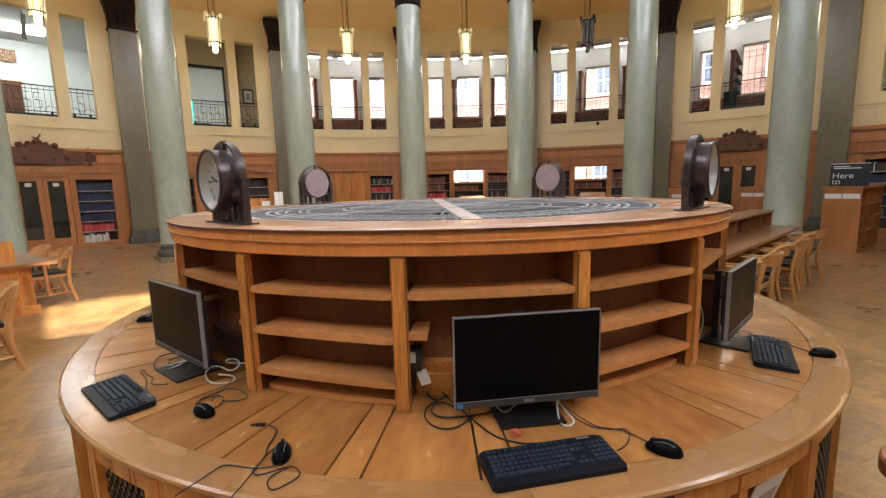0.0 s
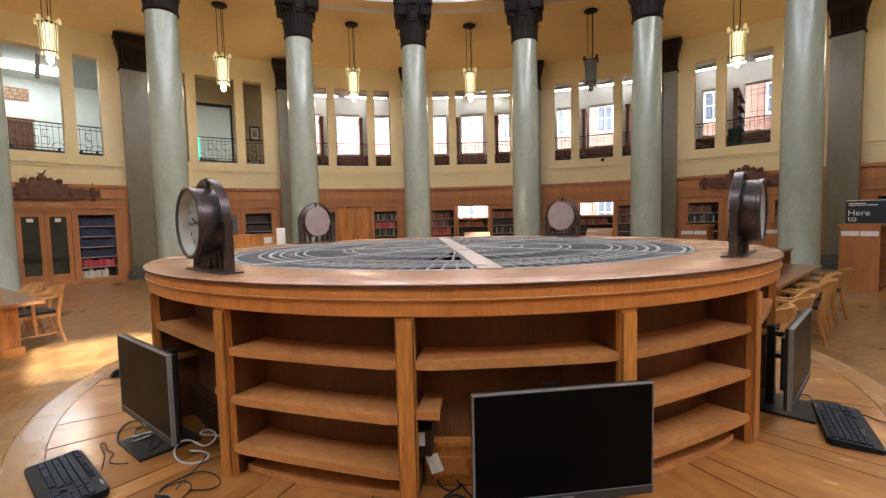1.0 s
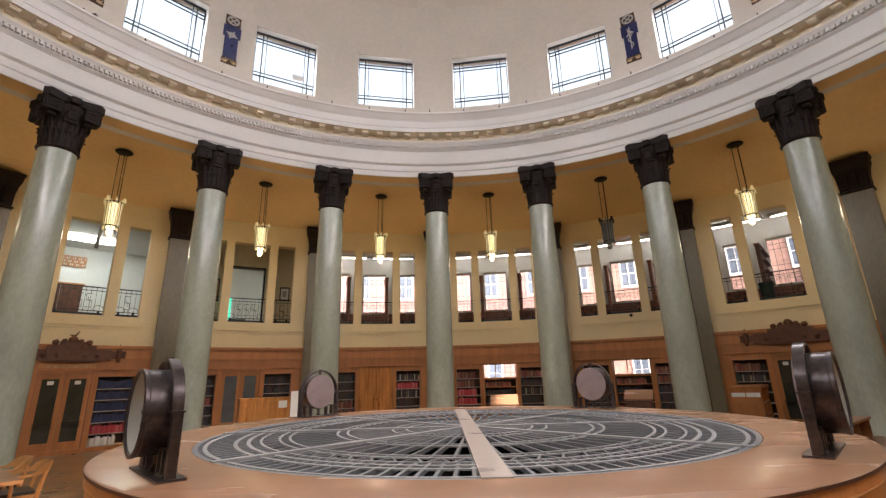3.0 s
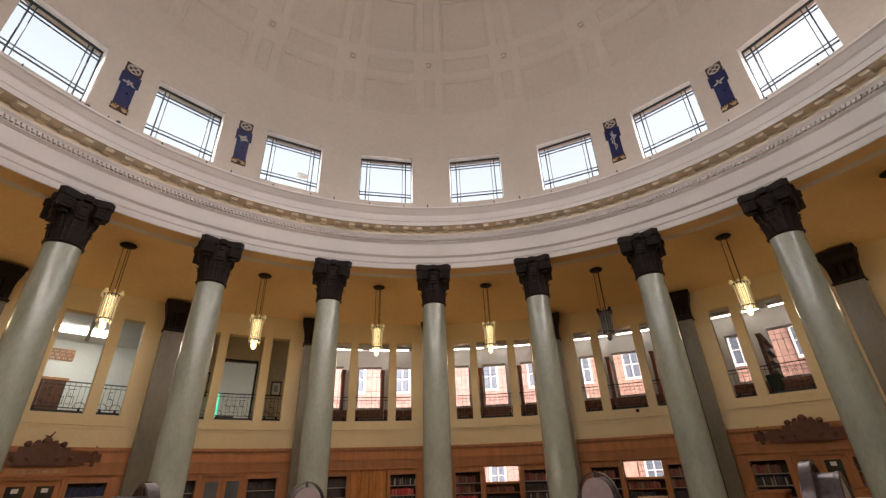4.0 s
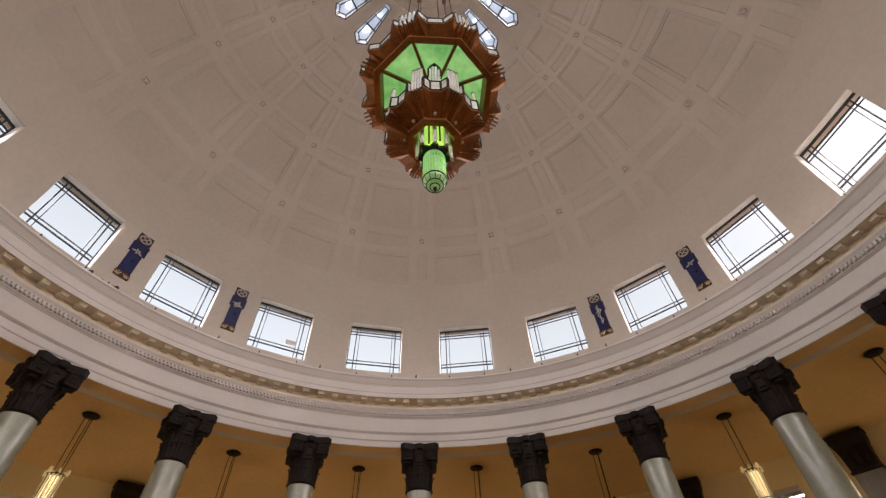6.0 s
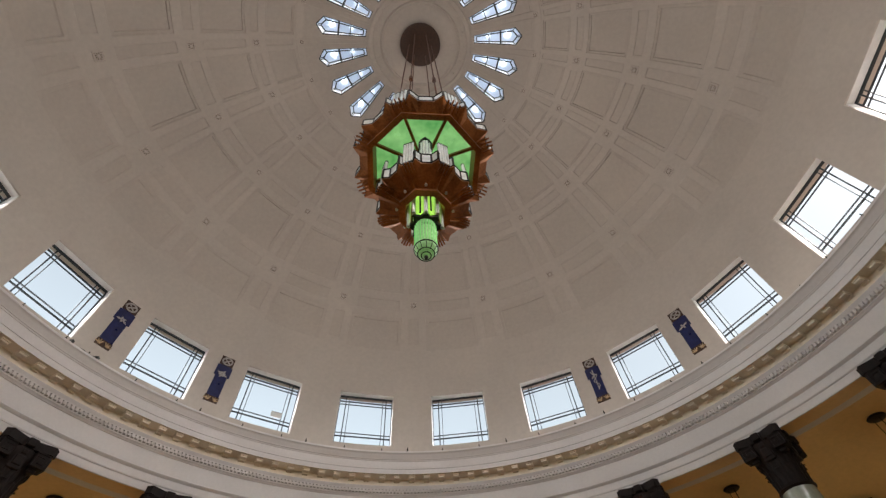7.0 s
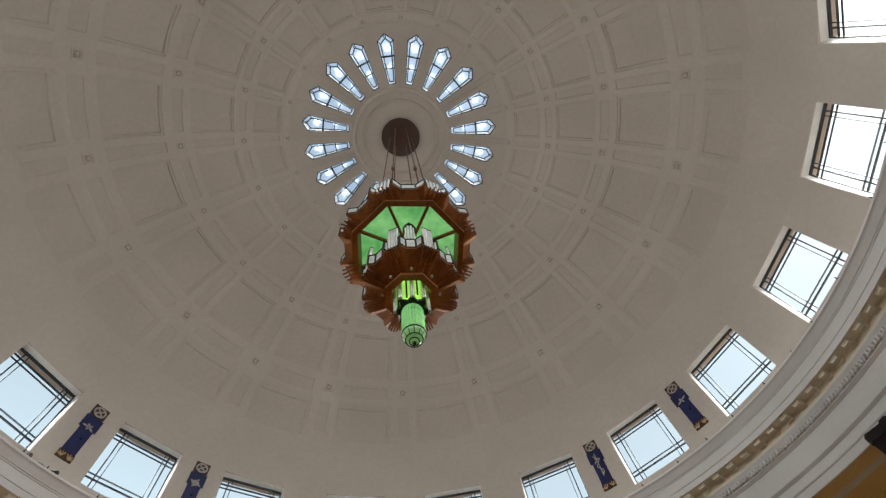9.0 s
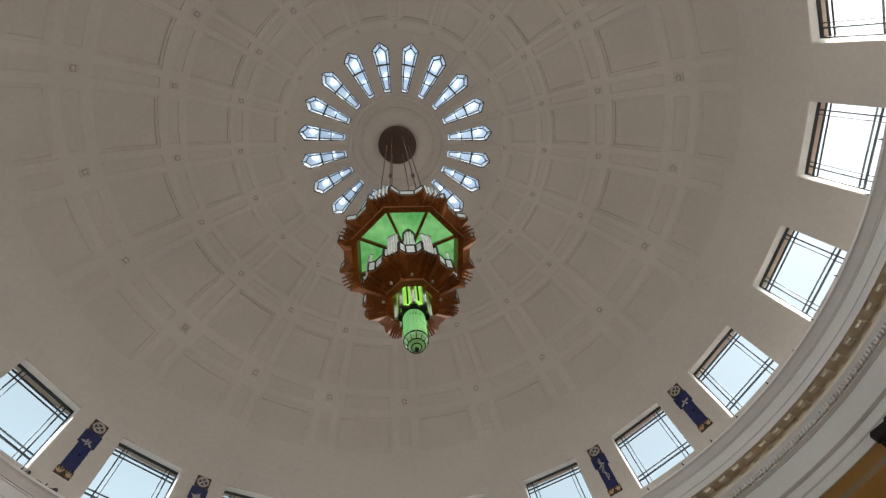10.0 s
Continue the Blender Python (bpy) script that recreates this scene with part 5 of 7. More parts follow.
def clock():
    g = thing("drum_clock", "round brown bronze desk clock on trunnion stand", "clock", "clocks on the drum")
    face = Matrix.Translation((0, 0.028, 0.262)) @ Matrix.Rotation(radians(-90), 4, "X")
    bm = new_bm()
    lathe(bm, [(0.0, -0.060), (0.165, -0.060), (0.178, -0.056), (0.183, -0.045), (0.183, 0.066), (0.187, 0.071), (0.187, 0.086), (0.178, 0.090), (0.170, 0.086), (0.168, 0.03), (0.0, 0.03)], 48)
    bm.transform(face)
    part("case", bm, CLOCK_METAL, g, smooth=True)
    bm = new_bm()
    lathe(bm, [(0.0, 0.032), (0.135, 0.032), (0.167, 0.074), (0.167, 0.078), (0.135, 0.036), (0.0, 0.036)], 40)
    bm.transform(face)
    dial = part("dial", bm, DIAL, g, "pale grey dial with dark hour marks")
    for i in range(12):
        bm = new_bm()
        box(bm, -0.005, 0.005, 0.105, 0.128, 0.0365, 0.0385, Matrix.Rotation(radians(30 * i), 4, "Z"))
        bm.transform(face)
        part("hour_mark", bm, BLACK, dial)
    for ang, ln, w in ((250, 0.070, 0.006), (275, 0.110, 0.004)):
        bm = new_bm()
        box(bm, -w, w, -0.02, ln, 0.039, 0.042, Matrix.Rotation(radians(ang), 4, "Z"))
        bm.transform(face)
        part("pointer", bm, BLACK, dial)
    bm = new_bm()
    lathe(bm, [(0.0, 0.083), (0.12, 0.082), (0.168, 0.080)], 40)
    bm.transform(face)
    part("glass", bm, DIAL_GLASS, g, smooth=True)
    bm = new_bm()
    lathe(bm, [(0.0, -0.066), (0.172, -0.066), (0.178, -0.063), (0.178, -0.057), (0.0, -0.058)], 40)
    bm.transform(face)
    part("back_plate", bm, CLOCK_BACK, g, "pale pinkish grey back plate")
    bm = new_bm()
    lathe(bm, [(0.214, -0.025), (0.224, -0.023), (0.224, 0.023), (0.214, 0.025)], 28, -100, 100, closed=True)
    bm.transform(Matrix.Translation((0, 0, 0.272)) @ Matrix.Rotation(radians(90), 4, "X"))
    part("strap", bm, CLOCK_METAL, g, smooth=True)
    bm = new_bm()
    rod(bm, (0, 0, 0.435), (0, 0, 0.50), 0.016, 10)
    part("hanger", bm, CLOCK_METAL, g)
    bm = new_bm()
    box(bm, -0.265, 0.265, -0.055, 0.055, 0.0, 0.010)
    soften(bm, 0.003)
    part("base_plate", bm, CLOCK_METAL, g)
    for s in (-1, 1):
        bm = new_bm()
        box(bm, 0.210, 0.245, -0.020, 0.020, 0.010, 0.262)
        box(bm, 0.180, 0.250, -0.026, 0.026, 0.262, 0.272)
        box(bm, 0.090, 0.210, -0.024, 0.024, 0.010, 0.020)
        box(bm, 0.090, 0.104, -0.024, 0.024, 0.020, 0.108)
        box(bm, 0.090, 0.175, -0.024, 0.024, 0.108, 0.120)
        box(bm, 0.161, 0.175, -0.024, 0.024, 0.020, 0.108)
        for v in bm.verts:
            v.co.x *= s
        part("upright", bm, CLOCK_METAL, g)
        bm = new_bm()
        rod(bm, (s * 0.17, 0, 0.262), (s * 0.23, 0, 0.262), 0.02, 10)
        part("trunnion", bm, CLOCK_METAL, g)
    bm = new_bm()
    lathe(bm, [(0.022, 0.014), (0.026, 0.03), (0.016, 0.045), (0.018, 0.085), (0.03, 0.09)], 16)
    part("foot_knob", bm, CLOCK_METAL, g, smooth=True)
    return g


clk = clock()
CLOCK_SIZE = Matrix.Diagonal((0.735, 0.735, 0.735, 1))
clk.matrix_basis = turn(-137.0, 1.63, 1.459) @ Matrix.Rotation(radians(-5), 4, "Z") @ CLOCK_SIZE
for a in (135.8, 45.5, -46):
    copy_thing(clk, turn(a, 1.63 if abs(a) > 90 else 1.60, 1.459))

# ---- workstations ----


def grey(name, v, rough):
    return material(name, (v, v, v * 1.03), rough, var=0.08, scale=12, fine=80)


SILVER = grey("silver_plastic", 0.24, 0.4)
KEYBOARD = material("blue_black_plastic", (0.008, 0.010, 0.016), 0.42, var=0.15, scale=15, fine=120)
KEY = material("black_keycap", (0.028, 0.037, 0.058), 0.42, var=0.1)
for m in (KEYBOARD, KEY):
    m.node_tree.nodes["Principled BSDF"].inputs["Specular IOR Level"].default_value = 0.22
LABEL_BLUE = material("blue_sticker", (0.06, 0.22, 0.55), 0.5)
LABEL_RED = material("red_tag", (0.65, 0.12, 0.08), 0.6)
WHITE_CABLE = material("white_cable_sheath", (0.72, 0.71, 0.68), 0.5)


def monitor(drop=0.0):
    g = thing("monitor", "black flat computer monitor switched off, on a black stand", "monitor", "monitors on the desk")
    bm = new_bm()
    box(bm, -0.27, 0.27, -0.028, -0.004, 0.083 - drop, 0.416 - drop)
    box(bm, -0.20, 0.20, -0.05, -0.028, 0.14 - drop, 0.36 - drop)
    soften(bm, 0.004)
    body = part("body", bm, BLACK, g)
    bm = new_bm()
    for x0, x1, z0, z1 in ((-0.2705, -0.2665, 0.083, 0.4165), (0.2665, 0.2705, 0.083, 0.4165), (-0.2665, 0.2665, 0.4135, 0.4165), (-0.2665, 0.2665, 0.1065, 0.1085)):
        box(bm, x0, x1, -0.016, 0.0005, z0 - drop, z1 - drop)
    part("edge_strip", bm, SILVER, body, "thin silver edge")
    bm = new_bm()
    box(bm, -0.2655, 0.2655, -0.004, -0.0015, 0.108 - drop, 0.412 - drop)
    part("screen", bm, SCREEN, body, "dark glossy blank screen")
    bm = new_bm()
    box(bm, -0.2655, 0.2655, -0.004, 0.0015, 0.0835 - drop, 0.107 - drop)
    part("chin", bm, grey("dark_grey_plastic", 0.05, 0.45), body)
    bm = new_bm()
    box(bm, -0.022, 0.018, 0.0015, 0.003, 0.090 - drop, 0.101 - drop)
    part("badge", bm, SILVER, body)
    bm = new_bm()
    box(bm, -0.022, 0.022, -0.128, -0.098, 0.008, 0.37)
    box(bm, -0.018, 0.018, -0.100, -0.048, 0.325 - drop, 0.345 - drop)
    box(bm, -0.018, 0.018, -0.100, -0.048, 0.225 - drop, 0.245 - drop)
    box(bm, -0.05, 0.05, -0.056, -0.046, 0.20 - drop, 0.30 - drop)
    soften(bm, 0.005)
    part("stand_neck", bm, BLACK, g)
    bm = new_bm()
    box(bm, -0.12, 0.12, -0.16, 0.06, 0.0, 0.010)
    soften(bm, 0.003)
    part("stand_foot", bm, BLACK, g)
    return g


side = monitor()
side.matrix_basis = turn(-130.7, 1.85, 0.762) @ Matrix.Rotation(radians(6), 4, "Z")
copy_thing(side, turn(132.0, 1.86, 0.762) @ Matrix.Rotation(radians(-8), 4, "Z"))
mon = monitor(0.024)
mon.matrix_basis = turn(176.85, 1.833, 0.762)
bm = new_bm()
box(bm, 0.240, 0.262, 0.0016, 0.0022, 0.062, 0.080)
stick = part("sticker", bm, LABEL_BLUE, mon, "small blue and white sticker")

key_me = bpy.data.meshes.new("key")
bm = new_bm()
v = box(bm, -0.5, 0.5, -0.5, 0.5, 0, 1)
for w in v[4:]:
    w.co.x *= 0.82
    w.co.y *= 0.78
bmesh.ops.recalc_face_normals(bm, faces=bm.faces)
bm.to_mesh(key_me)
bm.free()
key_me.materials.append(KEY)


def keyboard():
    g = thing("keyboard", "black wired computer keyboard with palm rest", "keyboard", "keyboards on the desk")
    bm = new_bm()
    pts = [(-0.225, -0.08), (-0.215, -0.092), (0.215, -0.092), (0.225, -0.08), (0.225, 0.07), (0.205, 0.082), (-0.205, 0.082), (-0.225, 0.07)]
    prism(bm, pts, 0.0, 0.014)
    for w in bm.verts:
        if w.co.z > 0.01:
            w.co.z += 0.010 * (w.co.y + 0.09) / 0.17
            w.co.xy *= 0.985
    soften(bm, 0.003)
    part("body", bm, KEYBOARD, g)
    bm = new_bm()
    box(bm, 0.13, 0.175, 0.068, 0.076, 0.020, 0.0245)
    part("badge", bm, SILVER, g)

    def key(x, y, w):
        o = new("key", key_me)
        o.parent = g
        o.matrix_basis = Matrix.Translation((x, y, 0.0145 + 0.010 * (y + 0.09) / 0.17)) @ Matrix.Diagonal((w, 0.0185, 0.007, 1))

    for r in range(5):
        y = 0.035 - 0.0205 * r
        if r == 4:
            x = -0.205
            for w in (0.022, 0.018, 0.022, 0.105, 0.022, 0.018, 0.022, 0.022):
                key(x + w / 2, y, w - 0.002)
                x += w
        else:
            for c in range(15):
                key(-0.196 + 0.0185 * c, y, 0.0165)
        for c in range(3):
            if r in (0, 1, 4) or (r == 3 and c == 1):
                key(0.083 + 0.0185 * c, y, 0.0165)
        for c in range(4):
            key(0.148 + 0.0185 * c, y, 0.0165)
    for c in range(13):
        key(-0.196 + 0.021 * c + 0.006 * (c // 4), 0.060, 0.014)
    return g


def flat(x, y, deg, z=0.763):
    return Matrix.Translation((x, y, z)) @ Matrix.Rotation(radians(deg), 4, "Z")


kb = keyboard()
KB = Matrix.Diagonal((0.935, 0.95, 1, 1))
kb.matrix_basis = flat(0.093, -2.100, 7) @ KB
copy_thing(kb, flat(-1.535, -1.44, -45))
copy_thing(kb, flat(1.415, -1.405, 53))
copy_thing(kb, flat(-2.02, -0.10, -88))


def mouse():
    g = thing("computer_mouse", "small glossy black computer mouse with grey stripe", "mouse", "mice on the desk")
    bm = new_bm()
    bmesh.ops.create_uvsphere(bm, u_segments=20, v_segments=12, radius=1.0)
    for w in list(bm.verts):
        w.co = Vector((w.co.x * 0.030 * (1 - 0.12 * w.co.y), w.co.y * 0.056, max(w.co.z, -0.12) * 0.036 * (1 + 0.12 * -w.co.y) + 0.0045))
    part("shell", bm, SCREEN, g, smooth=True)
    bm = new_bm()
    rod(bm, (-0.004, 0.032, 0.030), (0.004, 0.032, 0.030), 0.009, 12)
    part("wheel", bm, BLACK, g)
    for s in (-1, 1):
        bm = new_bm()
        for i in range(8):
            a, b = 0.028 - 0.0075 * i, 0.028 - 0.0075 * (i + 1)
            f = lambda y: Vector((s * 0.013, y, 0.0055 + 0.036 * (1 - 0.12 * y / 0.056) * max(0.0, 1 - (y / 0.056) ** 2 - 0.19) ** 0.5))
            rod(bm, f(a), f(b), 0.0013, 5)
        part("stripe", bm, SILVER, g)
    return g


ms = mouse()
ms.matrix_basis = flat(0.462, -2.085, 50)
for x, y, d in ((-1.115, -1.633, -125 + 180), (-0.741, -1.952, 5), (1.629, -1.457, 70), (-2.05, -0.28, -90)):
    copy_thing(ms, flat(x, y, d))


def cable(pts, mat, r=0.0021, label="thin black computer cable lying in loops", z=0.7655):
    c = bpy.data.curves.new("cable", "CURVE")
    c.dimensions, c.bevel_depth, c.bevel_resolution = "3D", r, 1
    s = c.splines.new("NURBS")
    s.points.add(len(pts) - 1)
    for q, w in zip(s.points, pts):
        q.co = (w[0], w[1], w[2] if len(w) > 2 else z, 1)
    s.use_endpoint_u, s.order_u, s.resolution_u = True, 3, 5
    tmp = new("cable", c)
    me = bpy.data.meshes.new_from_object(tmp.evaluated_get(bpy.context.evaluated_depsgraph_get()))
    bpy.data.objects.remove(tmp)
    me.materials.append(mat)
    return tagged(new("cable", me), label, "cable")


bk = BLACK
cable([(-0.84, -1.758), (-0.80, -1.774), (-0.793, -1.848), (-0.803, -1.897), (-0.79, -1.955), (-0.804, -1.995), (-0.81, -2.03), (-0.786, -2.052), (-0.74, -2.031), (-0.69, -2.009), (-0.652, -2.063), (-0.691, -2.104), (-0.727, -2.129), (-0.755, -2.077), (-0.732, -2.04), (-0.703, -2.024)], bk)
cable([(-0.988, -2.12), (-0.933, -2.028), (-0.91, -1.981), (-0.842, -2.007), (-0.778, -2.026), (-0.725, -2.005)], bk, z=0.769)
cable([(-0.84, -2.2), (-0.805, -2.07), (-0.793, -1.946), (-0.76, -1.90)], bk, z=0.771)
cable([(-1.09, -1.60), (-1.07, -1.551), (-1.094, -1.498), (-1.135, -1.481), (-1.174, -1.512), (-1.178, -1.55), (-1.18, -1.503), (-1.136, -1.458), (-1.113, -1.417), (-1.10, -1.37, 0.79)], bk)
cable([(-1.125, -1.54), (-1.128, -1.459), (-1.097, -1.428), (-1.034, -1.455), (-0.987, -1.513), (-0.992, -1.545), (-1.04, -1.555), (-1.08, -1.545)], bk, z=0.769)
cable([(-1.463, -1.377), (-1.518, -1.263), (-1.578, -1.202), (-1.604, -1.166), (-1.58, -1.16), (-1.54, -1.229), (-1.494, -1.25), (-1.481, -1.298), (-1.469, -1.329), (-1.429, -1.344), (-1.391, -1.34)], bk, z=0.767)
cable([(-1.05, -1.24, 0.80), (-1.113, -1.23, 0.80), (-1.207, -1.204, 0.80), (-1.163, -1.20, 0.82), (-1.10, -1.25, 0.81), (-1.128, -1.31, 0.79), (-1.189, -1.289, 0.82), (-1.248, -1.258, 0.80), (-1.252, -1.30, 0.78), (-1.204, -1.36, 0.767), (-1.136, -1.381, 0.767), (-1.10, -1.341, 0.767), (-1.132, -1.288, 0.77), (-1.19, -1.30, 0.78)], WHITE_CABLE, 0.0036, "white cable bundled in a loop")
cable([(-1.49, -1.03, 0.80), (-1.607, -0.96, 0.768), (-1.604, -1.037, 0.767), (-1.562, -1.127, 0.767), (-1.508, -1.195, 0.767), (-1.458, -1.187, 0.77), (-1.426, -1.147, 0.775), (-1.36, -1.16, 0.80)], bk, 0.0034)
cable([(-1.45, -1.09, 0.80), (-1.526, -1.049, 0.772), (-1.51, -1.10, 0.772), (-1.46, -1.131, 0.775), (-1.38, -1.18, 0.80)], bk, 0.003)
cable([(-1.385, -1.17, 0.80), (-1.439, -1.157, 0.775), (-1.473, -1.174, 0.769), (-1.50, -1.182, 0.769), (-1.522, -1.145, 0.769), (-1.488, -1.126, 0.772), (-1.41, -1.13, 0.79)], WHITE_CABLE, 0.003, "white cable in a loop beside the stand")
cable([(-1.35, -1.21, 0.82), (-1.372, -1.233, 0.785), (-1.345, -1.285, 0.777), (-1.32, -1.249, 0.79), (-1.29, -1.25, 0.82)], bk, 0.0034)
cable([(-0.285, -1.53, 0.90), (-0.272, -1.55, 0.80), (-0.251, -1.631), (-0.207, -1.655), (-0.162, -1.60), (-0.218, -1.657), (-0.265, -1.702), (-0.279, -1.777), (-0.246, -1.85), (-0.19, -1.875), (-0.133, -1.84), (-0.10, -1.79)], bk, 0.0034)
cable([(-0.144, -1.748), (-0.19, -1.674), (-0.238, -1.69), (-0.252, -1.753), (-0.219, -1.80), (-0.136, -1.802), (-0.031, -1.788), (0.05, -1.75)], bk, 0.0036, z=0.771)
cable([(-0.20, -1.60, 0.78), (-0.15, -1.70), (-0.096, -1.829), (-0.054, -1.927), (-0.005, -1.968), (0.06, -1.998), (0.20, -1.995)], bk, 0.003)
cable([(0.20, -1.74, 0.79), (0.251, -1.794), (0.286, -1.918), (0.354, -1.945), (0.426, -1.944), (0.366, -2.048), (0.321, -2.063)], bk)
cable([(0.21, -1.72, 0.80), (0.286, -1.918), (0.37, -1.95), (0.403, -1.969), (0.435, -2.035)], bk, z=0.769)
cable([(0.238, -1.74, 0.80), (0.193, -1.868), (0.216, -1.916), (0.262, -1.877), (0.247, -1.80), (0.20, -1.72, 0.84)], WHITE_CABLE, 0.0034, "white cable in a loop beside the stand")
cable([(-0.02, -1.69, 0.80), (0.0, -1.79, 0.772), (0.04, -1.80, 0.775), (0.09, -1.75, 0.80)], WHITE_CABLE, 0.003, "white cable in a loop beside the stand")
cable([(1.46, -1.16), (1.56, -1.146), (1.611, -1.2), (1.593, -1.325), (1.615, -1.40)], bk)
cable([(1.35, -1.19, 0.78), (1.451, -1.201), (1.57, -1.114), (1.53, -1.07), (1.44, -1.12)], bk)
cable([(1.10, -1.30, 0.78), (1.20, -1.22, 0.85), (1.22, -1.16, 0.95), (1.15, -1.20, 1.02)], WHITE_CABLE, 0.003, "white cable rising behind the stand")
bm = new_bm()
box(bm, -0.022, 0.012, -0.006, 0.006, 0.0, 0.008)
box(bm, 0.012, 0.03, -0.004, 0.004, 0.002, 0.006)
plug = tagged(part("usb_plug", bm, BLACK), "small black cable plug lying on the table", "plug")
plug.matrix_basis = flat(-0.872, -1.752, 176)
bm = new_bm()
box(bm, -0.012, 0.012, -0.022, 0.022, 0.0, 0.004)
box(bm, -0.010, 0.004, -0.022, 0.0, 0.004, 0.012)
tag = tagged(part("paper_tag", bm, LABEL_RED), "small folded red paper tag by the monitor", "tag")
tag.matrix_basis = flat(0.027, -1.935, 8, 0.772)
bm = new_bm()
cbox(bm, 1.64, 1.70, -170.6, -168.2, 0.90, 0.985)
box_ = part("socket_box", bm, BLACK, desk, "black power socket box")
bm = new_bm()
cbox(bm, 1.70, 1.704, -169.9, -168.5, 0.935, 0.978)
part("socket_label", bm, PAPER, box_)
bm = new_bm()
box(bm, -0.02, 0.02, -0.002, 0.002, -0.06, 0.0)
o = part("cable_tag", bm, PAPER, desk, "white paper cable tag")
o.matrix_basis = turn(-170.5, 1.69, 0.90) @ Matrix.Rotation(radians(20), 4, "Y")
bm = new_bm()
box(bm, -0.105, 0.105, -0.002, 0.002, 0.0, 0.22)
sheet = tagged(part("notice_sheet", bm, PAPER), "printed notice sheet propped under the table", "notice")
sheet.matrix_basis = turn(156.3, 2.16, 0.39) @ Matrix.Rotation(radians(-15), 4, "X")
for i in range(7):
    bm = new_bm()
    box(bm, -0.08, 0.08 - 0.03 * (i % 3), 0.0022, 0.003, 0.03 + 0.018 * i, 0.038 + 0.018 * i)
    part("text_bar", bm, grey("print_grey", 0.2, 0.7) if i == 0 else bpy.data.materials["print_grey"], sheet)

# ---- pendant lamps ----


def pendant(lit):
    g = thing("pendant_lamp", ("lit amber glass rod pendant lamp hung on metal stems" if lit else "unlit grey glass rod pendant lamp on metal stems"), "pendant lamp", "pendant lamps in the aisle")
    bm = new_bm()
    lathe(bm, [(0.0, 0.0), (0.20, 0.0), (0.22, -0.02), (0.19, -0.05), (0.06, -0.07), (0.0, -0.07)], 24)
    part("ceiling_rose", bm, IRON, g, smooth=True)
    for i in range(3):
        a = at(120 * i + 20, 0.10)
        bm = new_bm()
        rod(bm, a + Vector((0, 0, -0.05)), a + Vector((0, 0, -1.53)), 0.009, 6)
        part("stem", bm, IRON, g)
    bm = new_bm()
    lathe(bm, [(0.0, -1.46), (0.10, -1.46), (0.085, -2.06), (0.0, -2.12)], 12)
    part("lamp_core", bm, LAMP_GLOW if lit else LAMP_OFF, g)
    bm = new_bm()
    lathe(bm, [(0.0, -2.10), (0.06, -2.10), (0.07, -2.15), (0.062, -2.20), (0.035, -2.235), (0.0, -2.25)], 12)
    part("finial_glass", bm, LAMP_GLOW if lit else LAMP_OFF, g, smooth=True)
    for i in range(12):
        a, b = at(30 * i, 0.150), at(30 * i, 0.132)
        top = -1.33 if i % 3 == 0 else -1.41
        bm = new_bm()
        rod(bm, a + Vector((0, 0, top)), b + Vector((0, 0, -2.02 if i % 3 else -2.10)), 0.021, 6)
        part("glass_rod", bm, LAMP_GLASS if lit else LAMP_OFF, g)
        bm = new_bm()
        a, b = at(30 * i + 15, 0.158), at(30 * i + 15, 0.138)
        rod(bm, a + Vector((0, 0, -1.40)), b + Vector((0, 0, -2.03)), 0.008, 5)
        part("cage_bar", bm, IRON, g)
    for z, q in ((-1.42, 0.175), (-2.0, 0.158)):
        bm = new_bm()
        lathe(bm, [(q - 0.07, z), (q, z), (q, z - 0.018), (q - 0.07, z - 0.018)], 12, closed=True)
        part("band", bm, IRON, g)
    for i in range(4):
        bm = new_bm()
        box(bm, -0.02, 0.02, 0.12, 0.25, -1.42, -1.39, Matrix.Rotation(radians(90 * i + 45), 4, "Z"))
        box(bm, -0.03, 0.03, 0.21, 0.25, -1.45, -1.34, Matrix.Rotation(radians(90 * i + 45), 4, "Z"))
        part("bracket", bm, LAMP_GLASS if lit else IRON, g)
    # the lantern hangs on its stems a little lower and is slightly larger than its frame's unit size
    for o in g.children:
        if o.name.split(".")[0] not in ("ceiling_rose", "stem"):
            o.matrix_basis = Matrix.Translation((0, 0, 0.116)) @ Matrix.Diagonal((1.16, 1.16, 1.17, 1))
    return g


lit, unlit = pendant(True), pendant(False)
unlit.matrix_basis = turn(27, 12.47, 8.13)
lit.matrix_basis = turn(9, 12.47, 8.13)
for a in BAYS:
    if a not in (9, 27):
        copy_thing(lit, turn(a, 12.47, 8.13))
    if a != 27:
        d = bpy.data.lights.new("pendant_light", "POINT")
        d.energy, d.color, d.shadow_soft_size = PENDANT_WATTS, (1.0, 0.80, 0.50), 0.12
        new("pendant_light", d).location = at(a, 12.47, 5.50)

# ---- chandelier on the axis ----
COPPER = material("copper_brown_metal", (0.36, 0.135, 0.042), 0.40, 0.7, var=0.3, scale=3, fine=30, bump=0.03)
GREEN_GLASS = material("green_glass", (0.20, 0.50, 0.22), 0.25, var=0.15, scale=1.8, fine=5, emit=(0.18, 0.55, 0.22), power=0.36, coat=0.4)
for nm in (GREEN_GLASS,):
    nt = nm.node_tree
    ramp = next(n for n in nt.nodes if n.type == "VALTORGB")
    ramp.color_ramp.elements[0].color, ramp.color_ramp.elements[1].color = (0.06, 0.36, 0.08, 1), (0.36, 0.76, 0.30, 1)
    nt.links.new(ramp.outputs[0], nt.nodes["Principled BSDF"].inputs["Emission Color"])
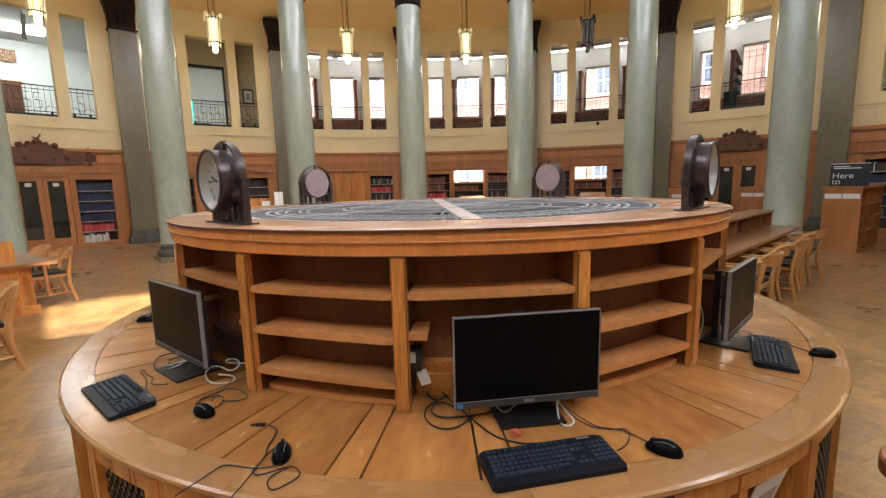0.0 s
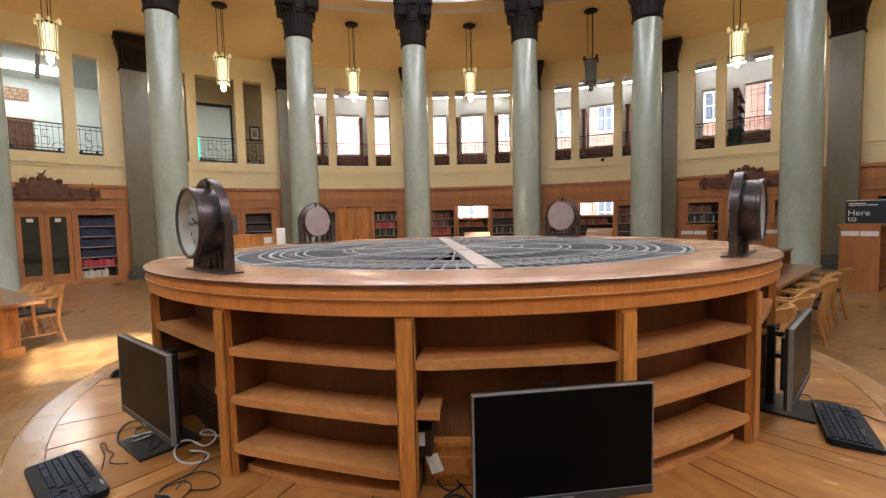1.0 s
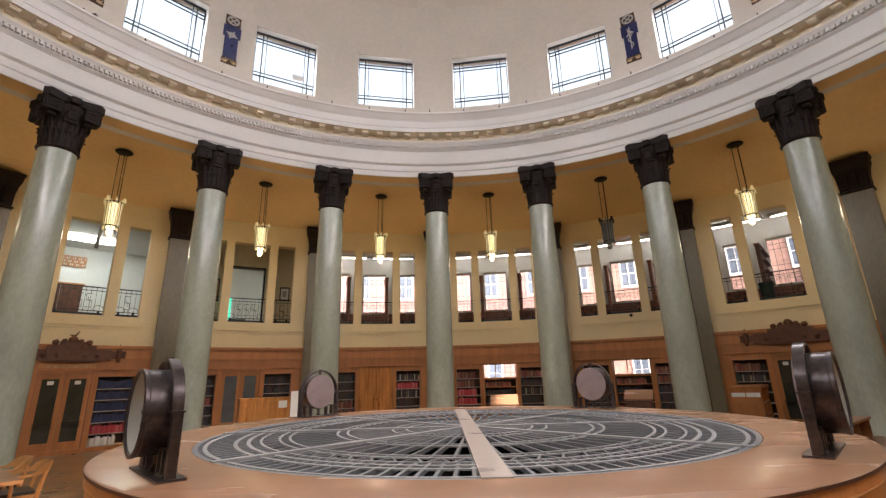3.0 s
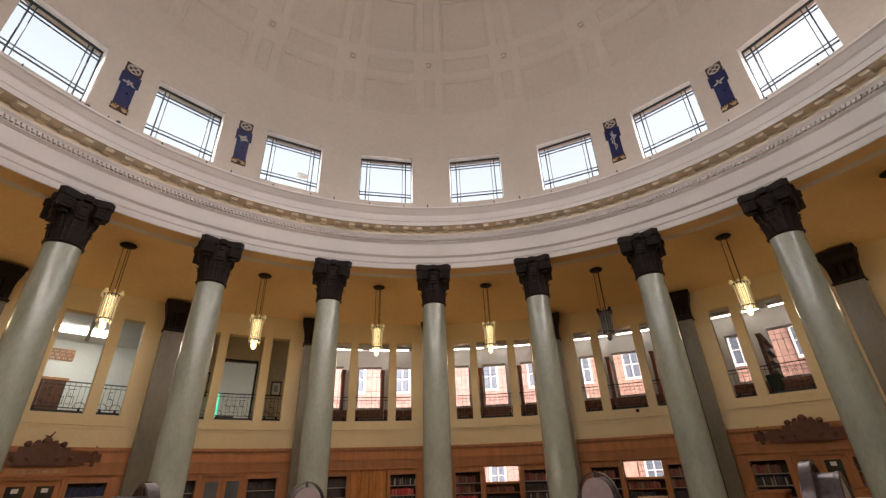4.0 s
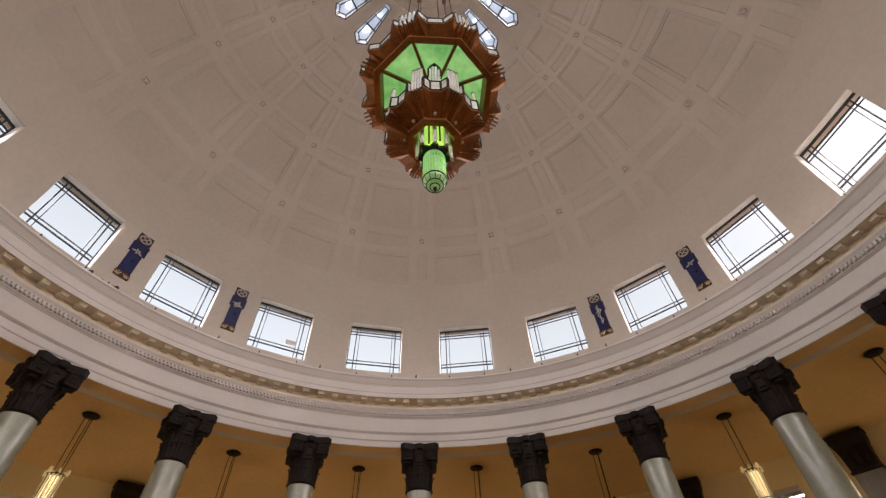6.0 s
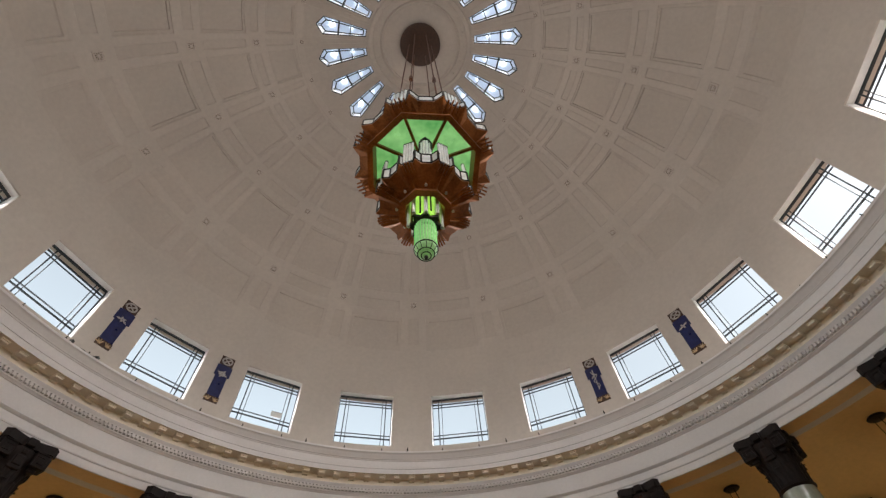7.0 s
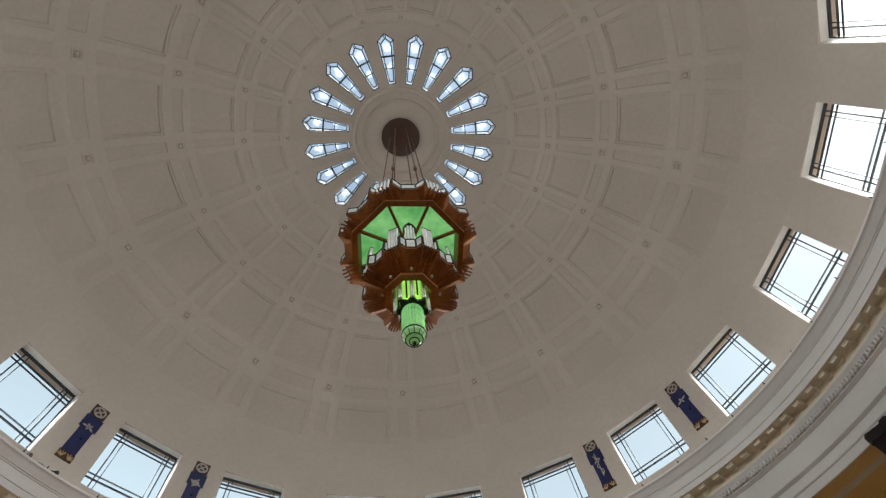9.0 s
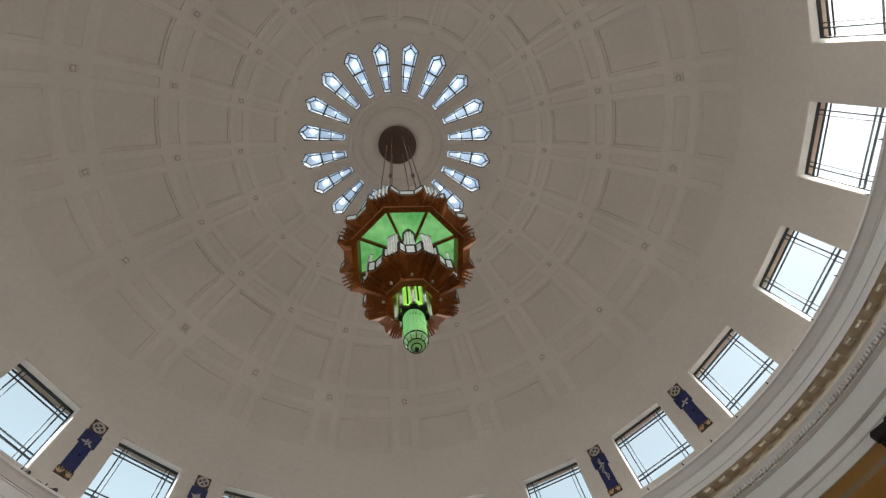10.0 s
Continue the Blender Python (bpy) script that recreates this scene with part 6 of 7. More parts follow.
GREEN_LIT = material("green_lit_glass", (0.26, 0.46, 0.22), 0.3, var=0.3, scale=6, fine=30, emit=(0.30, 0.70, 0.22), power=0.12, coat=0.5)
LIME_LIT = material("lime_lit_glass", (0.35, 0.50, 0.15), 0.2, var=0.3, scale=5, fine=20, emit=(0.42, 0.85, 0.12), power=0.42, coat=0.4)
CLEAR_GLASS = material("milky_glass_tube", (0.78, 0.82, 0.78), 0.15, var=0.1, scale=8, fine=40, coat=0.5)
chand = thing("chandelier", "tiered octagonal copper chandelier with green glass", "chandelier")


STEPS = [(-22.5, 0.955), (-16.0, 0.975), (-13.0, 1.045), (-6.5, 0.935), (6.5, 0.935), (13.0, 1.045), (16.0, 0.975)]


def outline(R, k=8):
    return [tuple(at(45 * i + d, R * f).xy) for i in range(k) for d, f in STEPS]


def ring_plate(name, R, r_in, z0, z1, mat, lift=0.0):
    bm = new_bm()
    o = outline(R)
    inn = [at(a, r_in / max(abs(math.cos(radians(((a + 22.5) % 45) - 22.5))), 0.9)).xy for a in [45 * i + d for i in range(8) for d, f in STEPS]]
    n = len(o)
    g = [[bm.verts.new((*p, z)) for p, z in ((o[i], z0 + lift), (o[i], z1 + lift), (inn[i], z1), (inn[i], z0))] for i in range(n)]
    for i in range(n):
        p, q = g[i], g[(i + 1) % n]
        for j in range(4):
            bm.faces.new((p[j], p[(j + 1) % 4], q[(j + 1) % 4], q[j]))
    return part(name, bm, mat, chand)


def tier(R, r_in, z, h, lift, tall):
    """A tier whose underside slopes up by lift to its notched edge, which carries glass panels and tubes."""
    plate = ring_plate("tier_plate", R, r_in, z, z + 0.05, COPPER, lift)
    part("tier_step", *step_ring(r_in + 0.09, r_in, z - 0.03, z + 0.03), plate)
    z += lift
    for i in range(8):
        for d0, f0, d1, f1 in ((-6.3, 0.93, 6.3, 0.93), (6.7, 0.93, 12.8, 1.035), (-12.8, 1.035, -6.7, 0.93), (13.2, 1.035, 15.9, 0.97), (-15.9, 0.97, -13.2, 1.035)):
            bm = new_bm()
            a, b = at(45 * i + d0, R * f0, z + 0.05), at(45 * i + d1, R * f1, z + 0.05)
            up, back = Vector((0, 0, h)), at(45 * i, 0.012)
            v = [bm.verts.new(p) for p in (a, b, b + up, a + up)]
            c = [bm.verts.new(w.co - back) for w in v]
            bm.faces.new(v)
            bm.faces.new(c[::-1])
            for k in range(4):
                bm.faces.new((v[k], v[(k + 1) % 4], c[(k + 1) % 4], c[k]))
            part("glass_panel", bm, CLEAR_GLASS, plate)
            bm = new_bm()
            for p, q in ((a, b), (a + up, b + up), (a, a + up), (b, b + up)):
                rod(bm, p, q, 0.014, 5)
            part("panel_frame", bm, IRON, plate)
        m = turn(45 * i + 22.5)
        for k in range(4):
            x = R * 0.058 * (k - 1.5)
            bm = new_bm()
            e = m @ Vector((x, R * 0.955, z + 0.02))
            rod(bm, e, e + Vector((0, 0, tall)), 0.026, 8)
            tube = part("glass_tube", bm, CLEAR_GLASS, plate)
            bm = new_bm()
            rod(bm, e + Vector((0, 0, tall)), e + Vector((0, 0, tall + 0.03)), 0.029, 8)
            rod(bm, e + Vector((0, 0, 0.0)), e + Vector((0, 0, 0.06)), 0.030, 8)
            part("tube_cap", bm, IRON, plate)
            bm = new_bm()
            box(bm, x - 0.011, x + 0.011, R * 0.80, R * (1.045 if k in (1, 2) else 1.02), z - 0.06, z - 0.036, m)
            part("spike", bm, COPPER, plate)
        bm = new_bm()
        rod(bm, m @ Vector((0, r_in / 0.924, z - lift - 0.005)), m @ Vector((0, R * 0.93, z - 0.005)), 0.014, 4)
        part("corner_rib", bm, COPPER, plate)
    return plate


def step_ring(R, r_in, z0, z1):
    bm = new_bm()
    g = [[bm.verts.new(at(45 * i + 22.5, r / 0.924, z)) for r, z in ((R, z0), (R, z1), (r_in, z1), (r_in, z0))] for i in range(8)]
    for i in range(8):
        p, q = g[i], g[(i + 1) % 8]
        for j in range(4):
            bm.faces.new((p[j], p[(j + 1) % 4], q[(j + 1) % 4], q[j]))
    return bm, COPPER


tier(1.16, 0.84, 8.92, 0.24, 0.14, 0.60)
tier(0.69, 0.27, 7.42, 0.29, 0.21, 0.74)
# sloping undersides
for R0, z0, R1, z1 in ((0.84, 8.91, 0.80, 9.12), (0.27, 7.41, 0.22, 7.60)):
    bm = new_bm()
    lo = [bm.verts.new(at(45 * i - 22.5, R0 / 0.924, z0)) for i in range(8)]
    hi = [bm.verts.new(at(45 * i - 22.5, R1 / 0.924, z1)) for i in range(8)]
    for i in range(8):
        bm.faces.new((lo[i], lo[(i + 1) % 8], hi[(i + 1) % 8], hi[i]))
    part("soffit", bm, COPPER, chand)
bm = new_bm()
o8 = [at(45 * i - 22.5, 0.92).xy for i in range(8)]
prism(bm, o8, 9.13, 9.16)
part("green_ceiling", bm, GREEN_GLASS, chand, "glowing green glass panels")
for i in range(8):
    bm = new_bm()
    box(bm, -0.022, 0.022, 0.10, 0.90, 9.06, 9.125, Matrix.Rotation(radians(-45 * i - 22.5), 4, "Z"))
    part("rib", bm, COPPER, chand)
    bm = new_bm()
    rod(bm, at(45 * i + 22.5, 0.30, 7.62), at(45 * i + 22.5, 0.16, 9.0), 0.014, 6)
    part("hanger_rod", bm, IRON, chand)
    bm = new_bm()
    e = at(45 * i, 0.15, 8.55)
    rod(bm, e, e + Vector((0, 0, 0.45)), 0.04, 8)
    part("glass_tube", bm, CLEAR_GLASS, chand)
bm = new_bm()
lathe(bm, [(0.14, 7.2), (0.14, 9.05), (0.0, 9.05)], 16)
part("core", bm, LIME_LIT, chand, smooth=True)
for i in range(8):
    for dz, r, w, mt in ((-0.06, 0.225, 0.027, CLEAR_GLASS), (0.02, 0.19, 0.012, IRON)):
        bm = new_bm()
        e = at(45 * i + (0 if mt is CLEAR_GLASS else 22.5), r, 7.08 + dz + (0.08 if i % 2 else 0.0))
        rod(bm, e, e + Vector((0, 0, 0.76)), w, 8)
        part("core_tube" if mt is CLEAR_GLASS else "core_bar", bm, mt, chand)
    bm = new_bm()
    e = at(45 * i, 0.40, 7.47)
    rod(bm, e, e + Vector((0, 0, 0.5)), 0.022, 6)
    part("glass_tube", bm, CLEAR_GLASS, chand)
for i in range(8):
    bm = new_bm()
    e = at(45 * i + 22.5, 0.20, 7.72)
    rod(bm, e, e + Vector((0, 0, 0.62)), 0.034, 8)
    tube = part("glass_tube", bm, CLEAR_GLASS, chand)
    bm = new_bm()
    bmesh.ops.create_uvsphere(bm, u_segments=10, v_segments=6, radius=0.042)
    bm.transform(Matrix.Translation(e + Vector((0, 0, 0.63))))
    part("tube_cap", bm, IRON, tube, smooth=True)
for i in range(4):
    m = turn(90 * i)
    for k in range(4):
        bm = new_bm()
        x = 0.046 * (k - 1.5)
        rod(bm, m @ Vector((x, 0.55, 7.66)), m @ Vector((x, 0.55, 8.78 - 0.10 * abs(k - 1.5))), 0.024, 8)
        part("glass_tube", bm, CLEAR_GLASS, chand)
    bm = new_bm()
    pts = [(-0.105, 8.35), (-0.105, 8.62), (-0.07, 8.76), (0.0, 8.88), (0.07, 8.76), (0.105, 8.62), (0.105, 8.35)]
    inside = [(x * 0.72, z - 0.035 if 8.4 < z else z) for x, z in pts]
    prism(bm, pts + inside[::-1], -0.572, -0.528, m @ Matrix(((1, 0, 0, 0), (0, 0, -1, 0), (0, 1, 0, 0), (0, 0, 0, 1))))
    part("tube_hood", bm, IRON, chand)
bm = new_bm()
prism(bm, [tuple(at(22.5 * i, 0.235 if i % 2 == 0 else 0.165).xy) for i in range(16)], 7.02, 7.08)
part("star_collar", bm, IRON, chand)
bm = new_bm()
lathe(bm, [(0.135, 7.02), (0.14, 6.95), (0.14, 6.52), (0.145, 6.50), (0.145, 6.48), (0.13, 6.44), (0.09, 6.39), (0.05, 6.365), (0.03, 6.34), (0.0, 6.335)], 32)
low = part("bottom_glass", bm, GREEN_LIT, chand, "ribbed green glass cylinder", smooth=True)
for i in range(24):
    bm = new_bm()
    rod(bm, at(15 * i, 0.142, 6.53), at(15 * i, 0.142, 7.0), 0.006, 4)
    part("flute", bm, GREEN_GLASS, low)
bm = new_bm()
lathe(bm, [(0.147, 6.50), (0.154, 6.495), (0.154, 6.48), (0.147, 6.475)], 32, closed=True)
part("glass_band", bm, IRON, low)
for q, z in ((0.098, 6.392), (0.054, 6.36)):
    bm = new_bm()
    lathe(bm, [(q, z), (q + 0.012, z), (q + 0.012, z - 0.008), (q, z - 0.008)], 24, closed=True)
    part("cap_ring", bm, IRON, low)
for i in range(12):
    bm = new_bm()
    rod(bm, at(30 * i, 0.142, 6.462), at(30 * i, 0.105, 6.395), 0.005, 4)
    part("cap_rib", bm, IRON, low)
bm = new_bm()
lathe(bm, [(0.0, 6.30), (0.02, 6.305), (0.028, 6.325), (0.02, 6.345)], 12)
part("cap_knob", bm, IRON, low)
bm = new_bm()
prism(bm, [tuple(at(22.5 * i, 1.06).xy) for i in range(16)], 9.17, 9.21)
part("top_plate", bm, COPPER, chand)
for i in range(6):
    bm = new_bm()
    p, q = at(60 * i + 30, 0.62, 9.2), at(60 * i + 30, 0.42, 20.6)
    rod(bm, p, q, 0.018, 6)
    part("suspension_rod", bm, OAK_CARVED, chand)
    for f in (0.18, 0.34):
        bm = new_bm()
        m = p.lerp(q, f)
        rod(bm, m - Vector((0, 0, 0.12)), m + Vector((0, 0, 0.12)), 0.045, 8)
        part("joint", bm, OAK_CARVED, chand)
bm = new_bm()
lathe(bm, [(0.0, 20.48), (0.70, 20.48), (0.77, 20.52), (0.77, 20.60), (0.0, 20.60)], 40)
part("ceiling_boss", bm, GLOOM, chand, "round dark brown ceiling boss", smooth=True)

EMBLEM = material("silver_gold_emblem", (0.40, 0.37, 0.34), 0.4, var=0.2, scale=20, fine=80)
# ---- painted tile panels between the high windows ----
for a in (-54, -36, 36, 54):
    g = thing("tile_panel", "tall navy blue tile panel with gold emblem", "tile panel", "tile panels under the dome", turn(a, 9.80) @ Matrix.Diagonal((1.16, 1, 1, 1)))
    bm = new_bm()
    box(bm, -0.155, 0.155, -0.012, 0.006, 10.52, 11.62)
    box(bm, -0.20, 0.20, -0.014, 0.006, 11.22, 11.6)
    part("blue_field", bm, TILE_BLUE, g)
    for z0, z1 in ((11.62, 11.95), (10.32, 10.52)):
        bm = new_bm()
        box(bm, -0.175, 0.175, -0.013, 0.006, z0, z1)
        part("border_tile", bm, GLOOM, g)
    # pale ring with a cross at the head, gilt claws at the foot, an emblem on the field
    bm = new_bm()
    for k in range(2):
        box(bm, -0.016, 0.016, -0.11, 0.11, 0.0, 0.012, Matrix.Rotation(radians(45 + 90 * k), 4, "Z"))
    lathe(bm, [(0.105, 0), (0.105, 0.014), (0.145, 0.014), (0.145, 0)], 20, closed=True)
    bm.transform(Matrix.Translation((0, -0.012, 11.785)) @ Matrix.Rotation(radians(90), 4, "X"))
    part("ring", bm, EMBLEM, g)
    for sx in (-1, 1):
        bm = new_bm()
        for k in range(4):
            ang = radians(18 + 34 * k) * sx
            rod(bm, (sx * 0.085, -0.014, 10.37), (sx * 0.085 + 0.11 * math.sin(ang - sx * 0.9), -0.014, 10.37 + 0.13 * math.cos(ang - sx * 0.9)), 0.024, 6, 0.012)
        part("claw", bm, TILE_GOLD, g)
    kinds = {-54: 5, -36: 8, 36: 3, 54: 4}
    for k in range(kinds[a]):
        bm = new_bm()
        ln = 0.10 + 0.05 * (k % 2)
        prism(bm, [(-0.014, 0.015), (0.014, 0.015), (0.028, ln * 0.6), (0.0, ln), (-0.028, ln * 0.6)], 0.0, 0.012, Matrix.Rotation(2 * math.pi * k / kinds[a] + 0.4, 4, "Z"))
        bm.transform(Matrix.Translation((0, -0.014, 11.30)) @ Matrix.Rotation(radians(90), 4, "X"))
        part("emblem_leaf", bm, EMBLEM, g)
    if a == 36:
        bm = new_bm()
        rod(bm, (0, -0.02, 10.75), (0, -0.02, 11.5), 0.014, 6)
        for k in range(10):
            z = 10.8 + 0.065 * k
            rod(bm, (0.06 * math.sin(k * 1.1), -0.02, z), (0.06 * math.sin((k + 1) * 1.1), -0.02, z + 0.065), 0.013, 6)
        part("emblem_staff", bm, EMBLEM, g)
# small fittings
g = thing("security_camera", "small dark security camera fixed to the cream wall", "camera", "", turn(27.9, WALL_R, 3.75))
bm = new_bm()
lathe(bm, [(0, 0.0), (0.05, 0.0), (0.06, -0.03), (0.045, -0.075), (0.0, -0.09)], 14)
part("housing", bm, IRON, g, smooth=True)
bm = new_bm()
box(bm, -0.03, 0.03, -0.02, 0.06, -0.01, 0.02)
part("mount", bm, IRON, g)
g.matrix_basis = turn(27.9, WALL_R - 0.06, 3.75)

# ---- reading tables and chairs ----


def chair():
    g = thing("library_chair", "pale oak captain's armchair with black leather seat", "chair", "chairs at the reading tables")
    bm = new_bm()
    prism(bm, [(-0.245, -0.21), (0.245, -0.21), (0.25, 0.24), (-0.25, 0.24)], 0.395, 0.435)
    soften(bm, 0.008)
    part("seat_frame", bm, OAK_PALE, g)
    bm = new_bm()
    prism(bm, [(-0.225, -0.19), (0.225, -0.19), (0.23, 0.225), (-0.23, 0.225)], 0.435, 0.475)
    soften(bm, 0.016, 2)
    part("seat_pad", bm, LEATHER, g, "black leather seat pad")
    for sx in (-1, 1):
        bm = new_bm()
        rod(bm, (sx * 0.245, 0.235, 0.0), (sx * 0.232, 0.215, 0.42), 0.022, 8, 0.029)
        part("leg", bm, OAK_PALE, g)
        bm = new_bm()
        rod(bm, (sx * 0.235, -0.275, 0.0), (sx * 0.235, -0.205, 0.30), 0.021, 8, 0.027)
        rod(bm, (sx * 0.235, -0.207, 0.29), (sx * 0.245, -0.215, 0.46), 0.027, 8, 0.027)
        rod(bm, (sx * 0.245, -0.213, 0.45), (sx * 0.258, -0.262, 0.70), 0.027, 8, 0.023)
        part("leg", bm, OAK_PALE, g)
        bm = new_bm()
        rod(bm, (sx * 0.240, -0.235, 0.155), (sx * 0.244, 0.225, 0.145), 0.017, 8)
        part("stretcher", bm, OAK_PALE, g)
        bm = new_bm()
        rod(bm, (sx * 0.262, 0.045, 0.145), (sx * 0.278, 0.065, 0.665), 0.021, 8, 0.019)
        part("arm_post", bm, OAK_PALE, g)
    bm = new_bm()
    rod(bm, (-0.24, 0.0, 0.155), (0.24, 0.0, 0.155), 0.015, 8)
    part("cross_stretcher", bm, OAK_PALE, g)
    # bowed yoke: low flat arms that rise into a broad flared back
    bm = new_bm()
    n, ring = 24, []
    for i in range(n + 1):
        u = 2 * i / n - 1
        k = math.cos(u * math.pi / 2)
        x = 0.292 * math.sin(u * math.pi / 2) / (1 - 0.02 * k)
        y = 0.12 - 0.435 * k ** 0.75
        rise = min(1.0, max(0.0, (k - 0.45) / 0.4))
        rise = rise * rise * (3 - 2 * rise)
        h = 0.028 + 0.105 * rise
        w = 0.030 - 0.014 * rise
        out = Vector((x, min(y + 0.02, 0.0), 0)).normalized()
        c = Vector((x, y, 0.652 + 0.012 * rise))
        flare = out * 0.028 * rise
        ring.append([bm.verts.new(p) for p in (c - out * w, c + out * w, c + out * w + flare + Vector((0, 0, h)), c - out * w + flare + Vector((0, 0, h)))])
    for p, q in zip(ring, ring[1:]):
        for j in range(4):
            bm.faces.new((p[j], p[(j + 1) % 4], q[(j + 1) % 4], q[j]))
    bm.faces.new(ring[0])
    bm.faces.new(ring[-1][::-1])
    soften(bm, 0.006, 2, 50)
    part("yoke_back", bm, OAK_PALE, g, "broad curved wooden back and arms", smooth=True)
    return g


def place(az, along, off, face):
    """A spot along a table's axis; off is to the clockwise side; face turns the thing about z."""
    p = at(az, along) + at(az + 90, off)
    return Matrix.Translation(p) @ Matrix.Rotation(radians(face - az), 4, "Z")


ch = chair()
ch.matrix_basis = place(52.5, 2.84, 1.02, 90)
for k in range(1, 6):
    copy_thing(ch, place(52.5, 2.84 + 0.76 * k, 1.02 + rng.uniform(-0.03, 0.05), 90 + rng.uniform(-7, 7)))
for k in range(3):
    copy_thing(ch, place(52.5, 4.6 + 0.9 * k, -0.42, -90 + rng.uniform(-6, 6)))
copy_thing(ch, place(-50, 6.77, -0.77, 88))
copy_thing(ch, place(-50, 7.50, -0.85, 93))
copy_thing(ch, place(-50, 3.83, -2.01, 86))
# stool drawn up to the round desk
stool = thing("stool", "round wooden stool with black leather seat beside the desk", "stool", "", Matrix.Translation((1.68, -1.97, 0)))
bm = new_bm()
lathe(bm, [(0.0, 0.44), (0.195, 0.44), (0.205, 0.448), (0.205, 0.502), (0.198, 0.510), (0.182, 0.510), (0.182, 0.49), (0.0, 0.49)], 32)
part("seat_rim", bm, OAK_BROWN, stool, smooth=True)
bm = new_bm()
lathe(bm, [(0.0, 0.532), (0.10, 0.530), (0.155, 0.522), (0.178, 0.506), (0.180, 0.492), (0.0, 0.492)], 32)
part("seat_pad", bm, LEATHER, stool, "black leather seat pad", smooth=True)
for k in range(4):
    a = 45 + 90 * k
    bm = new_bm()
    rod(bm, at(a, 0.20, 0.0), at(a, 0.135, 0.445), 0.016, 8, 0.021)
    part("leg", bm, OAK_BROWN, stool)
    bm = new_bm()
    rod(bm, at(a, 0.172, 0.19), at(a + 90, 0.172, 0.19), 0.011, 8)
    part("stretcher", bm, OAK_BROWN, stool)


def reading_table(az, off, r0, r1, hw, rest_z, inset, end_rest):
    g = thing("reading_table", "long honey oak reading table with central book rest", "table", "reading tables", turn(az) @ Matrix.Translation((off, 0, 0)))
    bm = new_bm()
    box(bm, -hw, hw, r0, r1, 0.722, 0.76)
    soften(bm, 0.010, 2)
    part("tabletop", bm, TABLE_TOP, g)
    bm = new_bm()
    for s in (-1, 1):
        box(bm, s * (hw - 0.26) - 0.015, s * (hw - 0.26) + 0.015, r0 + 0.1, r1 - 0.1, 0.60, 0.722)
    box(bm, -hw + 0.245, hw - 0.245, r0 + 0.1, r0 + 0.13, 0.60, 0.722)
    part("apron", bm, OAK, g)
    for y in (r0 + inset + 0.2, (r0 + r1) / 2, r1 - 0.4):
        bm = new_bm()
        box(bm, -hw + 0.13, hw - 0.13, y - 0.16, y + 0.16, 0.115, 0.722)
        ped = part("pedestal", bm, OAK, g)
        bm = new_bm()
        box(bm, -hw + 0.10, hw - 0.10, y - 0.2, y + 0.2, 0.0, 0.115)
        soften(bm, 0.006)
        part("plinth", bm, OAK, ped)
    bm = new_bm()
    box(bm, -0.015, 0.015, r0 + end_rest + 0.02, r1 - 0.05, 0.76, rest_z - 0.03)
    for y in np.linspace(r0 + end_rest + 0.03, r1 - 0.07, 7):
        box(bm, -0.16, 0.16, y - 0.013, y + 0.013, 0.76, rest_z - 0.03)
    rest = part("book_rest", bm, TABLE_TOP, g)
    bm = new_bm()
    box(bm, -0.18, 0.18, r0 + end_rest, r1 - 0.03, rest_z - 0.03, rest_z)
    soften(bm, 0.005)
    part("rest_cap", bm, TABLE_TOP, rest)
    return g


reading_table(52.5, 0.395, 2.75, 7.37, 0.57, 1.03, 0.42, 0.3)
tl = reading_table(-50, -1.495, 5.50, 9.2, 0.57, 1.03, 0.62, 0.35)
bm = new_bm()
box(bm, -0.23, 0.23, 5.81, 5.85, 0.761, 1.035)
part("rest_end", bm, OAK, tl)

# ---- free-standing bookcases ----


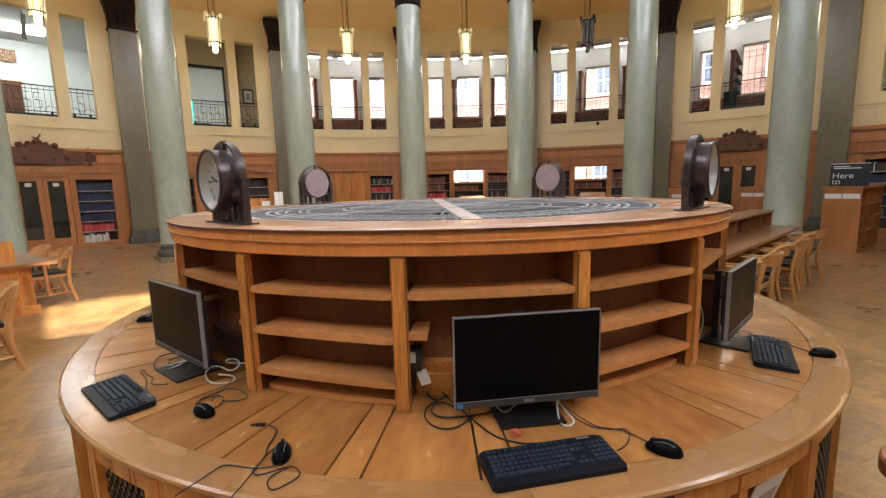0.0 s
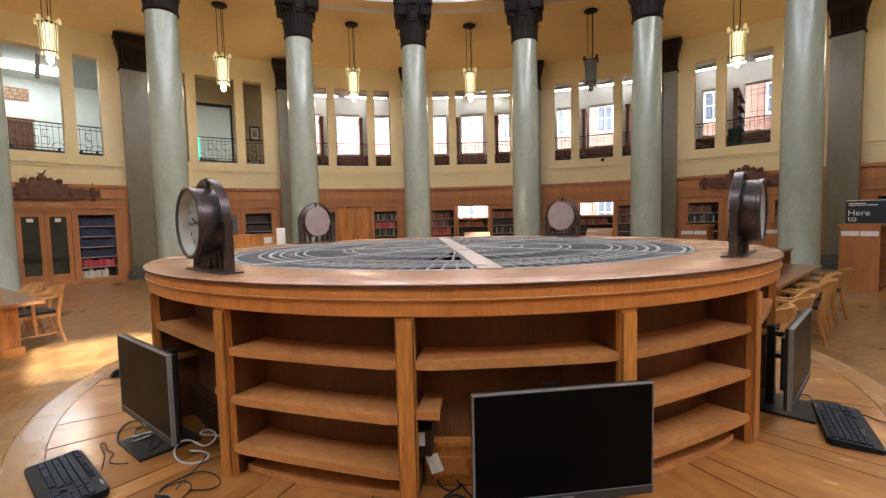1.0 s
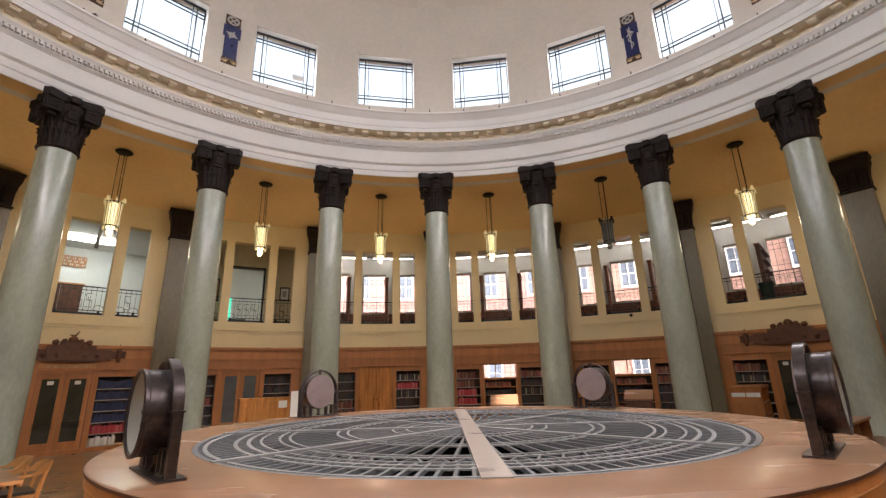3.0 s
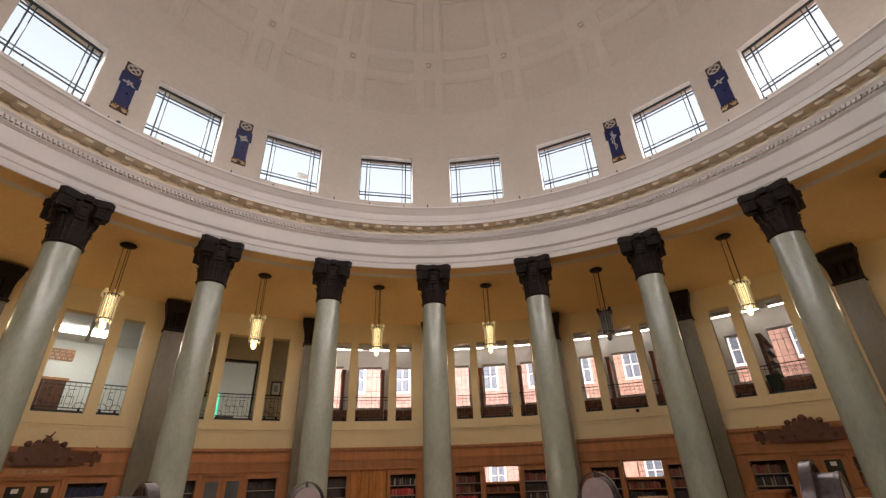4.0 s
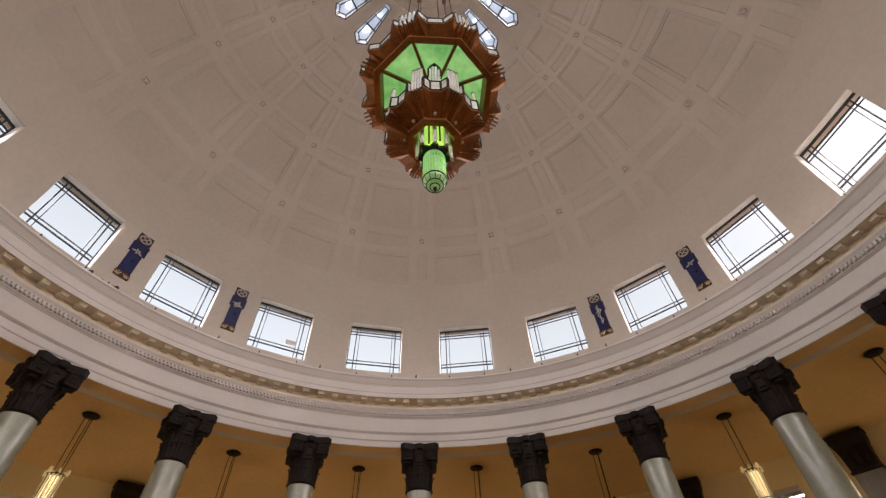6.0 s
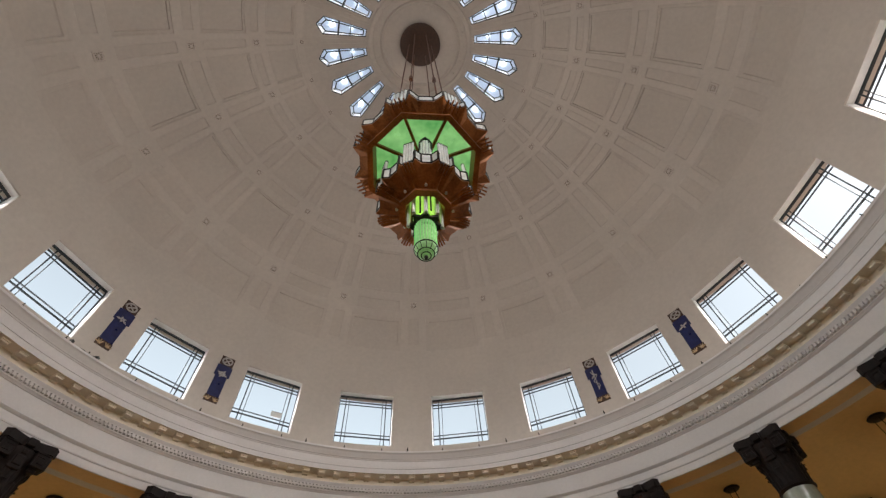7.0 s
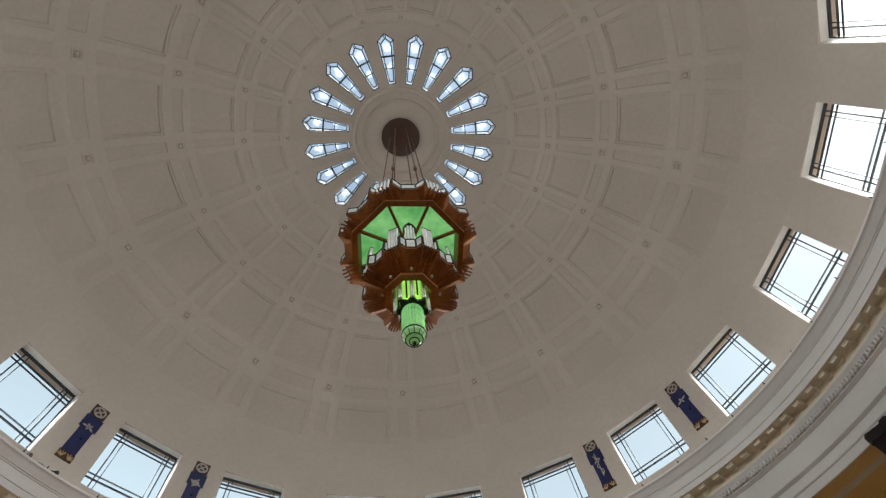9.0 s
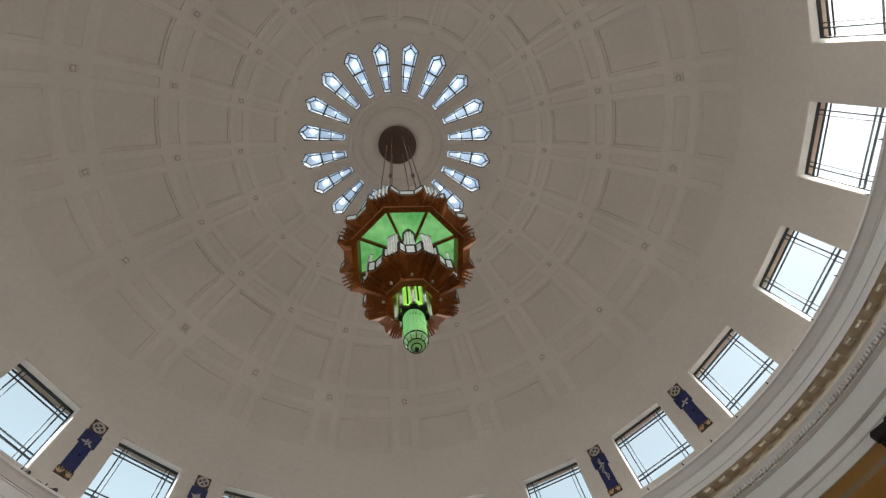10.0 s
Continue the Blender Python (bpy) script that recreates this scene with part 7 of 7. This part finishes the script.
def island_case(m, w, ln, h, n_shelf=4, label="oak bookcase end with two white label cards"):
    g = thing("island_bookcase", label, "bookcase", "island bookcases", m)
    bm = new_bm()
    box(bm, -w / 2, w / 2, 0.0, 0.04, 0.0, h - 0.05)
    soften(bm, 0.004)
    end = part("end_panel", bm, OAK_BROWN, g)
    bm = new_bm()
    for x0, x1, z0, z1 in ((-w / 2, -w / 2 + 0.09, 0.0, h - 0.05), (w / 2 - 0.09, w / 2, 0.0, h - 0.05), (-w / 2 + 0.09, w / 2 - 0.09, h - 0.36, h - 0.05), (-w / 2 + 0.09, w / 2 - 0.09, 0.0, 0.16)):
        box(bm, x0, x1, -0.012, 0.0, z0, z1)
    part("end_frame", bm, OAK_BROWN, end)
    for s in (-1, 1):
        bm = new_bm()
        box(bm, s * w * 0.235 - w * 0.22, s * w * 0.235 + w * 0.22, -0.022, -0.012, h - 0.25, h - 0.15)
        part("label_card", bm, PAPER, end)
    bm = new_bm()
    box(bm, -w / 2 - 0.03, w / 2 + 0.03, -0.04, ln + 0.03, h - 0.05, h)
    soften(bm, 0.008)
    part("top", bm, OAK_BROWN, g)
    bm = new_bm()
    box(bm, -0.015, 0.015, 0.04, ln, 0.08, h - 0.05)
    part("spine", bm, OAK_BROWN, g)
    for s in (-1, 1):
        for k in range(n_shelf):
            bm = new_bm()
            z = 0.10 + (h - 0.2) * k / n_shelf
            box(bm, min(s * 0.015, s * w / 2), max(s * 0.015, s * w / 2), 0.04, ln - 0.001, z - 0.02, z)
            part("shelf", bm, OAK_BROWN, g)
    k = max(1, round(ln / 0.9))
    for s in (-1, 1):
        for i in range(1, k + 1):
            bm = new_bm()
            y = 0.04 + (ln - 0.05) * i / k
            box(bm, min(s * 0.015, s * w / 2), max(s * 0.015, s * w / 2), y - 0.03, y, 0.0, h - 0.05)
            part("upright", bm, OAK_BROWN, g)
    return g


def facing(x, y, az):
    return Matrix.Translation((x, y, 0)) @ Matrix.Rotation(-radians(az), 4, "Z")


island_case(facing(8.87, 5.36, 56), 0.62, 2.6, 1.37)
island_case(facing(7.45, 8.55, 41), 0.66, 1.6, 1.34)
island_case(facing(9.35, 8.35, 47), 0.62, 1.8, 1.33)
# black sign standing on the bookcase
sg = thing("sign_board", "black sign board with white lettering on a bookcase", "sign", "", facing(8.85, 5.36, 46) @ Matrix.Translation((0.10, 0.10, 1.375)))
bm = new_bm()
box(bm, -0.31, 0.31, -0.012, 0.012, 0.0, 0.46)
board = part("board", bm, material("black_sign_face", (0.012, 0.016, 0.024), 0.4, var=0.1), sg)
bm = new_bm()
box(bm, -0.31, 0.31, -0.018, 0.018, 0.46, 0.475)
part("top_rail", bm, PAPER, sg)


def lettering(text, size, x, z, parent):
    c = bpy.data.curves.new("lettering", "FONT")
    c.body, c.size, c.extrude = text, size, 0.001
    tmp = new("lettering", c)
    me = bpy.data.meshes.new_from_object(tmp.evaluated_get(bpy.context.evaluated_depsgraph_get()))
    bpy.data.objects.remove(tmp)
    me.materials.append(PAPER)
    o = new("lettering", me)
    o.parent = parent
    o.matrix_basis = Matrix.Translation((x, -0.014, z)) @ Matrix.Rotation(radians(90), 4, "X")
    return o


lettering("Here", 0.165, -0.28, 0.165, board)
lettering("to", 0.165, -0.28, 0.045, board)
for i, (w, z) in enumerate(((0.26, 0.40), (0.44, 0.365))):
    bm = new_bm()
    box(bm, -0.27, -0.27 + w, -0.0145, -0.0125, z, z + 0.018)
    part("text_bar", bm, PAPER, board)

# long counter back and post beyond the desk
g = thing("counter", "long honey oak counter front with a white card", "counter", "", facing(-4.55, 9.55, -33))
bm = new_bm()
box(bm, -0.62, 0.62, 0.0, 0.05, 0.0, 1.32)
soften(bm, 0.005)
front = part("front", bm, OAK, g)
bm = new_bm()
box(bm, -0.65, 0.65, -0.03, 0.36, 1.32, 1.36)
soften(bm, 0.006)
part("top", bm, OAK, g)
bm = new_bm()
box(bm, 0.33, 0.55, -0.008, 0.0, 1.09, 1.27)
part("card", bm, PAPER, front, "white paper notice")
for s in (-1, 1):
    bm = new_bm()
    box(bm, s * 0.60 - 0.02, s * 0.60 + 0.02, 0.05, 0.34, 0.0, 1.32)
    part("side", bm, OAK, g)
for x, y, az, hh in ((1.62, 9.3, 9, 1.20), (5.2, 9.5, 28, 1.22)):
    g = thing("display_lectern", "slanted pale display top on a dark wooden lectern", "lectern", "lecterns", facing(x, y, az))
    bm = new_bm()
    box(bm, -0.32, 0.32, 0.0, 0.5, 0.0, hh - 0.2)
    part("body", bm, OAK_CARVED, g)
    bm = new_bm()
    box(bm, -0.36, 0.36, -0.05, 0.58, -0.015, 0.015, Matrix.Translation((0, 0, hh - 0.15)) @ Matrix.Rotation(radians(20), 4, "X"))
    part("sloping_top", bm, VENEER, g)

# white display stand beside the counter
g = thing("display_stand", "slim white display stand beside the counter", "stand", "", turn(-22.5, 8.9))
bm = new_bm()
box(bm, -0.10, 0.10, -0.04, 0.04, 0.03, 1.53)
soften(bm, 0.01)
part("panel", bm, WALL_WHITE, g)
bm = new_bm()
box(bm, -0.14, 0.14, -0.14, 0.14, 0.0, 0.03)
soften(bm, 0.008)
part("foot", bm, WALL_WHITE, g)
# dark rod and collars added for a crack-like line down one column
g = thing("conduit", "thin dark rod added for a crack-like line down a marble column", "conduit")
bm = new_bm()
c0, dirn = at(36, 9.75), at(120.7, 1.0)
p = [c0 + dirn * (0.372 - 0.003 * z) + Vector((0, 0, z)) for z in (0.45, 1.6, 2.9, 4.2, 5.3)]
for a, b in zip(p, p[1:]):
    rod(bm, a, b, 0.012, 6)
part("line_rod", bm, IRON, g)
for q in p[1:]:
    bm = new_bm()
    rod(bm, q - Vector((0, 0, 0.03)), q + Vector((0, 0, 0.03)), 0.02, 6)
    part("clip", bm, IRON, g)

# fittings under the dome
g = thing("ledge_cable", "black cable bundle clipped under a high window", "cable")
bm = new_bm()
p = [at(-58 + 0.5 * i, 9.775, 9.97 + 0.02 * math.sin(1.7 * i)) for i in range(11)]
for a, b in zip(p, p[1:]):
    rod(bm, a, b, 0.014, 6)
part("run", bm, IRON, g)
for q in (p[1], p[9]):
    bm = new_bm()
    box(bm, -0.05, 0.05, -0.04, 0.04, -0.04, 0.05, Matrix.Translation(q))
    soften(bm, 0.008)
    part("junction_box", bm, IRON, g)
bm = new_bm()
box(bm, -0.02, 0.02, -0.03, 0.03, -0.01, 0.035)
rod(bm, (0, 0, 0.03), (0, -0.05, 0.07), 0.012, 6)
clip_me = bpy.data.meshes.new("ledge_clip")
bm.to_mesh(clip_me)
bm.free()
clip_me.materials.append(IRON)
for i in range(20):
    for az, r, z in ((18 * i - 0.8, 9.77, 9.93), (18 * i + 5.6, 8.98, 9.385), (18 * i + 12.4, 8.98, 9.385)):
        o = new("ledge_clip", clip_me)
        o.parent, o.matrix_basis = ent, turn(az, r, z)
g = thing("window_card", "small grey card fixed inside a high window", "card", "", turn(-24.75, 9.98))
bm = new_bm()
box(bm, -0.16, 0.16, -0.008, 0.008, 10.62, 10.79)
part("card", bm, WALL_WHITE, g)
bm = new_bm()
box(bm, -0.165, 0.165, -0.010, 0.010, 10.79, 10.80)
part("clip", bm, IRON, g)

# ---- parquet blocks in herringbone ----
floor = bpy.data.objects["floor"]
BL, BW = 0.36, 0.09
near = bpy.data.meshes.new("floor_block")
near.from_pydata([(0.0002, 0.0002, -0.0014), (BL - 0.0002, 0.0002, -0.0014), (BL - 0.0002, BW - 0.0002, -0.0014), (0.0002, BW - 0.0002, -0.0014),
                  (0.0008, 0.0008, 0.0), (BL - 0.0008, 0.0008, 0.0), (BL - 0.0008, BW - 0.0008, 0.0), (0.0008, BW - 0.0008, 0.0)],
                 [], [(4, 5, 6, 7), (0, 1, 5, 4), (1, 2, 6, 5), (2, 3, 7, 6), (3, 0, 4, 7)])
near.materials.append(PARQUET)
vs, fs, count = [], [], 0
q = math.radians(20)
ca, sa = math.cos(q), math.sin(q)
for i in range(-31, 32):
    for j in range(-120, 121):
        # two blocks at right angles make the herringbone's step
        for kind in (0, 1):
            x = j * BW + i * 2 * BL * 0.5
            y = j * BW - i * 2 * BL * 0.5
            y += BW * kind
            cx, cy = x * ca - y * sa, x * sa + y * ca
            rr = math.hypot(cx, cy)
            if rr > 14.8 or rr < 1.5:
                continue
            rot = q if kind == 0 else q + math.pi / 2
            ox, oy = (cx, cy)
            dz = rng.uniform(-0.0003, 0.0)
            if -3.9 < cx < -2.0 and -0.3 < cy < 2.6 and count < 300:
                count += 1
                o = new("floor_block", near)
                o.parent = floor
                o.matrix_basis = Matrix.Translation((ox, oy, dz)) @ Matrix.Rotation(rot, 4, "Z") @ (Matrix.Identity(4) if kind == 0 else Matrix.Translation((0, -BW, 0)))
                continue
            c, s = math.cos(rot), math.sin(rot)
            k = len(vs)
            y_off = 0.0 if kind == 0 else -BW
            for zz, e in ((-0.0014, 0.0002), (0.0, 0.0008)):
                for px, py in ((e, e), (BL - e, e), (BL - e, BW - e), (e, BW - e)):
                    py += y_off
                    vs.append((ox + px * c - py * s, oy + px * s + py * c, zz + dz))
            fs += [(k + 4, k + 5, k + 6, k + 7), (k, k + 1, k + 5, k + 4), (k + 1, k + 2, k + 6, k + 5), (k + 2, k + 3, k + 7, k + 6), (k + 3, k, k + 4, k + 7)]
me = bpy.data.meshes.new("floor_blocks")
me.from_pydata(vs, [], fs)
me.materials.append(PARQUET)
rest = new("floor_blocks", me)
rest.parent = floor
tagged(rest, "honey brown wood block floor in herringbone", "", "", "stuff")
